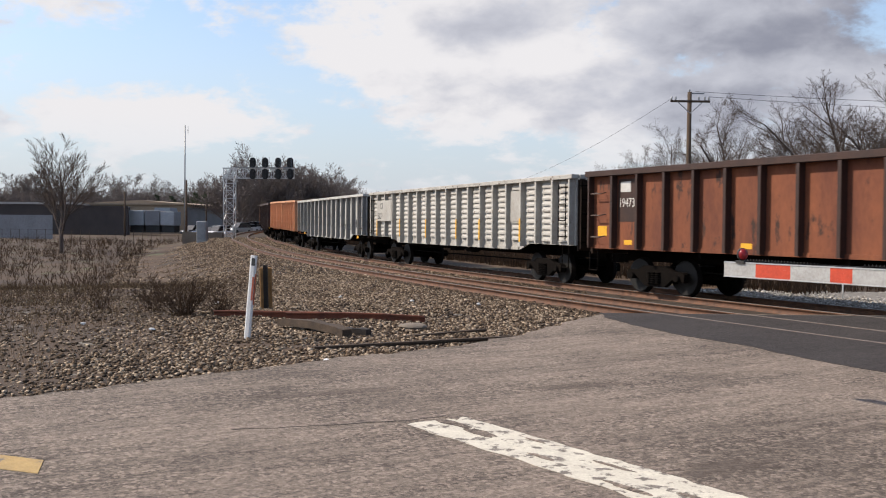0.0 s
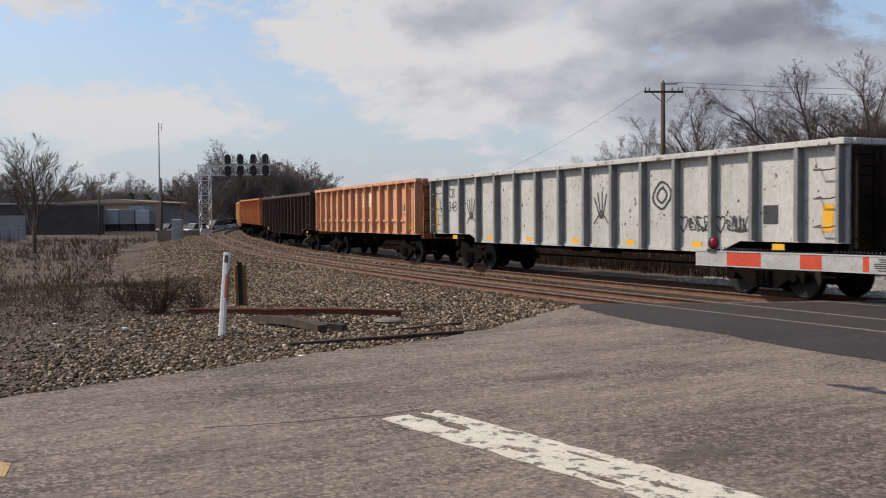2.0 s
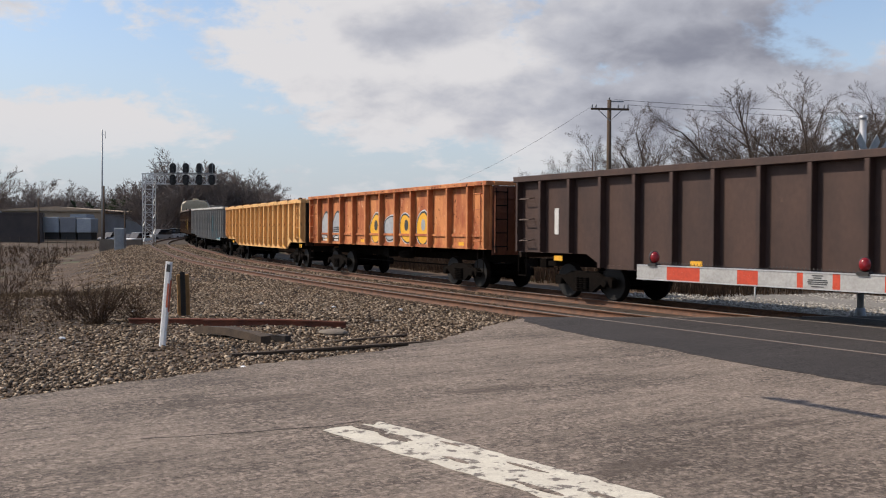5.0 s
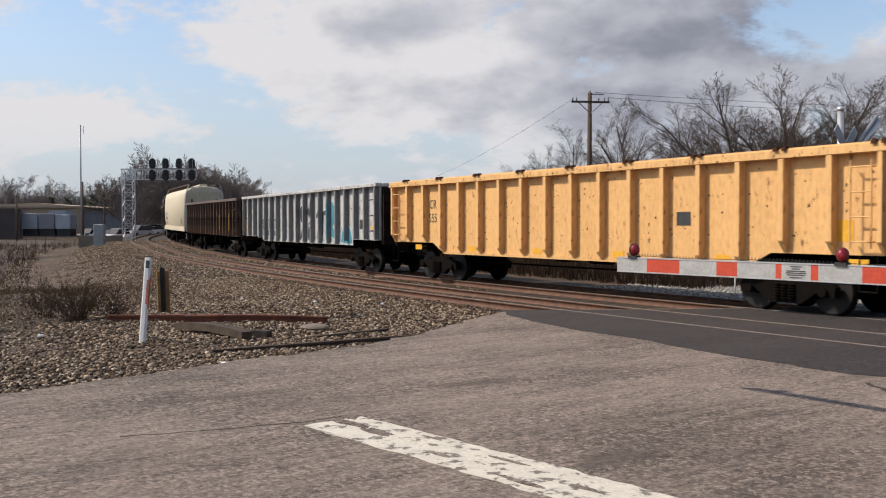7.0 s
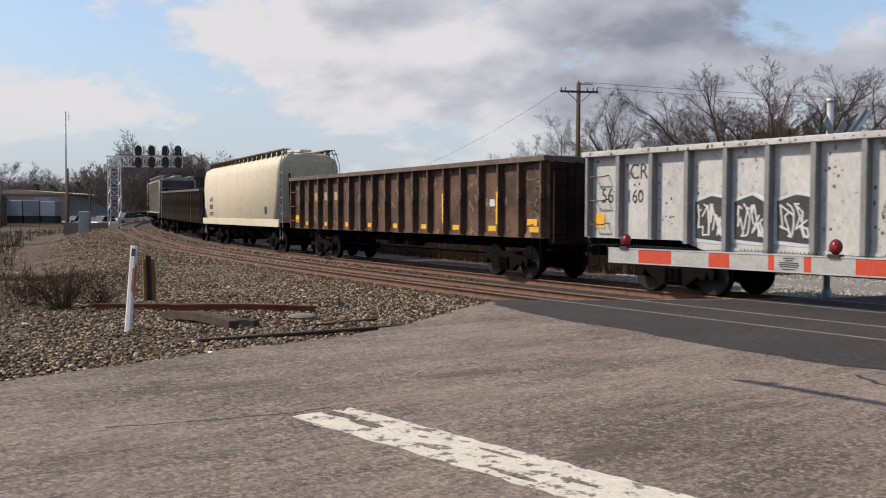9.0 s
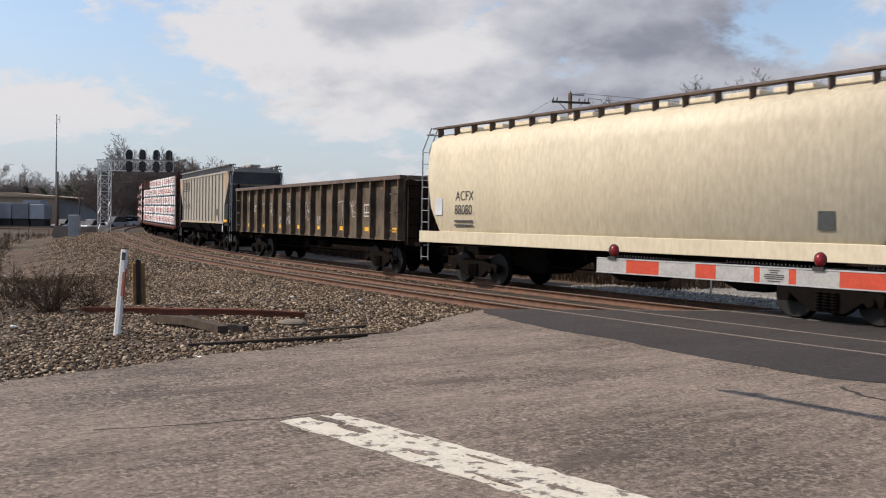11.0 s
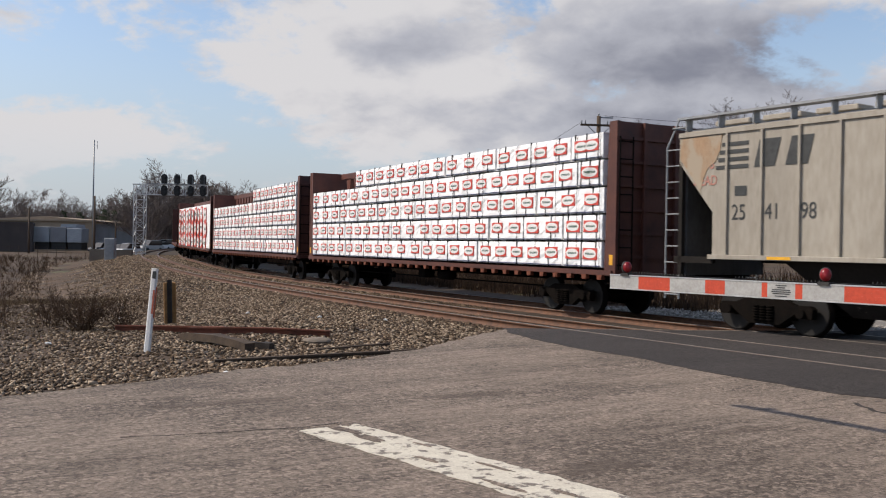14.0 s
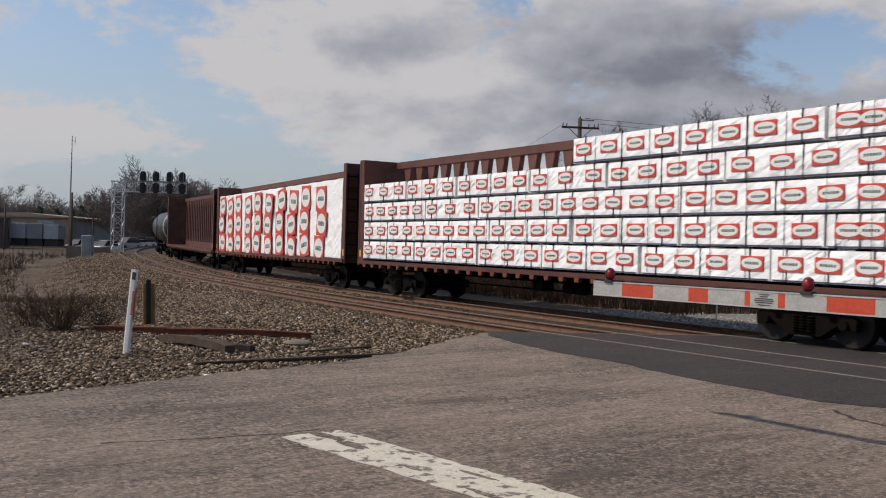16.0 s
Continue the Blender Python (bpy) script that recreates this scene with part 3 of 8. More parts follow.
def beside(x, y):
    """Arrays of plan places: how far back along the track, and how far to the near side of it."""
    x, y = np.asarray(x, float), np.asarray(y, float)
    pts = np.c_[x.ravel(), y.ravel()]
    s, d = np.empty(len(pts)), np.empty(len(pts))
    sub = LINE[::4]
    for a in range(0, len(pts), 4000):
        c = pts[a:a + 4000]
        q = ((c[:, None, :] - sub[None]) ** 2).sum(2).argmin(1)
        k = q * 4
        e = c - LINE[k]
        t = np.c_[np.cos(HEADING[k]), np.sin(HEADING[k])]
        s[a:a + 4000] = S_AXIS[k] + (e * t).sum(1)
        d[a:a + 4000] = (e * NORMAL[k]).sum(1)
    return s.reshape(x.shape), d.reshape(x.shape)


# ---- ground, road and tracks ----
def smooth(v):
    v = np.clip(v, 0, 1)
    return v * v * (3 - 2 * v)


BED_NEAR = SPACING + 1.75


def grade(s):
    """How far the line has climbed at s metres back."""
    return 0.0085 * np.clip(np.asarray(s, float) - 32, 0, 110) * smooth((np.asarray(s, float) - 32) / 25)



def ground_z(x, y, rough=True):
    x, y = np.asarray(x, float), np.asarray(y, float)
    s, d = beside(x, y)
    z = np.full(x.shape, -0.10)
    z -= 1.15 * smooth((d - BED_NEAR - 0.4) / 6.0) * smooth((s - 8) / 22.0)
    z -= 0.10 * smooth((d - BED_NEAR + 0.5) / 2.0) * smooth((s - 2) / 6.0)
    z = np.where((d < BED_NEAR + 0.3) & (d > -2.6), np.minimum(z, -0.32), z)
    z = np.where(d < -2.2, -0.30 + 0.9 * smooth((-d - 11) / 8.0) * smooth((8 - s) / 6.0) + 1.0 * smooth((-d - 5.0) / 4.0) * smooth((s - 2) / 6.0), z)
    z = z + grade(np.where(y > 20, np.hypot(x - 5, y - 23), 0))
    if rough:
        z = z + 0.03 * np.sin(x * 1.7 + 0.6 * y) * np.sin(y * 1.3 - x * 0.4) * smooth((d - BED_NEAR) / 1.5)
    return z


def spaced(a, b, near, lo, hi):
    """Lines that stand close together round `near` and further apart away from it."""
    t = np.linspace(math.asinh((a - near) / lo), math.asinh((b - near) / lo), hi)
    return near + lo * np.sinh(t)


def build_ground():
    xs, ys = spaced(-1500, 1500, -4, 9.0, 170), spaced(-400, 2600, 16, 9.0, 190)
    gx, gy = np.meshgrid(xs, ys, indexing="ij")
    gz = ground_z(gx, gy)
    n, k = gx.shape
    idx = np.arange(n * k).reshape(n, k)
    faces = np.stack([idx[:-1, :-1], idx[1:, :-1], idx[1:, 1:], idx[:-1, 1:]], -1).reshape(-1, 4)
    me = raw_mesh("ground", np.stack([gx, gy, gz], -1).reshape(-1, 3), faces, M["ground"], True)
    me.materials.append(M["field"])
    cx, cy = gx[:-1, :-1] + np.diff(gx, axis=0)[:, :-1] / 2, gy[:-1, :-1] + np.diff(gy, axis=1)[:-1] / 2
    s, d = beside(cx, cy)
    far = ((d > 14) & (s > 5)) | (d < -13) | ((d < -2.5) & (s > 4)) | (cy > 60)
    me.polygons.foreach_set("material_index", far.ravel().astype(np.int32))
    tagged(new("ground", me), "gravelly soil and dry winter grass", "ground", kind="structure")


ROAD_EDGE = [(-60, -56), (-16, -3.6), (-10, 3.4), (-4.66, 9.72), (-3.82, 10.7), (-2.8, 11.94), (-1.5, 13.33), (-0.36, 15.07),
             (0.72, 17.89), (1.42, 19.3), (5.4, 19.7), (9.0, 20.3), (14, 22.6), (40, 36)]


def slab(name, outline, top, depth, material, label, category):
    bm = bmesh.new()
    prism(bm, outline, 2, top - depth, top)
    ob = tagged(new(name, mesh_of(name, bm, material)), label, category, kind="structure")
    return ob


def jag(points, amount, step, seed):
    """The same outline with a crumbling edge."""
    rnd = random.Random(seed)
    out = []
    for a, b in zip(points, points[1:]):
        a, b = Vector(a), Vector(b)
        n = max(1, int((b - a).length / step)) if (b - a).length < 12 else 1
        for k in range(n):
            p = a.lerp(b, k / n)
            w = amount if n > 1 and k else 0
            out.append((p.x + rnd.uniform(-w, w), p.y + rnd.uniform(-w, w)))
    return out + [tuple(points[-1])]


def build_road():
    left = jag(ROAD_EDGE, 0.09, 0.22, 3)
    slab("road", left + [(70, 30), (70, -70), (-60, -70)], -0.014, 0.12, M["asphalt"], "worn grey asphalt road with cracks and patches", "road")
    edge = jag([(1.20, 19.25), (1.32, 18.1), (1.86, 16.53), (2.46, 15.27), (2.95, 14.54), (3.85, 12.58), (4.65, 11.21), (5.06, 10.81), (9, 8.3)], 0.05, 0.25, 5)
    slab("road_patch", edge + [(16, 3.5), (24, 10), (14, 22.3), (9.0, 20.1), (5.4, 19.5)], -0.006, 0.02, M["asphalt_new"],
         "dark newer asphalt over the level crossing", "road")
    for k, (cx, cy, rx, ry) in enumerate(((1.32, 7.0, 0.46, 0.20), (0.4, 10.4, 0.7, 0.16), (2.9, 8.6, 0.5, 0.12), (-2.2, 9.6, 0.8, 0.14))):
        rr = random.Random(40 + k)
        ring = [(q, rr.uniform(0.6, 1.25)) for q in np.linspace(0, 2 * math.pi, 26, endpoint=False)]
        c, n = math.cos(radians(30)), math.sin(radians(30))
        slab("road_stain", [(cx + rx * math.cos(q) * f * c - ry * math.sin(q) * f * n, cy + rx * math.cos(q) * f * n + ry * math.sin(q) * f * c) for q, f in ring],
             -0.0125, 0.003, M["asphalt_smooth"], "smooth dark patch in the asphalt", "road stain")
    # stop line and its lighter crack
    a, b = Vector((-0.75, 8.54)), Vector((0.88, 6.70))
    u = (b - a).normalized()
    w = Vector((-u.y, u.x)) * -1
    if w.y > 0:
        w = -w
    pts = [a, a + u * 9.0, a + u * 9.0 + w * 0.62, a + w * 0.62 - u * 0.02]
    slab("road_marking", jag([tuple(p) for p in pts] + [tuple(pts[0])], 0.02, 0.12, 6)[:-1], -0.009, 0.004, M["line"], "flaking white stop line on the asphalt", "road marking")
    slab("road_marking", [(-5.2, 6.92), (-3.74, 6.52), (-3.59, 6.17), (-5.2, 6.56)], -0.009, 0.004, M["yellow_line"], "worn yellow line end on the asphalt", "road marking")
    # bare patches in the paint, and a fine seam beside it
    for c0, c1, rx, ry, k in ((0.62, 0.30, 0.20, 0.075, 1), (0.16, 0.27, 0.24, 0.07, 2), (-0.02, 0.12, 0.10, 0.06, 8), (1.55, 0.42, 0.16, 0.03, 3), (2.05, 0.16, 0.2, 0.03, 4), (2.5, 0.5, 0.22, 0.035, 5), (1.1, 0.1, 0.12, 0.02, 6), (2.9, 0.3, 0.15, 0.03, 7)):
        o = a + u * c0 + w * c1
        rr = random.Random(k)
        shape = []
        for n in range(16):
            q = 2 * math.pi * n / 16
            f = rr.uniform(0.75, 1.2)
            pt = o + u * rx * math.cos(q) * f + w * ry * math.sin(q) * f
            shape.append((pt.x, pt.y))
        slab("road_stain", shape, -0.0045, 0.003, M["asphalt"], "bare patch in the flaking stop line", "road stain")
    path = jag([(-2.7, 7.72), (-1.9, 8.02), (-1.25, 8.3), (-0.9, 8.6)], 0.02, 0.12, 9)
    outline = [(x, y + 0.007) for x, y in path] + [(x, y - 0.007) for x, y in reversed(path)]
    slab("road_seam", outline, -0.0105, 0.003, M["asphalt_new"], "thin dark crack in the asphalt", "road seam")
    path = jag([(4.75, 10.35), (4.72, 9.8), (5.0, 9.3), (5.05, 8.6)], 0.03, 0.1, 9)
    outline = [(x + 0.03, y) for x, y in path] + [(x - 0.03, y) for x, y in reversed(path)]
    slab("road_seam", outline, -0.0105, 0.003, M["asphalt_new"], "broken dark crack in the asphalt", "road seam")


def build_bed():
    ss = np.arange(-100, 340, 1.0)
    prof = [(-3.3, -0.50), (-2.1, -0.16), (-0.3, -0.15), (SPACING / 2, -0.18), (SPACING + 1.5, -0.16), (BED_NEAR + 0.3, -0.20), (BED_NEAR + 1.6, -0.48)]
    rows = []
    for s in ss:
        rows.append([(*on_line(s, o)[0].xy, z + float(grade(s))) for o, z in prof])
    v = np.array(rows)
    n, k = v.shape[:2]
    idx = np.arange(n * k).reshape(n, k)
    faces = np.stack([idx[:-1, :-1], idx[1:, :-1], idx[1:, 1:], idx[:-1, 1:]], -1).reshape(-1, 4)
    tagged(new("track_bed", raw_mesh("track_bed", v.reshape(-1, 3), faces, M["gravel_bed"], True)), "brown-grey ballast bed under the two tracks", "track bed", kind="structure")
    # pale gravel beyond the tracks
    rows = [[(*on_line(s, o)[0].xy, z) for o, z in ((-3.0, -0.285), (-7, -0.20), (-11.5, -0.27))] for s in np.arange(-60, 6, 1.5)]
    v = np.array(rows)
    n, k = v.shape[:2]
    idx = np.arange(n * k).reshape(n, k)
    faces = np.stack([idx[:-1, :-1], idx[1:, :-1], idx[1:, 1:], idx[:-1, 1:]], -1).reshape(-1, 4)
    tagged(new("gravel_lot", raw_mesh("gravel_lot", v.reshape(-1, 3), faces, M["gravel_pale"], True)), "pale gravel strip beyond the tracks", "gravel", kind="structure")


RAIL = [(-0.07, -0.17), (0.07, -0.17), (0.07, -0.155), (0.012, -0.13), (0.012, -0.045), (0.036, -0.035), (0.036, -0.006), (0.028, 0.0),
        (-0.028, 0.0), (-0.036, -0.006), (-0.036, -0.035), (-0.012, -0.045), (-0.012, -0.13), (-0.07, -0.155)]


def build_tracks():
    tie_bm = bmesh.new()
    box(tie_bm, -0.11, 0.11, -1.3, 1.3, -0.32, -0.165)
    bmesh.ops.bevel(tie_bm, geom=tie_bm.edges[:], offset=0.012, segments=1, affect="EDGES")
    tie = mesh_of("tie", tie_bm, M["tie"])
    for off, label in ((0.0, "main track of rusty rails on wooden ties, the train on it"), (SPACING, "empty near track of rusty rails on wooden ties")):
        track = thing("railway_track", label, "railway track", kind="structure")
        for side in (-0.7525, 0.7525):
            ss = np.concatenate([np.arange(-100, 130, 2.0), np.arange(130, 345, 5.0)])
            ring = np.array([[(*on_line(s, off + side + o)[0].xy, z + float(grade(s)) + (0.002 if off else 0.0)) for o, z in RAIL] for s in ss])
            n, k = ring.shape[:2]
            idx = np.arange(n * k).reshape(n, k)
            nxt = np.roll(idx, -1, axis=1)
            faces = np.stack([idx[:-1], idx[1:], nxt[1:], nxt[:-1]], -1).reshape(-1, 4)
            me = raw_mesh("rail", ring.reshape(-1, 3), faces, M["rail"])
            me.materials.append(M["rail_head"])
            head = np.zeros((n - 1, k), np.int32)
            head[:, 6:9] = 1
            me.polygons.foreach_set("material_index", head.ravel())
            put("rail", me, track)
        rnd = random.Random(int(off * 10))
        for s in np.arange(-14, 66, 0.56):
            p, h = on_line(s + rnd.uniform(-0.03, 0.03), off)
            put("tie", tie, track, pose(p.x, p.y, float(grade(s)) + rnd.uniform(-0.012, 0.006), 0, 0, math.degrees(h) + rnd.uniform(-1.5, 1.5)))


def left_of_road(x, y):
    """True where a place lies off the asphalt, on the side of the ballast."""
    ex = np.interp(y, [p[1] for p in ROAD_EDGE[:10]], [p[0] for p in ROAD_EDGE[:10]])
    return x < ex - 0.02


def bed_z(x, y):
    s, d = beside(x, y)
    z = ground_z(x, y)
    prof = np.interp(d, [-3.3, -2.1, -0.3, SPACING / 2, SPACING + 1.5, BED_NEAR + 0.3, BED_NEAR + 1.6], [-0.5, -0.16, -0.15, -0.18, -0.16, -0.20, -0.48]) + grade(s)
    inside = (d > -3.3) & (d < BED_NEAR + 1.6)
    return np.where(inside, np.maximum(prof, z), z), s, d


def stones(name, x, y, z, size, material, label, seed):
    rnd = np.random.default_rng(seed)
    n = len(x)
    base = np.array([(1, 0, 0), (-1, 0, 0), (0, 1, 0), (0, -1, 0), (0, 0, 1), (0, 0, -1)], float)
    tri = np.array([(0, 2, 4), (2, 1, 4), (1, 3, 4), (3, 0, 4), (2, 0, 5), (1, 2, 5), (3, 1, 5), (0, 3, 5)])
    q = rnd.normal(size=(n, 4))
    q /= np.linalg.norm(q, axis=1, keepdims=True)
    a, b, c, d = q.T
    rot = np.stack([np.stack([1 - 2 * (c * c + d * d), 2 * (b * c - a * d), 2 * (b * d + a * c)], -1),
                    np.stack([2 * (b * c + a * d), 1 - 2 * (b * b + d * d), 2 * (c * d - a * b)], -1),
                    np.stack([2 * (b * d - a * c), 2 * (c * d + a * b), 1 - 2 * (b * b + c * c)], -1)], 1)
    shape = base[None] * rnd.uniform(0.55, 1.15, (n, 6, 1)) + rnd.normal(scale=0.16, size=(n, 6, 3))
    v = np.einsum("nij,nkj->nki", rot, shape) * size[:, None, None]
    v[:, :, 2] *= 0.6
    v += np.stack([x, y, z + size * 0.25], -1)[:, None, :]
    f = (np.arange(n)[:, None, None] * 6 + tri[None]).reshape(-1, 3)
    tagged(new(name, raw_mesh(name, v.reshape(-1, 3), f, material)), label, "gravel", kind="stuff")


def build_stones():
    rnd = np.random.default_rng(11)
    # near shoulder between the road and the tracks
    n = 190000
    y = 9.0 + 26.0 * rnd.random(n) ** 1.35
    x = rnd.uniform(-17, 3.0, n)
    z, s, d = bed_z(x, y)
    ok = left_of_road(x, y) & (d > -2.6) & (np.abs(x) < 0.62 * y + 2)
    # thinner where soil shows, at the far left
    bare = smooth((-x - 3.6 - 0.22 * (y - 10)) / 3.0) + 0.7 * smooth((np.interp(y, [p[1] for p in ROAD_EDGE[:10]], [p[0] for p in ROAD_EDGE[:10]]) - x < 0.35) * 1.0)
    gaps = np.array([noise.noise(Vector((a * 0.55, b * 0.55, 7.0))) + 0.5 * noise.noise(Vector((a * 1.9, b * 1.9, 2.0))) for a, b in zip(x, y)])
    ok &= rnd.random(n) > bare * 0.80
    # dark soil shows through in patches away from the tracks
    ok &= (gaps < 0.16 + 0.75 * rnd.random(n)) | (d < BED_NEAR + 2.5)
    ok &= ~((np.abs(np.abs(d) - 0.75) < 0.1) | (np.abs(np.abs(d - SPACING) - 0.75) < 0.1))
    x, y, z, d, s = x[ok], y[ok], z[ok], d[ok], s[ok]
    size = rnd.uniform(0.016, 0.046, len(x)) * (1 + 0.6 * (rnd.random(len(x)) < 0.04))
    rusty = d < BED_NEAR - 0.4
    stones("ballast", x[~rusty], y[~rusty], z[~rusty], size[~rusty], M["stone"], "loose grey-brown ballast stones on the shoulder", 1)
    stones("ballast", x[rusty], y[rusty], z[rusty], size[rusty], M["stone_rusty"], "rust-stained ballast stones between the rails", 2)
    n = 60000
    ss, dd = rnd.uniform(12, 80, n), rnd.uniform(-2.4, BED_NEAR + 8.0, n)
    pts = np.array([on_line(a, b)[0].xy for a, b in zip(ss, dd)])
    z, s, d = bed_z(pts[:, 0], pts[:, 1])
    ok = ~((np.abs(np.abs(d) - 0.75) < 0.1) | (np.abs(np.abs(d - SPACING) - 0.75) < 0.1)) & (pts[:, 1] > 33)
    stones("ballast", pts[ok, 0], pts[ok, 1], z[ok], rnd.uniform(0.03, 0.07, ok.sum()), M["stone"], "distant grey-brown ballast stones along the tracks", 3)
    n = 16000
    ss, dd = rnd.uniform(-14, 6, n), rnd.uniform(-10.5, -2.4, n)
    pts = np.array([on_line(a, b)[0].xy for a, b in zip(ss, dd)])
    ok = ~((pts[:, 0] > 8.5) & (pts[:, 1] < 21 + 0.55 * (pts[:, 0] - 8.5)))
    stones("gravel", pts[ok, 0], pts[ok, 1], np.full(ok.sum(), -0.24), rnd.uniform(0.025, 0.06, ok.sum()), M["stone_pale"], "pale crushed gravel beyond the tracks", 4)


build_ground()
build_road()
build_bed()
build_tracks()


# ---- the train ----
def side_frame_mesh():
    bm = bmesh.new()
    outline = [(-1.14, 0.56), (-1.06, 0.62), (-0.72, 0.62), (-0.42, 0.74), (0.42, 0.74), (0.72, 0.62), (1.06, 0.62), (1.14, 0.56), (1.12, 0.36), (1.02, 0.36),
               (0.98, 0.50), (0.80, 0.50), (0.70, 0.42), (0.36, 0.20), (-0.36, 0.20), (-0.70, 0.42), (-0.80, 0.50), (-0.98, 0.50), (-1.02, 0.36), (-1.12, 0.36)]
    prism(bm, outline, 1, -0.08, 0.08)
    for x in (-0.89, 0.89):
        tube(bm, (x, -0.16, 0.46), (x, 0.05, 0.46), 0.095, seg=12)
    for x in (-0.17, 0, 0.17):
        for k in range(6):
            tube(bm, (x, -0.10, 0.28 + k * 0.055), (x, -0.10, 0.31 + k * 0.055), 0.075, seg=10)
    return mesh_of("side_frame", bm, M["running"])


def wheelset_mesh():
    bm = bmesh.new()
    for sgn in (-1, 1):
        y = 0.7525 * sgn
        lathe(bm, [(y + 0.10 * sgn, 0.0), (y + 0.10 * sgn, 0.11), (y + 0.03 * sgn, 0.14), (y + 0.02 * sgn, 0.34), (y + 0.055 * sgn, 0.40)], 28, mi=0)
        lathe(bm, [(y + 0.055 * sgn, 0.40), (y + 0.055 * sgn, 0.448), (y - 0.05 * sgn, 0.458), (y - 0.065 * sgn, 0.485), (y - 0.09 * sgn, 0.485), (y - 0.09 * sgn, 0.39)], 28, mi=0)
        lathe(bm, [(y + 0.056 * sgn, 0.395), (y + 0.060 * sgn, 0.41), (y + 0.060 * sgn, 0.445), (y + 0.050 * sgn, 0.449)], 28, mi=1)
        for k in range(8):
            a = k * math.pi / 4
            tube(bm, (0.24 * math.cos(a), y + 0.03 * sgn, 0.24 * math.sin(a)), (0.24 * math.cos(a), y + 0.045 * sgn, 0.24 * math.sin(a)), 0.025, seg=6)
    tube(bm, (0, -0.95, 0), (0, 0.95, 0), 0.075, seg=12)
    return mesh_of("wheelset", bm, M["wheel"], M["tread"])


SIDE_FRAME, WHEELSET = side_frame_mesh(), wheelset_mesh()
bm_ = bmesh.new()
box(bm_, -0.2, 0.2, -1.0, 1.0, 0.44, 0.72)
tube(bm_, (0, 0, 0.7), (0, 0, 0.86), 0.2, seg=14)
box(bm_, -0.62, -0.5, -0.85, 0.85, 0.30, 0.42)
box(bm_, 0.5, 0.62, -0.85, 0.85, 0.30, 0.42)
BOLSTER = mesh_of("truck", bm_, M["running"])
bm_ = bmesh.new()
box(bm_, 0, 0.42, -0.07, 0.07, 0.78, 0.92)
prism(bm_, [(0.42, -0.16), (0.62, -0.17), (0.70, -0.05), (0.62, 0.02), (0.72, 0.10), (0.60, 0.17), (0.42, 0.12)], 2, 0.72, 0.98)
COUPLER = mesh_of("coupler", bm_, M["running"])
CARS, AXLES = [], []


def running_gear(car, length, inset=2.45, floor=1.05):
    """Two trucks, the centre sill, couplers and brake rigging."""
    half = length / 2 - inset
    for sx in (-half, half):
        truck = put("truck", BOLSTER, car, Matrix.Translation((sx, 0, 0)), "grimy four-wheel truck darkened for shade")
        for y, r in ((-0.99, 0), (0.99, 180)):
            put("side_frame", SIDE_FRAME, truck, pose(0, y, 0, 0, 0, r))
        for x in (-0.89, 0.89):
            AXLES.append((put("wheelset", WHEELSET, truck, Matrix.Translation((x, 0, 0.458)), "near-black steel wheels and rims, darkened for shade"), x))
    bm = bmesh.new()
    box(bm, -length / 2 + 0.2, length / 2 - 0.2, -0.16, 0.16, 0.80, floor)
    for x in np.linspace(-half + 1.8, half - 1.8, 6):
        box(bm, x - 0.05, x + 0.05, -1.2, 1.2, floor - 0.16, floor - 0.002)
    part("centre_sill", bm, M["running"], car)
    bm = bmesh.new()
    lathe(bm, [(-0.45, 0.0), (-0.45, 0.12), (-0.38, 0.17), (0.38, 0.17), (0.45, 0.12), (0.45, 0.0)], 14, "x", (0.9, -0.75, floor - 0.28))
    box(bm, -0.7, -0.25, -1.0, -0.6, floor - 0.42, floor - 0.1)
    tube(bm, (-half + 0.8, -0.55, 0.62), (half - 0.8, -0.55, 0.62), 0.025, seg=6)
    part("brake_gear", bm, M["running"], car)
    for sgn in (1, -1):
        put("coupler", COUPLER, car, pose(sgn * (length / 2 - 0.12), 0, 0, 0, 0, 0 if sgn > 0 else 180))
    return half


def ladder(car, x, y, z0, z1, material, rungs=5, width=0.42, along=True, name="ladder"):
    bm = bmesh.new()
    for k in range(rungs):
        z = z0 + (z1 - z0) * k / (rungs - 1)
        if along:
            tube(bm, (x - width / 2, y, z), (x + width / 2, y, z), 0.016, seg=6)
        else:
            tube(bm, (x, y - width / 2, z), (x, y + width / 2, z), 0.016, seg=6)
    for e in (-1, 1):
        a = (x + e * width / 2, y, z0 - 0.12) if along else (x, y + e * width / 2, z0 - 0.12)
        b = (a[0], a[1], z1 + 0.12)
        tube(bm, a, b, 0.018, seg=6)
        if along:
            for z in (z0, z1):
                tube(bm, (a[0], y, z), (a[0], y + math.copysign(0.12, -y), z), 0.016, seg=6)
        else:
            for z in (z0, z1):
                tube(bm, (x, a[1], z), (x - math.copysign(0.12, x), a[1], z), 0.016, seg=6)
    return part(name, bm, material, car, "narrow iron ladder")


W = 1.52          # half of a car's width, over its ribs
SKIN = 1.33       # half width at the side sheets


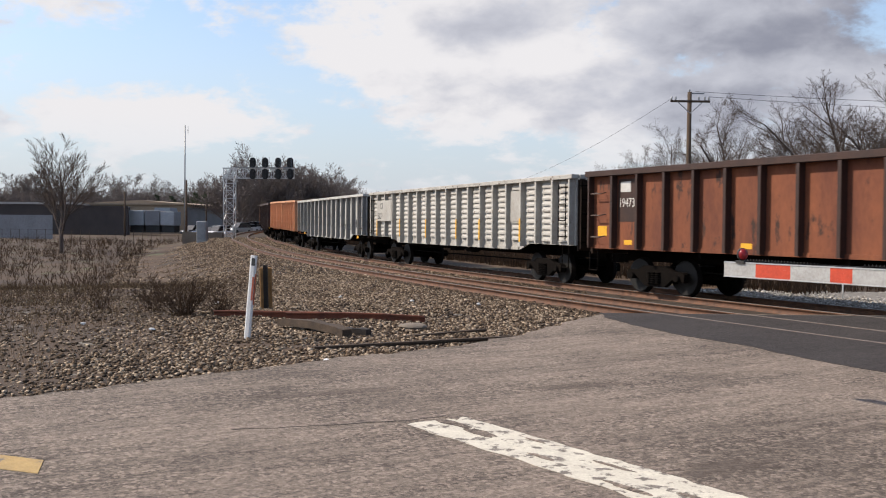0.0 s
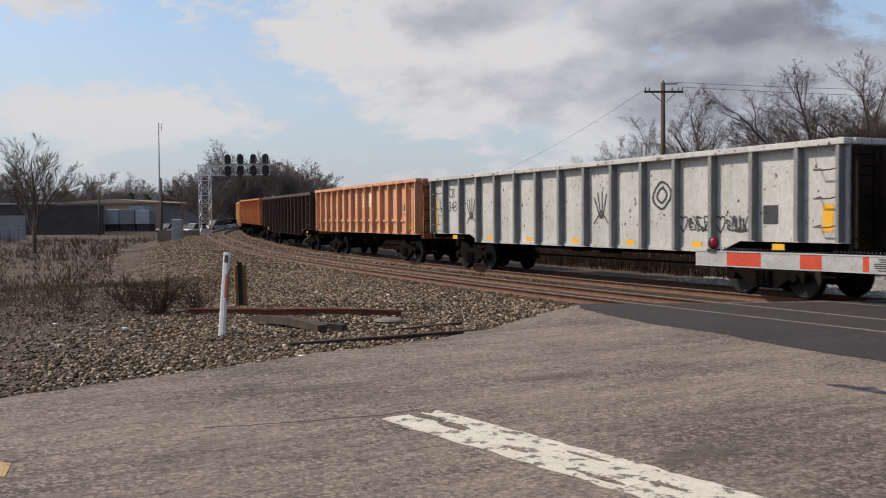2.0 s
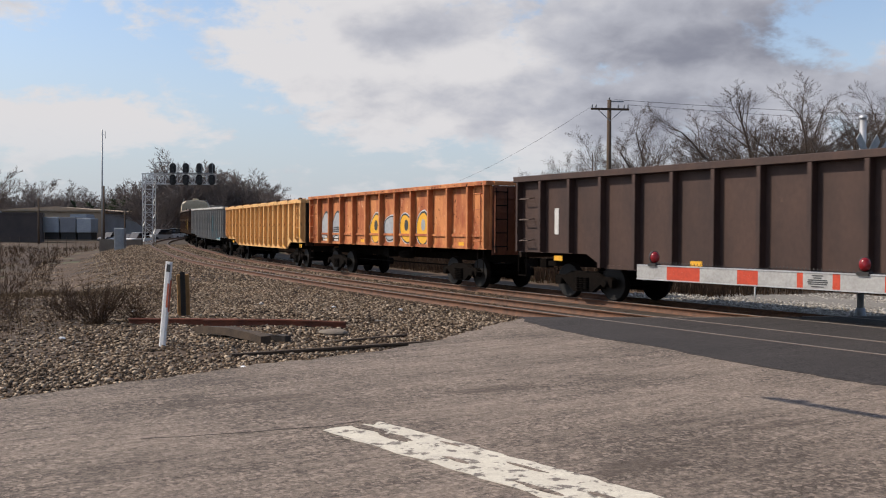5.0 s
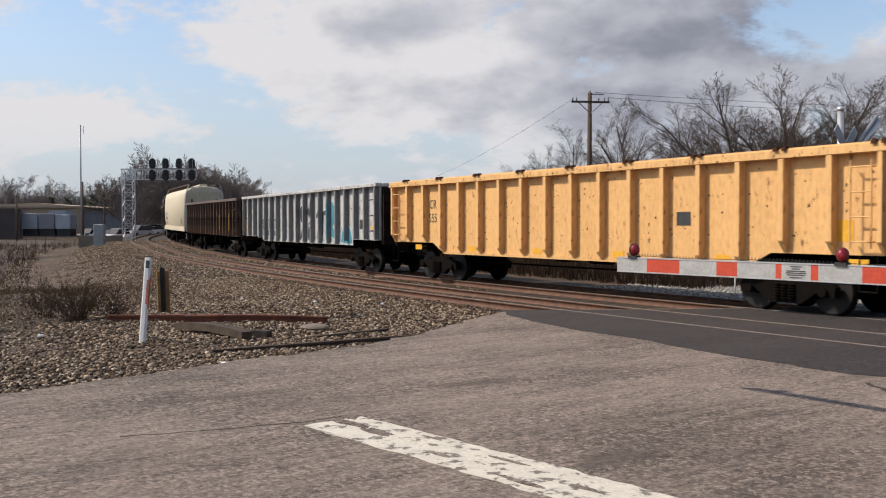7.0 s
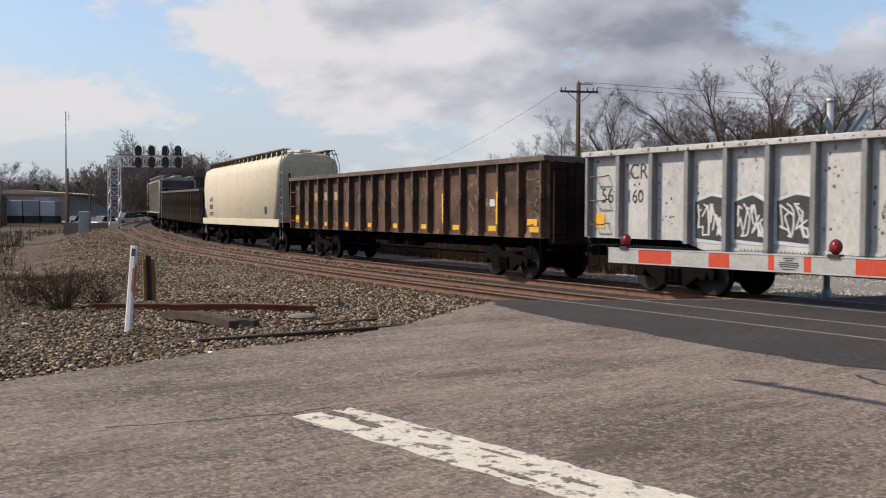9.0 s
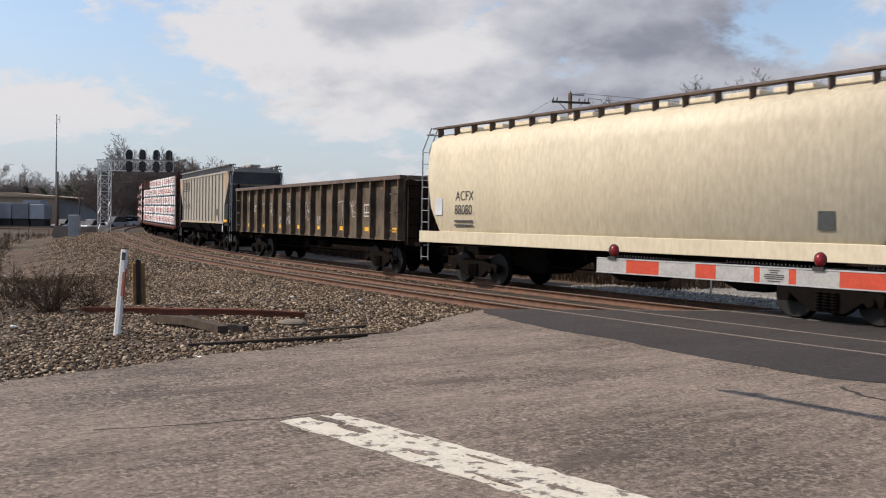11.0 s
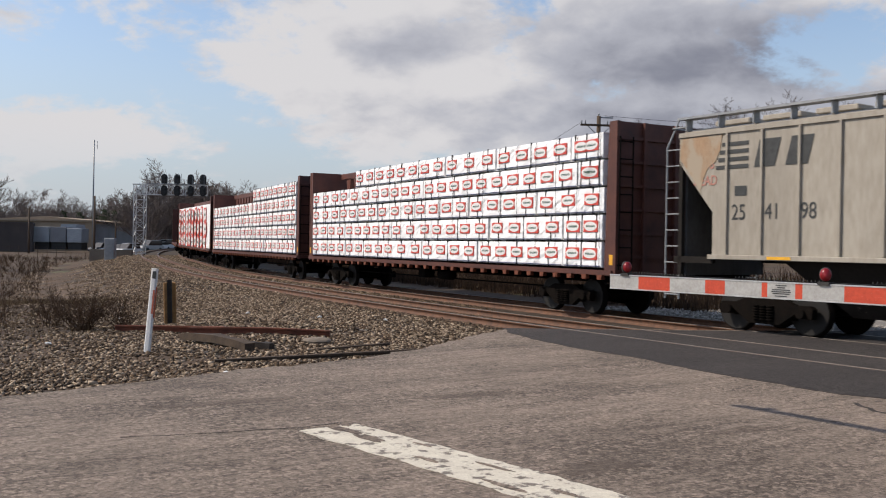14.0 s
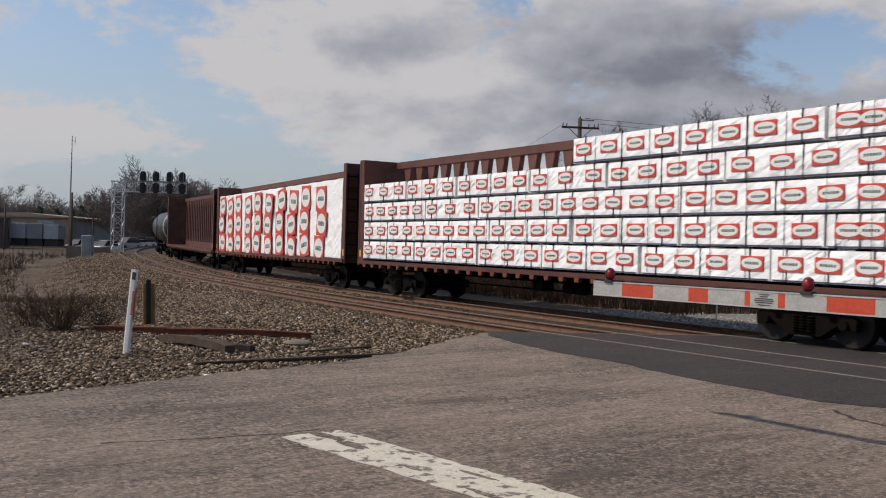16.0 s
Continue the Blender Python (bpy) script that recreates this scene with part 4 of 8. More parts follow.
def gondola(name, label, length, paint, rib_paint, ribs, top=3.15, low=1.12, belly=None, rib_w=0.13, chord=0.13, taper=False, louvres=False, chord_paint=None,
            edge_x=2.9, rib_depth=W - SKIN, end_paint=None):
    car = thing(name, label, "gondola car", "freight cars of the train")
    h = length / 2
    belly = low if belly is None else belly
    running_gear(car, length, 2.45, low)

    def bottom(x):
        return float(np.interp(abs(x), [0, h - edge_x - 0.7, h - edge_x, h], [belly, belly, low, low]))

    body = bmesh.new()
    outline = [(-h, low), (-h + edge_x, low), (-h + edge_x + 0.7, belly), (h - edge_x - 0.7, belly), (h - edge_x, low), (h, low), (h, top), (-h, top)]
    if belly == low:
        outline = [(-h, low), (h, low), (h, top), (-h, top)]
    box(body, -h + 0.06, h - 0.06, -SKIN + 0.055, SKIN - 0.055, low + 0.004, low + 0.06)
    part("floor_plate", body, paint, car)
    for sgn in (-1, 1):
        bm = bmesh.new()
        prism(bm, outline, 1, sgn * SKIN, sgn * (SKIN - 0.05))
        part("side_sheet", bm, paint, car)
        # ends are painted darker than the sides, as they lie in shade
        bm = bmesh.new()
        box(bm, sgn * h - 0.03, sgn * h + 0.03, -SKIN + 0.052, SKIN - 0.052, low - 0.15, top - 0.01)
        part("end_sheet", bm, end_paint or M["end_shade"], car, "grimy end sheet darkened for shade")
    rim = bmesh.new()
    for sgn in (-1, 1):
        a, b = sorted((sgn * (SKIN - 0.06), sgn * (W + 0.01)))
        box(rim, -h - 0.05, h + 0.05, a, b, top, top + chord)
        a, b = sorted((sgn * h - sgn * 0.06, sgn * h + sgn * 0.10))
        box(rim, a, b, -SKIN + 0.064, SKIN - 0.064, top, top + chord - 0.004)
    bmesh.ops.bevel(rim, geom=rim.edges[:], offset=0.012, segments=1, affect="EDGES")
    part("top_chord", rim, chord_paint or rib_paint, car)
    # side posts
    xs = [-h + 0.12] + list(np.linspace(-h + 1.15, h - 1.15, ribs)) + [h - 0.12]
    made = {}
    for k, x in enumerate(xs):
        z0 = bottom(x)
        w = rib_w * (0.75 if k in (0, len(xs) - 1) else 1.0)
        key = (round(z0, 2), round(w, 3))
        if key not in made:
            bm = bmesh.new()
            d = rib_depth
            zb = z0 + (0.22 if taper else 0.0)
            prof = [(-w * 0.56, 0.0), (-w * 0.40, -d), (w * 0.40, -d), (w * 0.40, 0.0)]
            rings = []
            for z, f in ((z0 + 0.02, 0.12 if taper else 1.0), (zb + 0.03, 1.0), (top - 0.003, 1.0)):
                rings.append([bm.verts.new((px * (1.0 if f == 1.0 else 0.7), py * f, z)) for px, py in prof])
            for r0, r1 in zip(rings, rings[1:]):
                for i in range(4):
                    bm.faces.new((r0[i], r0[(i + 1) % 4], r1[(i + 1) % 4], r1[i]))
            bm.faces.new(rings[0])
            bm.faces.new(rings[-1][::-1])
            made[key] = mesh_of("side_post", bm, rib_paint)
        for y, r in ((-SKIN - 0.001, 0), (SKIN + 0.001, 180)):
            put("side_post", made[key], car, pose(x, y, 0, 0, 0, r))
    # end posts and cross ribs
    for sgn in (1, -1):
        bm = bmesh.new()
        for y in (-1.18, -0.45, 0.45, 1.18):
            a, b = sorted((sgn * (h + 0.032), sgn * (h + 0.12)))
            box(bm, a, b, y - 0.06, y + 0.06, low - 0.1, top - 0.004)
        for z in np.linspace(low + 0.3, top - 0.35, 4):
            a, b = sorted((sgn * (h + 0.031), sgn * (h + 0.075)))
            box(bm, a, b, -1.1, 1.1, z - 0.05, z + 0.05)
        part("end_frame", bm, end_paint or M["end_shade"], car)
    # sill and rivet strip along the lower edge
    bm = bmesh.new()
    for sgn in (-1, 1):
        a, b = sorted((sgn * (SKIN + 0.001), sgn * (SKIN + 0.035)))
        hh = h - edge_x - 0.72 if belly != low else h - 0.05
        box(bm, -hh, hh, a, b, belly + 0.002, belly + 0.10)
        n = int(hh * 2 / 0.28)
        for k in range(n):
            x = -hh + 0.14 + k * 0.28
            box(bm, x - 0.014, x + 0.014, sgn * (SKIN + 0.034), sgn * (SKIN + 0.046), belly + 0.035, belly + 0.063)
    part("side_sill", bm, paint, car)
    for x, y in ((h - 0.48, -W - 0.01), (-h + 0.48, -W - 0.01)):
        if paint in (PAINT["orange"], PAINT["red"], PAINT["yellow"]) or louvres:
            ladder(car, x, y, low + 0.25, top - 0.25, rib_paint if not louvres else M["running"], 4, name="side_ladder")
            continue
        for z in np.linspace(low + 0.35, top - 0.45, 3):
            bm = bmesh.new()
            tube(bm, (x - 0.2, y, z - 0.03), (x + 0.2, y, z - 0.03), 0.016, seg=6)
            for e in (-0.2, 0.2):
                tube(bm, (x + e, y, z - 0.03), (x + e, -SKIN, z + 0.01), 0.014, seg=6)
            part("grab_iron", bm, M["chord"], car, "bent iron grab bar")
    ladder(car, h + 0.17, -1.05, low + 0.1, top - 0.2, M["running"], 5, 0.4, False)
    for x in (h - 0.35, -h + 0.35):
        for y in (-W + 0.05, W - 0.05):
            bm = bmesh.new()
            tube(bm, (x - 0.18, y, low), (x - 0.18, y, 0.55), 0.016, seg=6)
            tube(bm, (x + 0.18, y, low), (x + 0.18, y, 0.55), 0.016, seg=6)
            tube(bm, (x - 0.18, y, 0.55), (x + 0.18, y, 0.55), 0.018, seg=6)
            part("sill_step", bm, M["running"], car)
    if louvres:
        gap = xs[2] - xs[1]
        bm = bmesh.new()
        for z in np.linspace(low + 0.18, top - 0.12, 10):
            prism(bm, [(-0.075, z - 0.085), (-0.075, z - 0.03), (-0.004, z + 0.085), (-0.004, z - 0.10)], 0, -gap * 0.27, gap * 0.33)
        me = mesh_of("louvre_panel", bm, paint)
        for a, b in zip(xs, xs[1:]):
            k = (b - a) / gap
            for y, r in ((-SKIN - 0.001, 0), (SKIN + 0.001, 180)):
                put("louvre_panel", me, car, pose((a + b) / 2, y, 0, 0, 0, r) @ Matrix.Diagonal((min(k, 1.0), 1, 1, 1)), "pressed sheet with horizontal ridges")
    car["half"] = h
    return car, xs


def add(car, front, rear):
    CARS.append((car, (front + rear) / 2, (rear - front) / 2 - 2.45))
    return car


def fleet(front, rear):
    return rear - front, (front + rear) / 2


def marks_row(car, xs, z, every, y=-SKIN, w=0.34, h=0.13):
    for k in range(1, len(xs) - 1, every):
        x = (xs[k] + xs[k + 1]) / 2
        plate("reflector", x - w / 2, x + w / 2, z, z + h, y - 0.002, M["yellow_mark"], car, "yellow reflective patch")


def rust_chips(car, xs, top, low, material, n, seed, holes=False, size=0.8):
    """Chips knocked out of the paint along the posts and the top chord."""
    rnd = random.Random(seed)
    bm = bmesh.new()
    for _ in range(n):
        k = rnd.randrange(0, len(xs) - 1)
        if rnd.random() < 0.35:
            x, z, y = rnd.uniform(xs[0], xs[-1]), top + rnd.uniform(0.015, 0.09), -W - 0.0105
        else:
            x = xs[k] + 0.10 + abs(rnd.gauss(0, 0.35)) % max(0.1, xs[k + 1] - xs[k] - 0.22)
            z, y = rnd.uniform(low + 0.12, top - 0.08), -SKIN - 0.0005
        r = size * rnd.choice((0.010, 0.014, 0.018, 0.026, 0.036))
        stretch_z = rnd.uniform(0.7, 2.4)
        ph = rnd.uniform(0, 6)
        prism(bm, [(x + r * math.cos(a) * (1 + 0.3 * math.sin(2 * a + ph)), z + r * stretch_z * math.sin(a) * (0.8 + 0.3 * math.cos(3 * a + ph))) for a in np.linspace(0, 2 * math.pi, 7, endpoint=False)], 1, y - 0.0025, y)
    if holes:
        for k in range(1, len(xs) - 2):
            for z in np.arange(low + 0.35, top - 0.2, 0.42):
                if rnd.random() < 0.55:
                    x = xs[k] + 0.16 + rnd.uniform(-0.01, 0.01)
                    prism(bm, [(x + 0.020 * math.cos(a), z + 0.026 * math.sin(a)) for a in np.linspace(0, 2 * math.pi, 7, endpoint=False)], 1, -SKIN - 0.004, -SKIN - 0.0005)
    tagged(part("rust_chips", bm, material, car), "dark rust chips in the paint", kind="stuff")


def build_train():
    sides = -SKIN - 0.003
    # red-brown
    length, _ = fleet(-14.7, 4.56)
    car, xs = gondola("gondola_car", "red-brown ribbed gondola car with dark posts and peeling paint", length, PAINT["brown"], PAINT["brown_rib"], 17, 3.15, 1.15, None, 0.11, 0.16)
    marks_row(car, xs, 1.28, 4)
    h = length / 2
    words("car_number", "194732", 0.34, M["mark_white"], car, xs[1] + 0.12, 2.30, sides - 0.002, "white stencilled number", 0.8)
    plate("company_mark", xs[1] + 0.2, xs[1] + 0.62, 2.70, 2.98, sides, M["mark_white"], car, "white initials block")
    plate("dark_panel", xs[1] + 0.09, xs[2] - 0.1, 1.9, 3.05, sides + 0.002, PAINT["brown_rib"], car, "dark repainted panel", 0.004)
    plate("yellow_patch", -h + 0.35, -h + 0.75, 1.50, 1.78, sides, M["yellow_mark"], car, "yellow stencil patch")
    add(car, -14.7, 4.56)
    # white, pressed panels
    length, _ = fleet(5.23, 24.26)
    car, xs = gondola("gondola_car", "chalky white gondola car with pressed ridged panels and rust spots", length, PAINT["white_a"], PAINT["white_a"], 17, 3.15, 1.2, 0.98, 0.13, 0.13, louvres=True)
    h = length / 2
    plate("number_board", xs[1] + 0.09, xs[3] - 0.09, 1.93, 2.86, -W - 0.001, PAINT["white_a"], car, "smooth white number board", 0.02)
    words("car_number", "56211", 0.40, M["mark_dark"], car, xs[1] + 0.16, 2.02, -W - 0.024, "dark stencilled number", 0.85)
    words("car_mark", "CR", 0.40, M["mark_dark"], car, xs[1] + 0.50, 2.47, -W - 0.024, "dark stencilled letters", 0.85)
    for k in (1, 4, 7, 10, 12, 15):
        plate("reflector", xs[k] - 0.05, xs[k] + 0.05, 1.25, 2.0, -W - 0.002, M["yellow_mark"], car, "tall yellow reflective strip")
    plate("yellow_patch", xs[0] + 0.72, xs[0] + 0.84, 1.3, 2.4, -SKIN - 0.08, M["yellow_mark"], car, "yellow reflective strip")
    plate("placard", xs[14] + 0.2, xs[15] - 0.25, 1.9, 2.9, -SKIN - 0.077, PAINT["white_a"], car, "blank white panel", 0.02)
    rust_chips(car, xs, 3.15, 1.6, M["chip"], 170, 3)
    add(car, 5.23, 24.26)
    # pale smooth
    length, _ = fleet(25.48, 44.1)
    car, xs = gondola("gondola_car", "pale grey-green gondola car with darker grey posts and graffiti", length, PAINT["white_b"], PAINT["grey_rib"], 14, 3.15, 1.22, 0.95, 0.13, 0.13, chord_paint=PAINT["white_b"])
    h = length / 2
    words("car_number", "56", 0.52, M["mark_dark"], car, xs[0] + 0.38, 2.02, sides - 0.002, "dark stencilled number", 0.85)
    words("car_number", "343", 0.52, M["mark_dark"], car, xs[1] + 0.12, 2.02, sides - 0.002, "dark stencilled number", 0.85)
    words("car_mark", "CR", 0.46, M["mark_dark"], car, xs[1] + 0.12, 2.52, sides - 0.002, "dark stencilled letters", 0.85)
    marks_row(car, xs, 1.05, 2)
    plate("yellow_patch", xs[0] + 0.14, xs[0] + 0.24, 1.3, 2.5, sides, M["yellow_mark"], car, "yellow reflective strip")
    plate("yellow_patch", h - 0.62, h - 0.36, 1.45, 2.0, sides, M["yellow_mark"], car, "yellow stencil patch")
    plate("data_box", xs[13] + 0.2, xs[13] + 0.62, 1.6, 2.0, sides, M["mark_dark"], car, "dark data stencil")
    rust_chips(car, xs, 3.15, 1.25, M["chip"], 260, 4)
    add(car, 25.48, 44.1)
    CAR_WHITE_B.extend((car, xs))
    # faded orange
    length, _ = fleet(45.37, 60.94)
    car, xs = gondola("gondola_car", "faded orange gondola car with pale lettering and thin posts", length, PAINT["orange"], PAINT["orange"], 13, 3.2, 1.15, None, 0.11, 0.14, end_paint=PAINT["red"])
    bm = bmesh.new()
    for sgn in (-1, 1):
        a, b = sorted((sgn * (SKIN + 0.002), sgn * (SKIN + 0.06)))
        box(bm, -length / 2 + 0.2, length / 2 - 1.3, a, b, 1.66, 1.76)
    part("side_rail", bm, PAINT["orange"], car)
    marks_row(car, xs, 1.28, 3, h=0.22)
    x = xs[6] + 0.3
    for k in range(4):
        plate("company_mark", x, x + 1.0, 2.32 + k * 0.17, 2.40 + k * 0.17, sides, M["mark_pale"], car, "pale faded logo bar")
    for k in range(2):
        blob_plate("company_mark", [(x + 1.12 + k * 0.72, 2.32), (x + 1.62 + k * 0.72, 2.32), (x + 1.74 + k * 0.72, 2.91), (x + 1.24 + k * 0.72, 2.91)], M["mark_pale"], car, sides, "pale faded logo block")
    for k, text in ((1, "997"), (2, "237"), (3, "MW")):
        words("car_number", text, 0.42, M["mark_pale"], car, xs[k] + 0.12, 2.25, sides - 0.002, "pale faded number", 0.85)
    plate("data_box", xs[12] + 0.40, xs[12] + 0.8, 1.95, 2.35, sides, M["mark_dark"], car, "dark data panel")
    plate("data_box", xs[12] + 0.45, xs[12] + 0.75, 2.0, 2.08, sides - 0.007, M["mark_white"], car, "white data line")
    plate("yellow_patch", length / 2 - 1.6, length / 2 - 0.95, 1.32, 1.62, sides, M["yellow_mark"], car, "yellow stencil patch")
    rust_chips(car, xs, 3.2, 1.2, M["chip"], 140, 7)
    add(car, 45.37, 60.94)
    # black
    length, _ = fleet(62.27, 80.38)
    car, xs = gondola("gondola_car", "brown-black gondola car with a deep centre sill", length, PAINT["black"], PAINT["black"], 14, 3.15, 1.2, 0.85, 0.12, 0.16)
    marks_row(car, xs, 1.0, 4)
    plate("yellow_patch", length / 2 - 0.9, length / 2 - 0.6, 1.35, 1.65, sides, M["yellow_mark"], car, "yellow stencil patch")
    for k in (1, 12):
        plate("data_box", xs[k] + 0.45, xs[k] + 0.62, 1.7, 2.4, sides, M["mark_white"], car, "faded white stencil")
    add(car, 62.27, 80.38)
    # rusty orange
    length, _ = fleet(81.83, 97.83)
    car, xs = gondola("gondola_car", "rusty orange gondola car with white bubble graffiti", length, PAINT["red"], PAINT["red"], 11, 3.15, 1.22, None, 0.12, 0.13, end_paint=PAINT["brown"])
    for k in (1, 2):
        a, b = xs[k] + 0.12, xs[k + 1] - 0.12
        wave = [a + (b - a) * t for t in np.linspace(0, 1, 9)]
        for grow_by, m, lift, text in ((0.09, "mark_dark", 0.0, "dark graffiti outline"), (0.0, "trailer", 0.006, "silver-white bubble graffiti")):
            up = [(x, 1.75 + 0.78 * math.sin(math.pi * (0.08 + 0.84 * i / 8)) ** 0.6 + grow_by) for i, x in enumerate(wave)]
            down = [(x, 1.52 + 0.06 * math.sin(6.0 * x) - grow_by * 0.3) for x in wave]
            blob_plate("graffiti", up + down[::-1], M[m], car, sides - lift, text)
    for sgn in (-1, 1):
        bm = bmesh.new()
        a, b = sorted((sgn * (SKIN + 0.002), sgn * (SKIN + 0.05)))
        box(bm, -length / 2 + 0.2, length / 2 - 0.2, a, b, 1.60, 1.68)
        part("side_rail", bm, PAINT["red"], car)
    for k in (1, 2):
        plate("dark_panel", xs[k] + 0.09, xs[k + 1] - 0.09, 1.26, 1.58, sides + 0.001, PAINT["brown_rib"], car, "dark repainted panel", 0.004)
        for j in range(2):
            plate("data_line", xs[k] + 0.3, xs[k] + 0.75, 1.34 + j * 0.12, 1.41 + j * 0.12, sides - 0.004, M["mark_white"], car, "white stencil line")
    bars = [[(xs[2] + 0.2, z), (xs[3] - 0.2, z)] for z in (1.74, 1.82, 1.90)] + [[(x, 1.72), (x, 1.94)] for x in np.linspace(xs[2] + 0.25, xs[3] - 0.25, 7)]
    scrawl("graffiti", bars, 0.03, M["mark_dark"], car, sides - 0.014, "dark sprayed lattice")
    rust_chips(car, xs, 3.15, 1.3, M["chip"], 260, 9)
    for k in (5, 6, 7, 8):
        a, b = xs[k] + 0.10, xs[k + 1] - 0.08
        c = (a + b) / 2
        for fat, lift, m, text in ((0.07, 0.002, "mark_silver", "white edge of sprayed letters"), (0.03, 0.008, "mark_dark", "black outline of sprayed letters"), (-0.03, 0.014, "yellow_mark" if k % 3 else "trailer", "yellow sprayed letter")):
            ring = [(c + ((b - a) / 2 - 0.05 + fat) * math.cos(q) * (1 + 0.08 * math.sin(3 * q + k)), 1.86 + (0.50 + fat) * math.sin(q) * (1 + 0.14 * math.cos(2 * q + 2 * k))) for q in np.linspace(0, 2 * math.pi, 22, endpoint=False)]
            blob_plate("graffiti", ring, M[m], car, sides - lift, text)
        blob_plate("graffiti", [(c + 0.02 + 0.16 * math.cos(q), 1.98 + 0.20 * math.sin(q)) for q in np.linspace(0, 2 * math.pi, 14, endpoint=False)], M["mark_dark" if k % 2 else "trailer"], car, sides - 0.021, "heart of a sprayed letter")
    marks_row(car, xs, 1.3, 3)
    add(car, 81.83, 97.83)
    # yellow
    length, _ = fleet(99.01, 117.48)
    car, xs = gondola("gondola_car", "yellow gondola car with tapered posts and rust chips", length, PAINT["yellow"], PAINT["yellow"], 16, 3.05, 1.2, 0.86, 0.15, 0.17, taper=True, edge_x=2.6)
    bm = bmesh.new()
    box(bm, -0.035, 0.035, -0.06, 0.05, 0.0, 0.06)
    box(bm, -0.05, 0.05, -0.075, -0.06, -0.03, 0.035)
    clip = mesh_of("cover_clip", bm, M["chip"])
    for k in range(1, len(xs), 2):
        for dx in (-0.10, 0.10):
            for sgn in (-1, 1):
                put("cover_clip", clip, car, pose(xs[k] + dx, sgn * (W - 0.02), 3.221, 0, 0, 0 if sgn < 0 else 180), "dark rusty clip")
    for sgn in (-1, 1):
        bm = bmesh.new()
        box(bm, -length / 2 + 0.05, length / 2 - 0.05, sgn * 1.30 - 0.04, sgn * 1.30 + 0.04, 3.222, 3.26)
        part("cover_rail", bm, PAINT["yellow"], car)
    words("car_number", "555", 0.40, M["mark_dark"], car, xs[2] + 0.12, 1.86, sides - 0.002, "faded dark number", 0.85)
    words("car_mark", "CR", 0.40, M["mark_dark"], car, xs[2] + 0.16, 2.30, sides - 0.002, "faded dark letters", 0.85)
    plate("data_box", xs[12] + 0.3, xs[12] + 0.72, 1.75, 2.05, sides, M["mark_dark"], car, "small dark data plate")
    plate("yellow_patch", length / 2 - 1.25, length / 2 - 0.75, 1.45, 1.85, sides, M["yellow_mark"], car, "orange stencil patch")
    marks_row(car, xs, 0.97, 3, w=0.4, h=0.16)
    rust_chips(car, xs, 3.05, 1.2, M["chip"], 230, 5, True, 0.6)
    add(car, 99.01, 117.48)
    # dull white with graffiti
    length, _ = fleet(118.6, 137.11)
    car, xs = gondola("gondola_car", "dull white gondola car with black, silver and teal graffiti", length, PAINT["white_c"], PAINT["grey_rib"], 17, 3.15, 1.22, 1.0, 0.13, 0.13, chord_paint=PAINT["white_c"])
    words("car_number", "56", 0.50, M["mark_dark"], car, xs[0] + 0.32, 2.06, sides - 0.002, "dark stencilled number", 0.85)
    words("car_number", "160", 0.42, M["mark_dark"], car, xs[1] + 0.12, 2.06, sides - 0.002, "dark stencilled number", 0.85)
    words("car_mark", "CR", 0.50, M["mark_dark"], car, xs[1] + 0.22, 2.6, sides - 0.002, "dark stencilled letters", 0.85)
    plate("yellow_patch", xs[0] + 0.12, xs[0] + 0.45, 1.45, 1.8, sides, M["yellow_mark"], car, "yellow stencil patch")
    rust_chips(car, xs, 3.15, 1.25, M["chip"], 380, 6)
    add(car, 118.6, 137.11)
    CAR_WHITE_C.extend((car, xs))
    # umber
    length, _ = fleet(138.53, 156.96)
    car, xs = gondola("gondola_car", "weathered umber-brown gondola car with dark posts", length, PAINT["umber"], PAINT["umber"], 17, 3.15, 1.15, None, 0.10, 0.15, chord_paint=M["chord"])
    marks_row(car, xs, 1.3, 2, w=0.42, h=0.15)
    for k in (2, 3, 4):
        plate("company_mark", xs[k] + 0.28, xs[k] + 0.58, 2.3, 2.62, sides, PAINT["stain"], car, "faded pale lettering")
    plate("data_box", xs[15] + 0.36, xs[15] + 0.62, 2.0, 2.2, sides, M["mark_silver"], car, "white data stencil")
    for k in (13, 16):
        plate("reflector", xs[k] - 0.038, xs[k] + 0.038, 1.5, 2.4, -W - 0.002, M["yellow_mark"], car, "tall yellow reflective strip")
    plate("yellow_patch", length / 2 - 0.95, length / 2 - 0.5, 1.45, 1.65, sides, M["yellow_mark"], car, "yellow stencil patch")
    plate("yellow_patch", -length / 2 + 0.25, -length / 2 + 0.65, 1.4, 1.7, sides, M["yellow_mark"], car, "yellow stencil patch")
    add(car, 138.53, 156.96)
    # cream hopper
    add(hopper("cream covered hopper car with smooth curved sides", 175.0 - 158.48, PAINT["cream"], True), 158.48, 175.0)
    # olive-brown
    length, _ = fleet(176.11, 194.61)
    car, xs = gondola("gondola_car", "weathered olive-brown gondola car with white scrawled graffiti", length, PAINT["olive"], PAINT["olive"], 15, 3.15, 1.15, None, 0.10, 0.14, chord_paint=M["chord"])
    marks_row(car, xs, 1.42, 2, w=0.46, h=0.15)
    words("car_number", "97", 0.44, M["mark_white"], car, xs[1] + 0.55, 2.12, sides - 0.002, "faded white number", 0.85)
    words("car_number", "177", 0.44, M["mark_white"], car, xs[2] + 0.12, 2.12, sides - 0.002, "faded white number", 0.85)
    words("car_mark", "NW", 0.36, M["mark_pale"], car, xs[1] + 0.45, 2.60, sides - 0.002, "faded pale letters", 0.8)
    add(car, 176.11, 194.61)
    CAR_OLIVE.extend((car, xs))
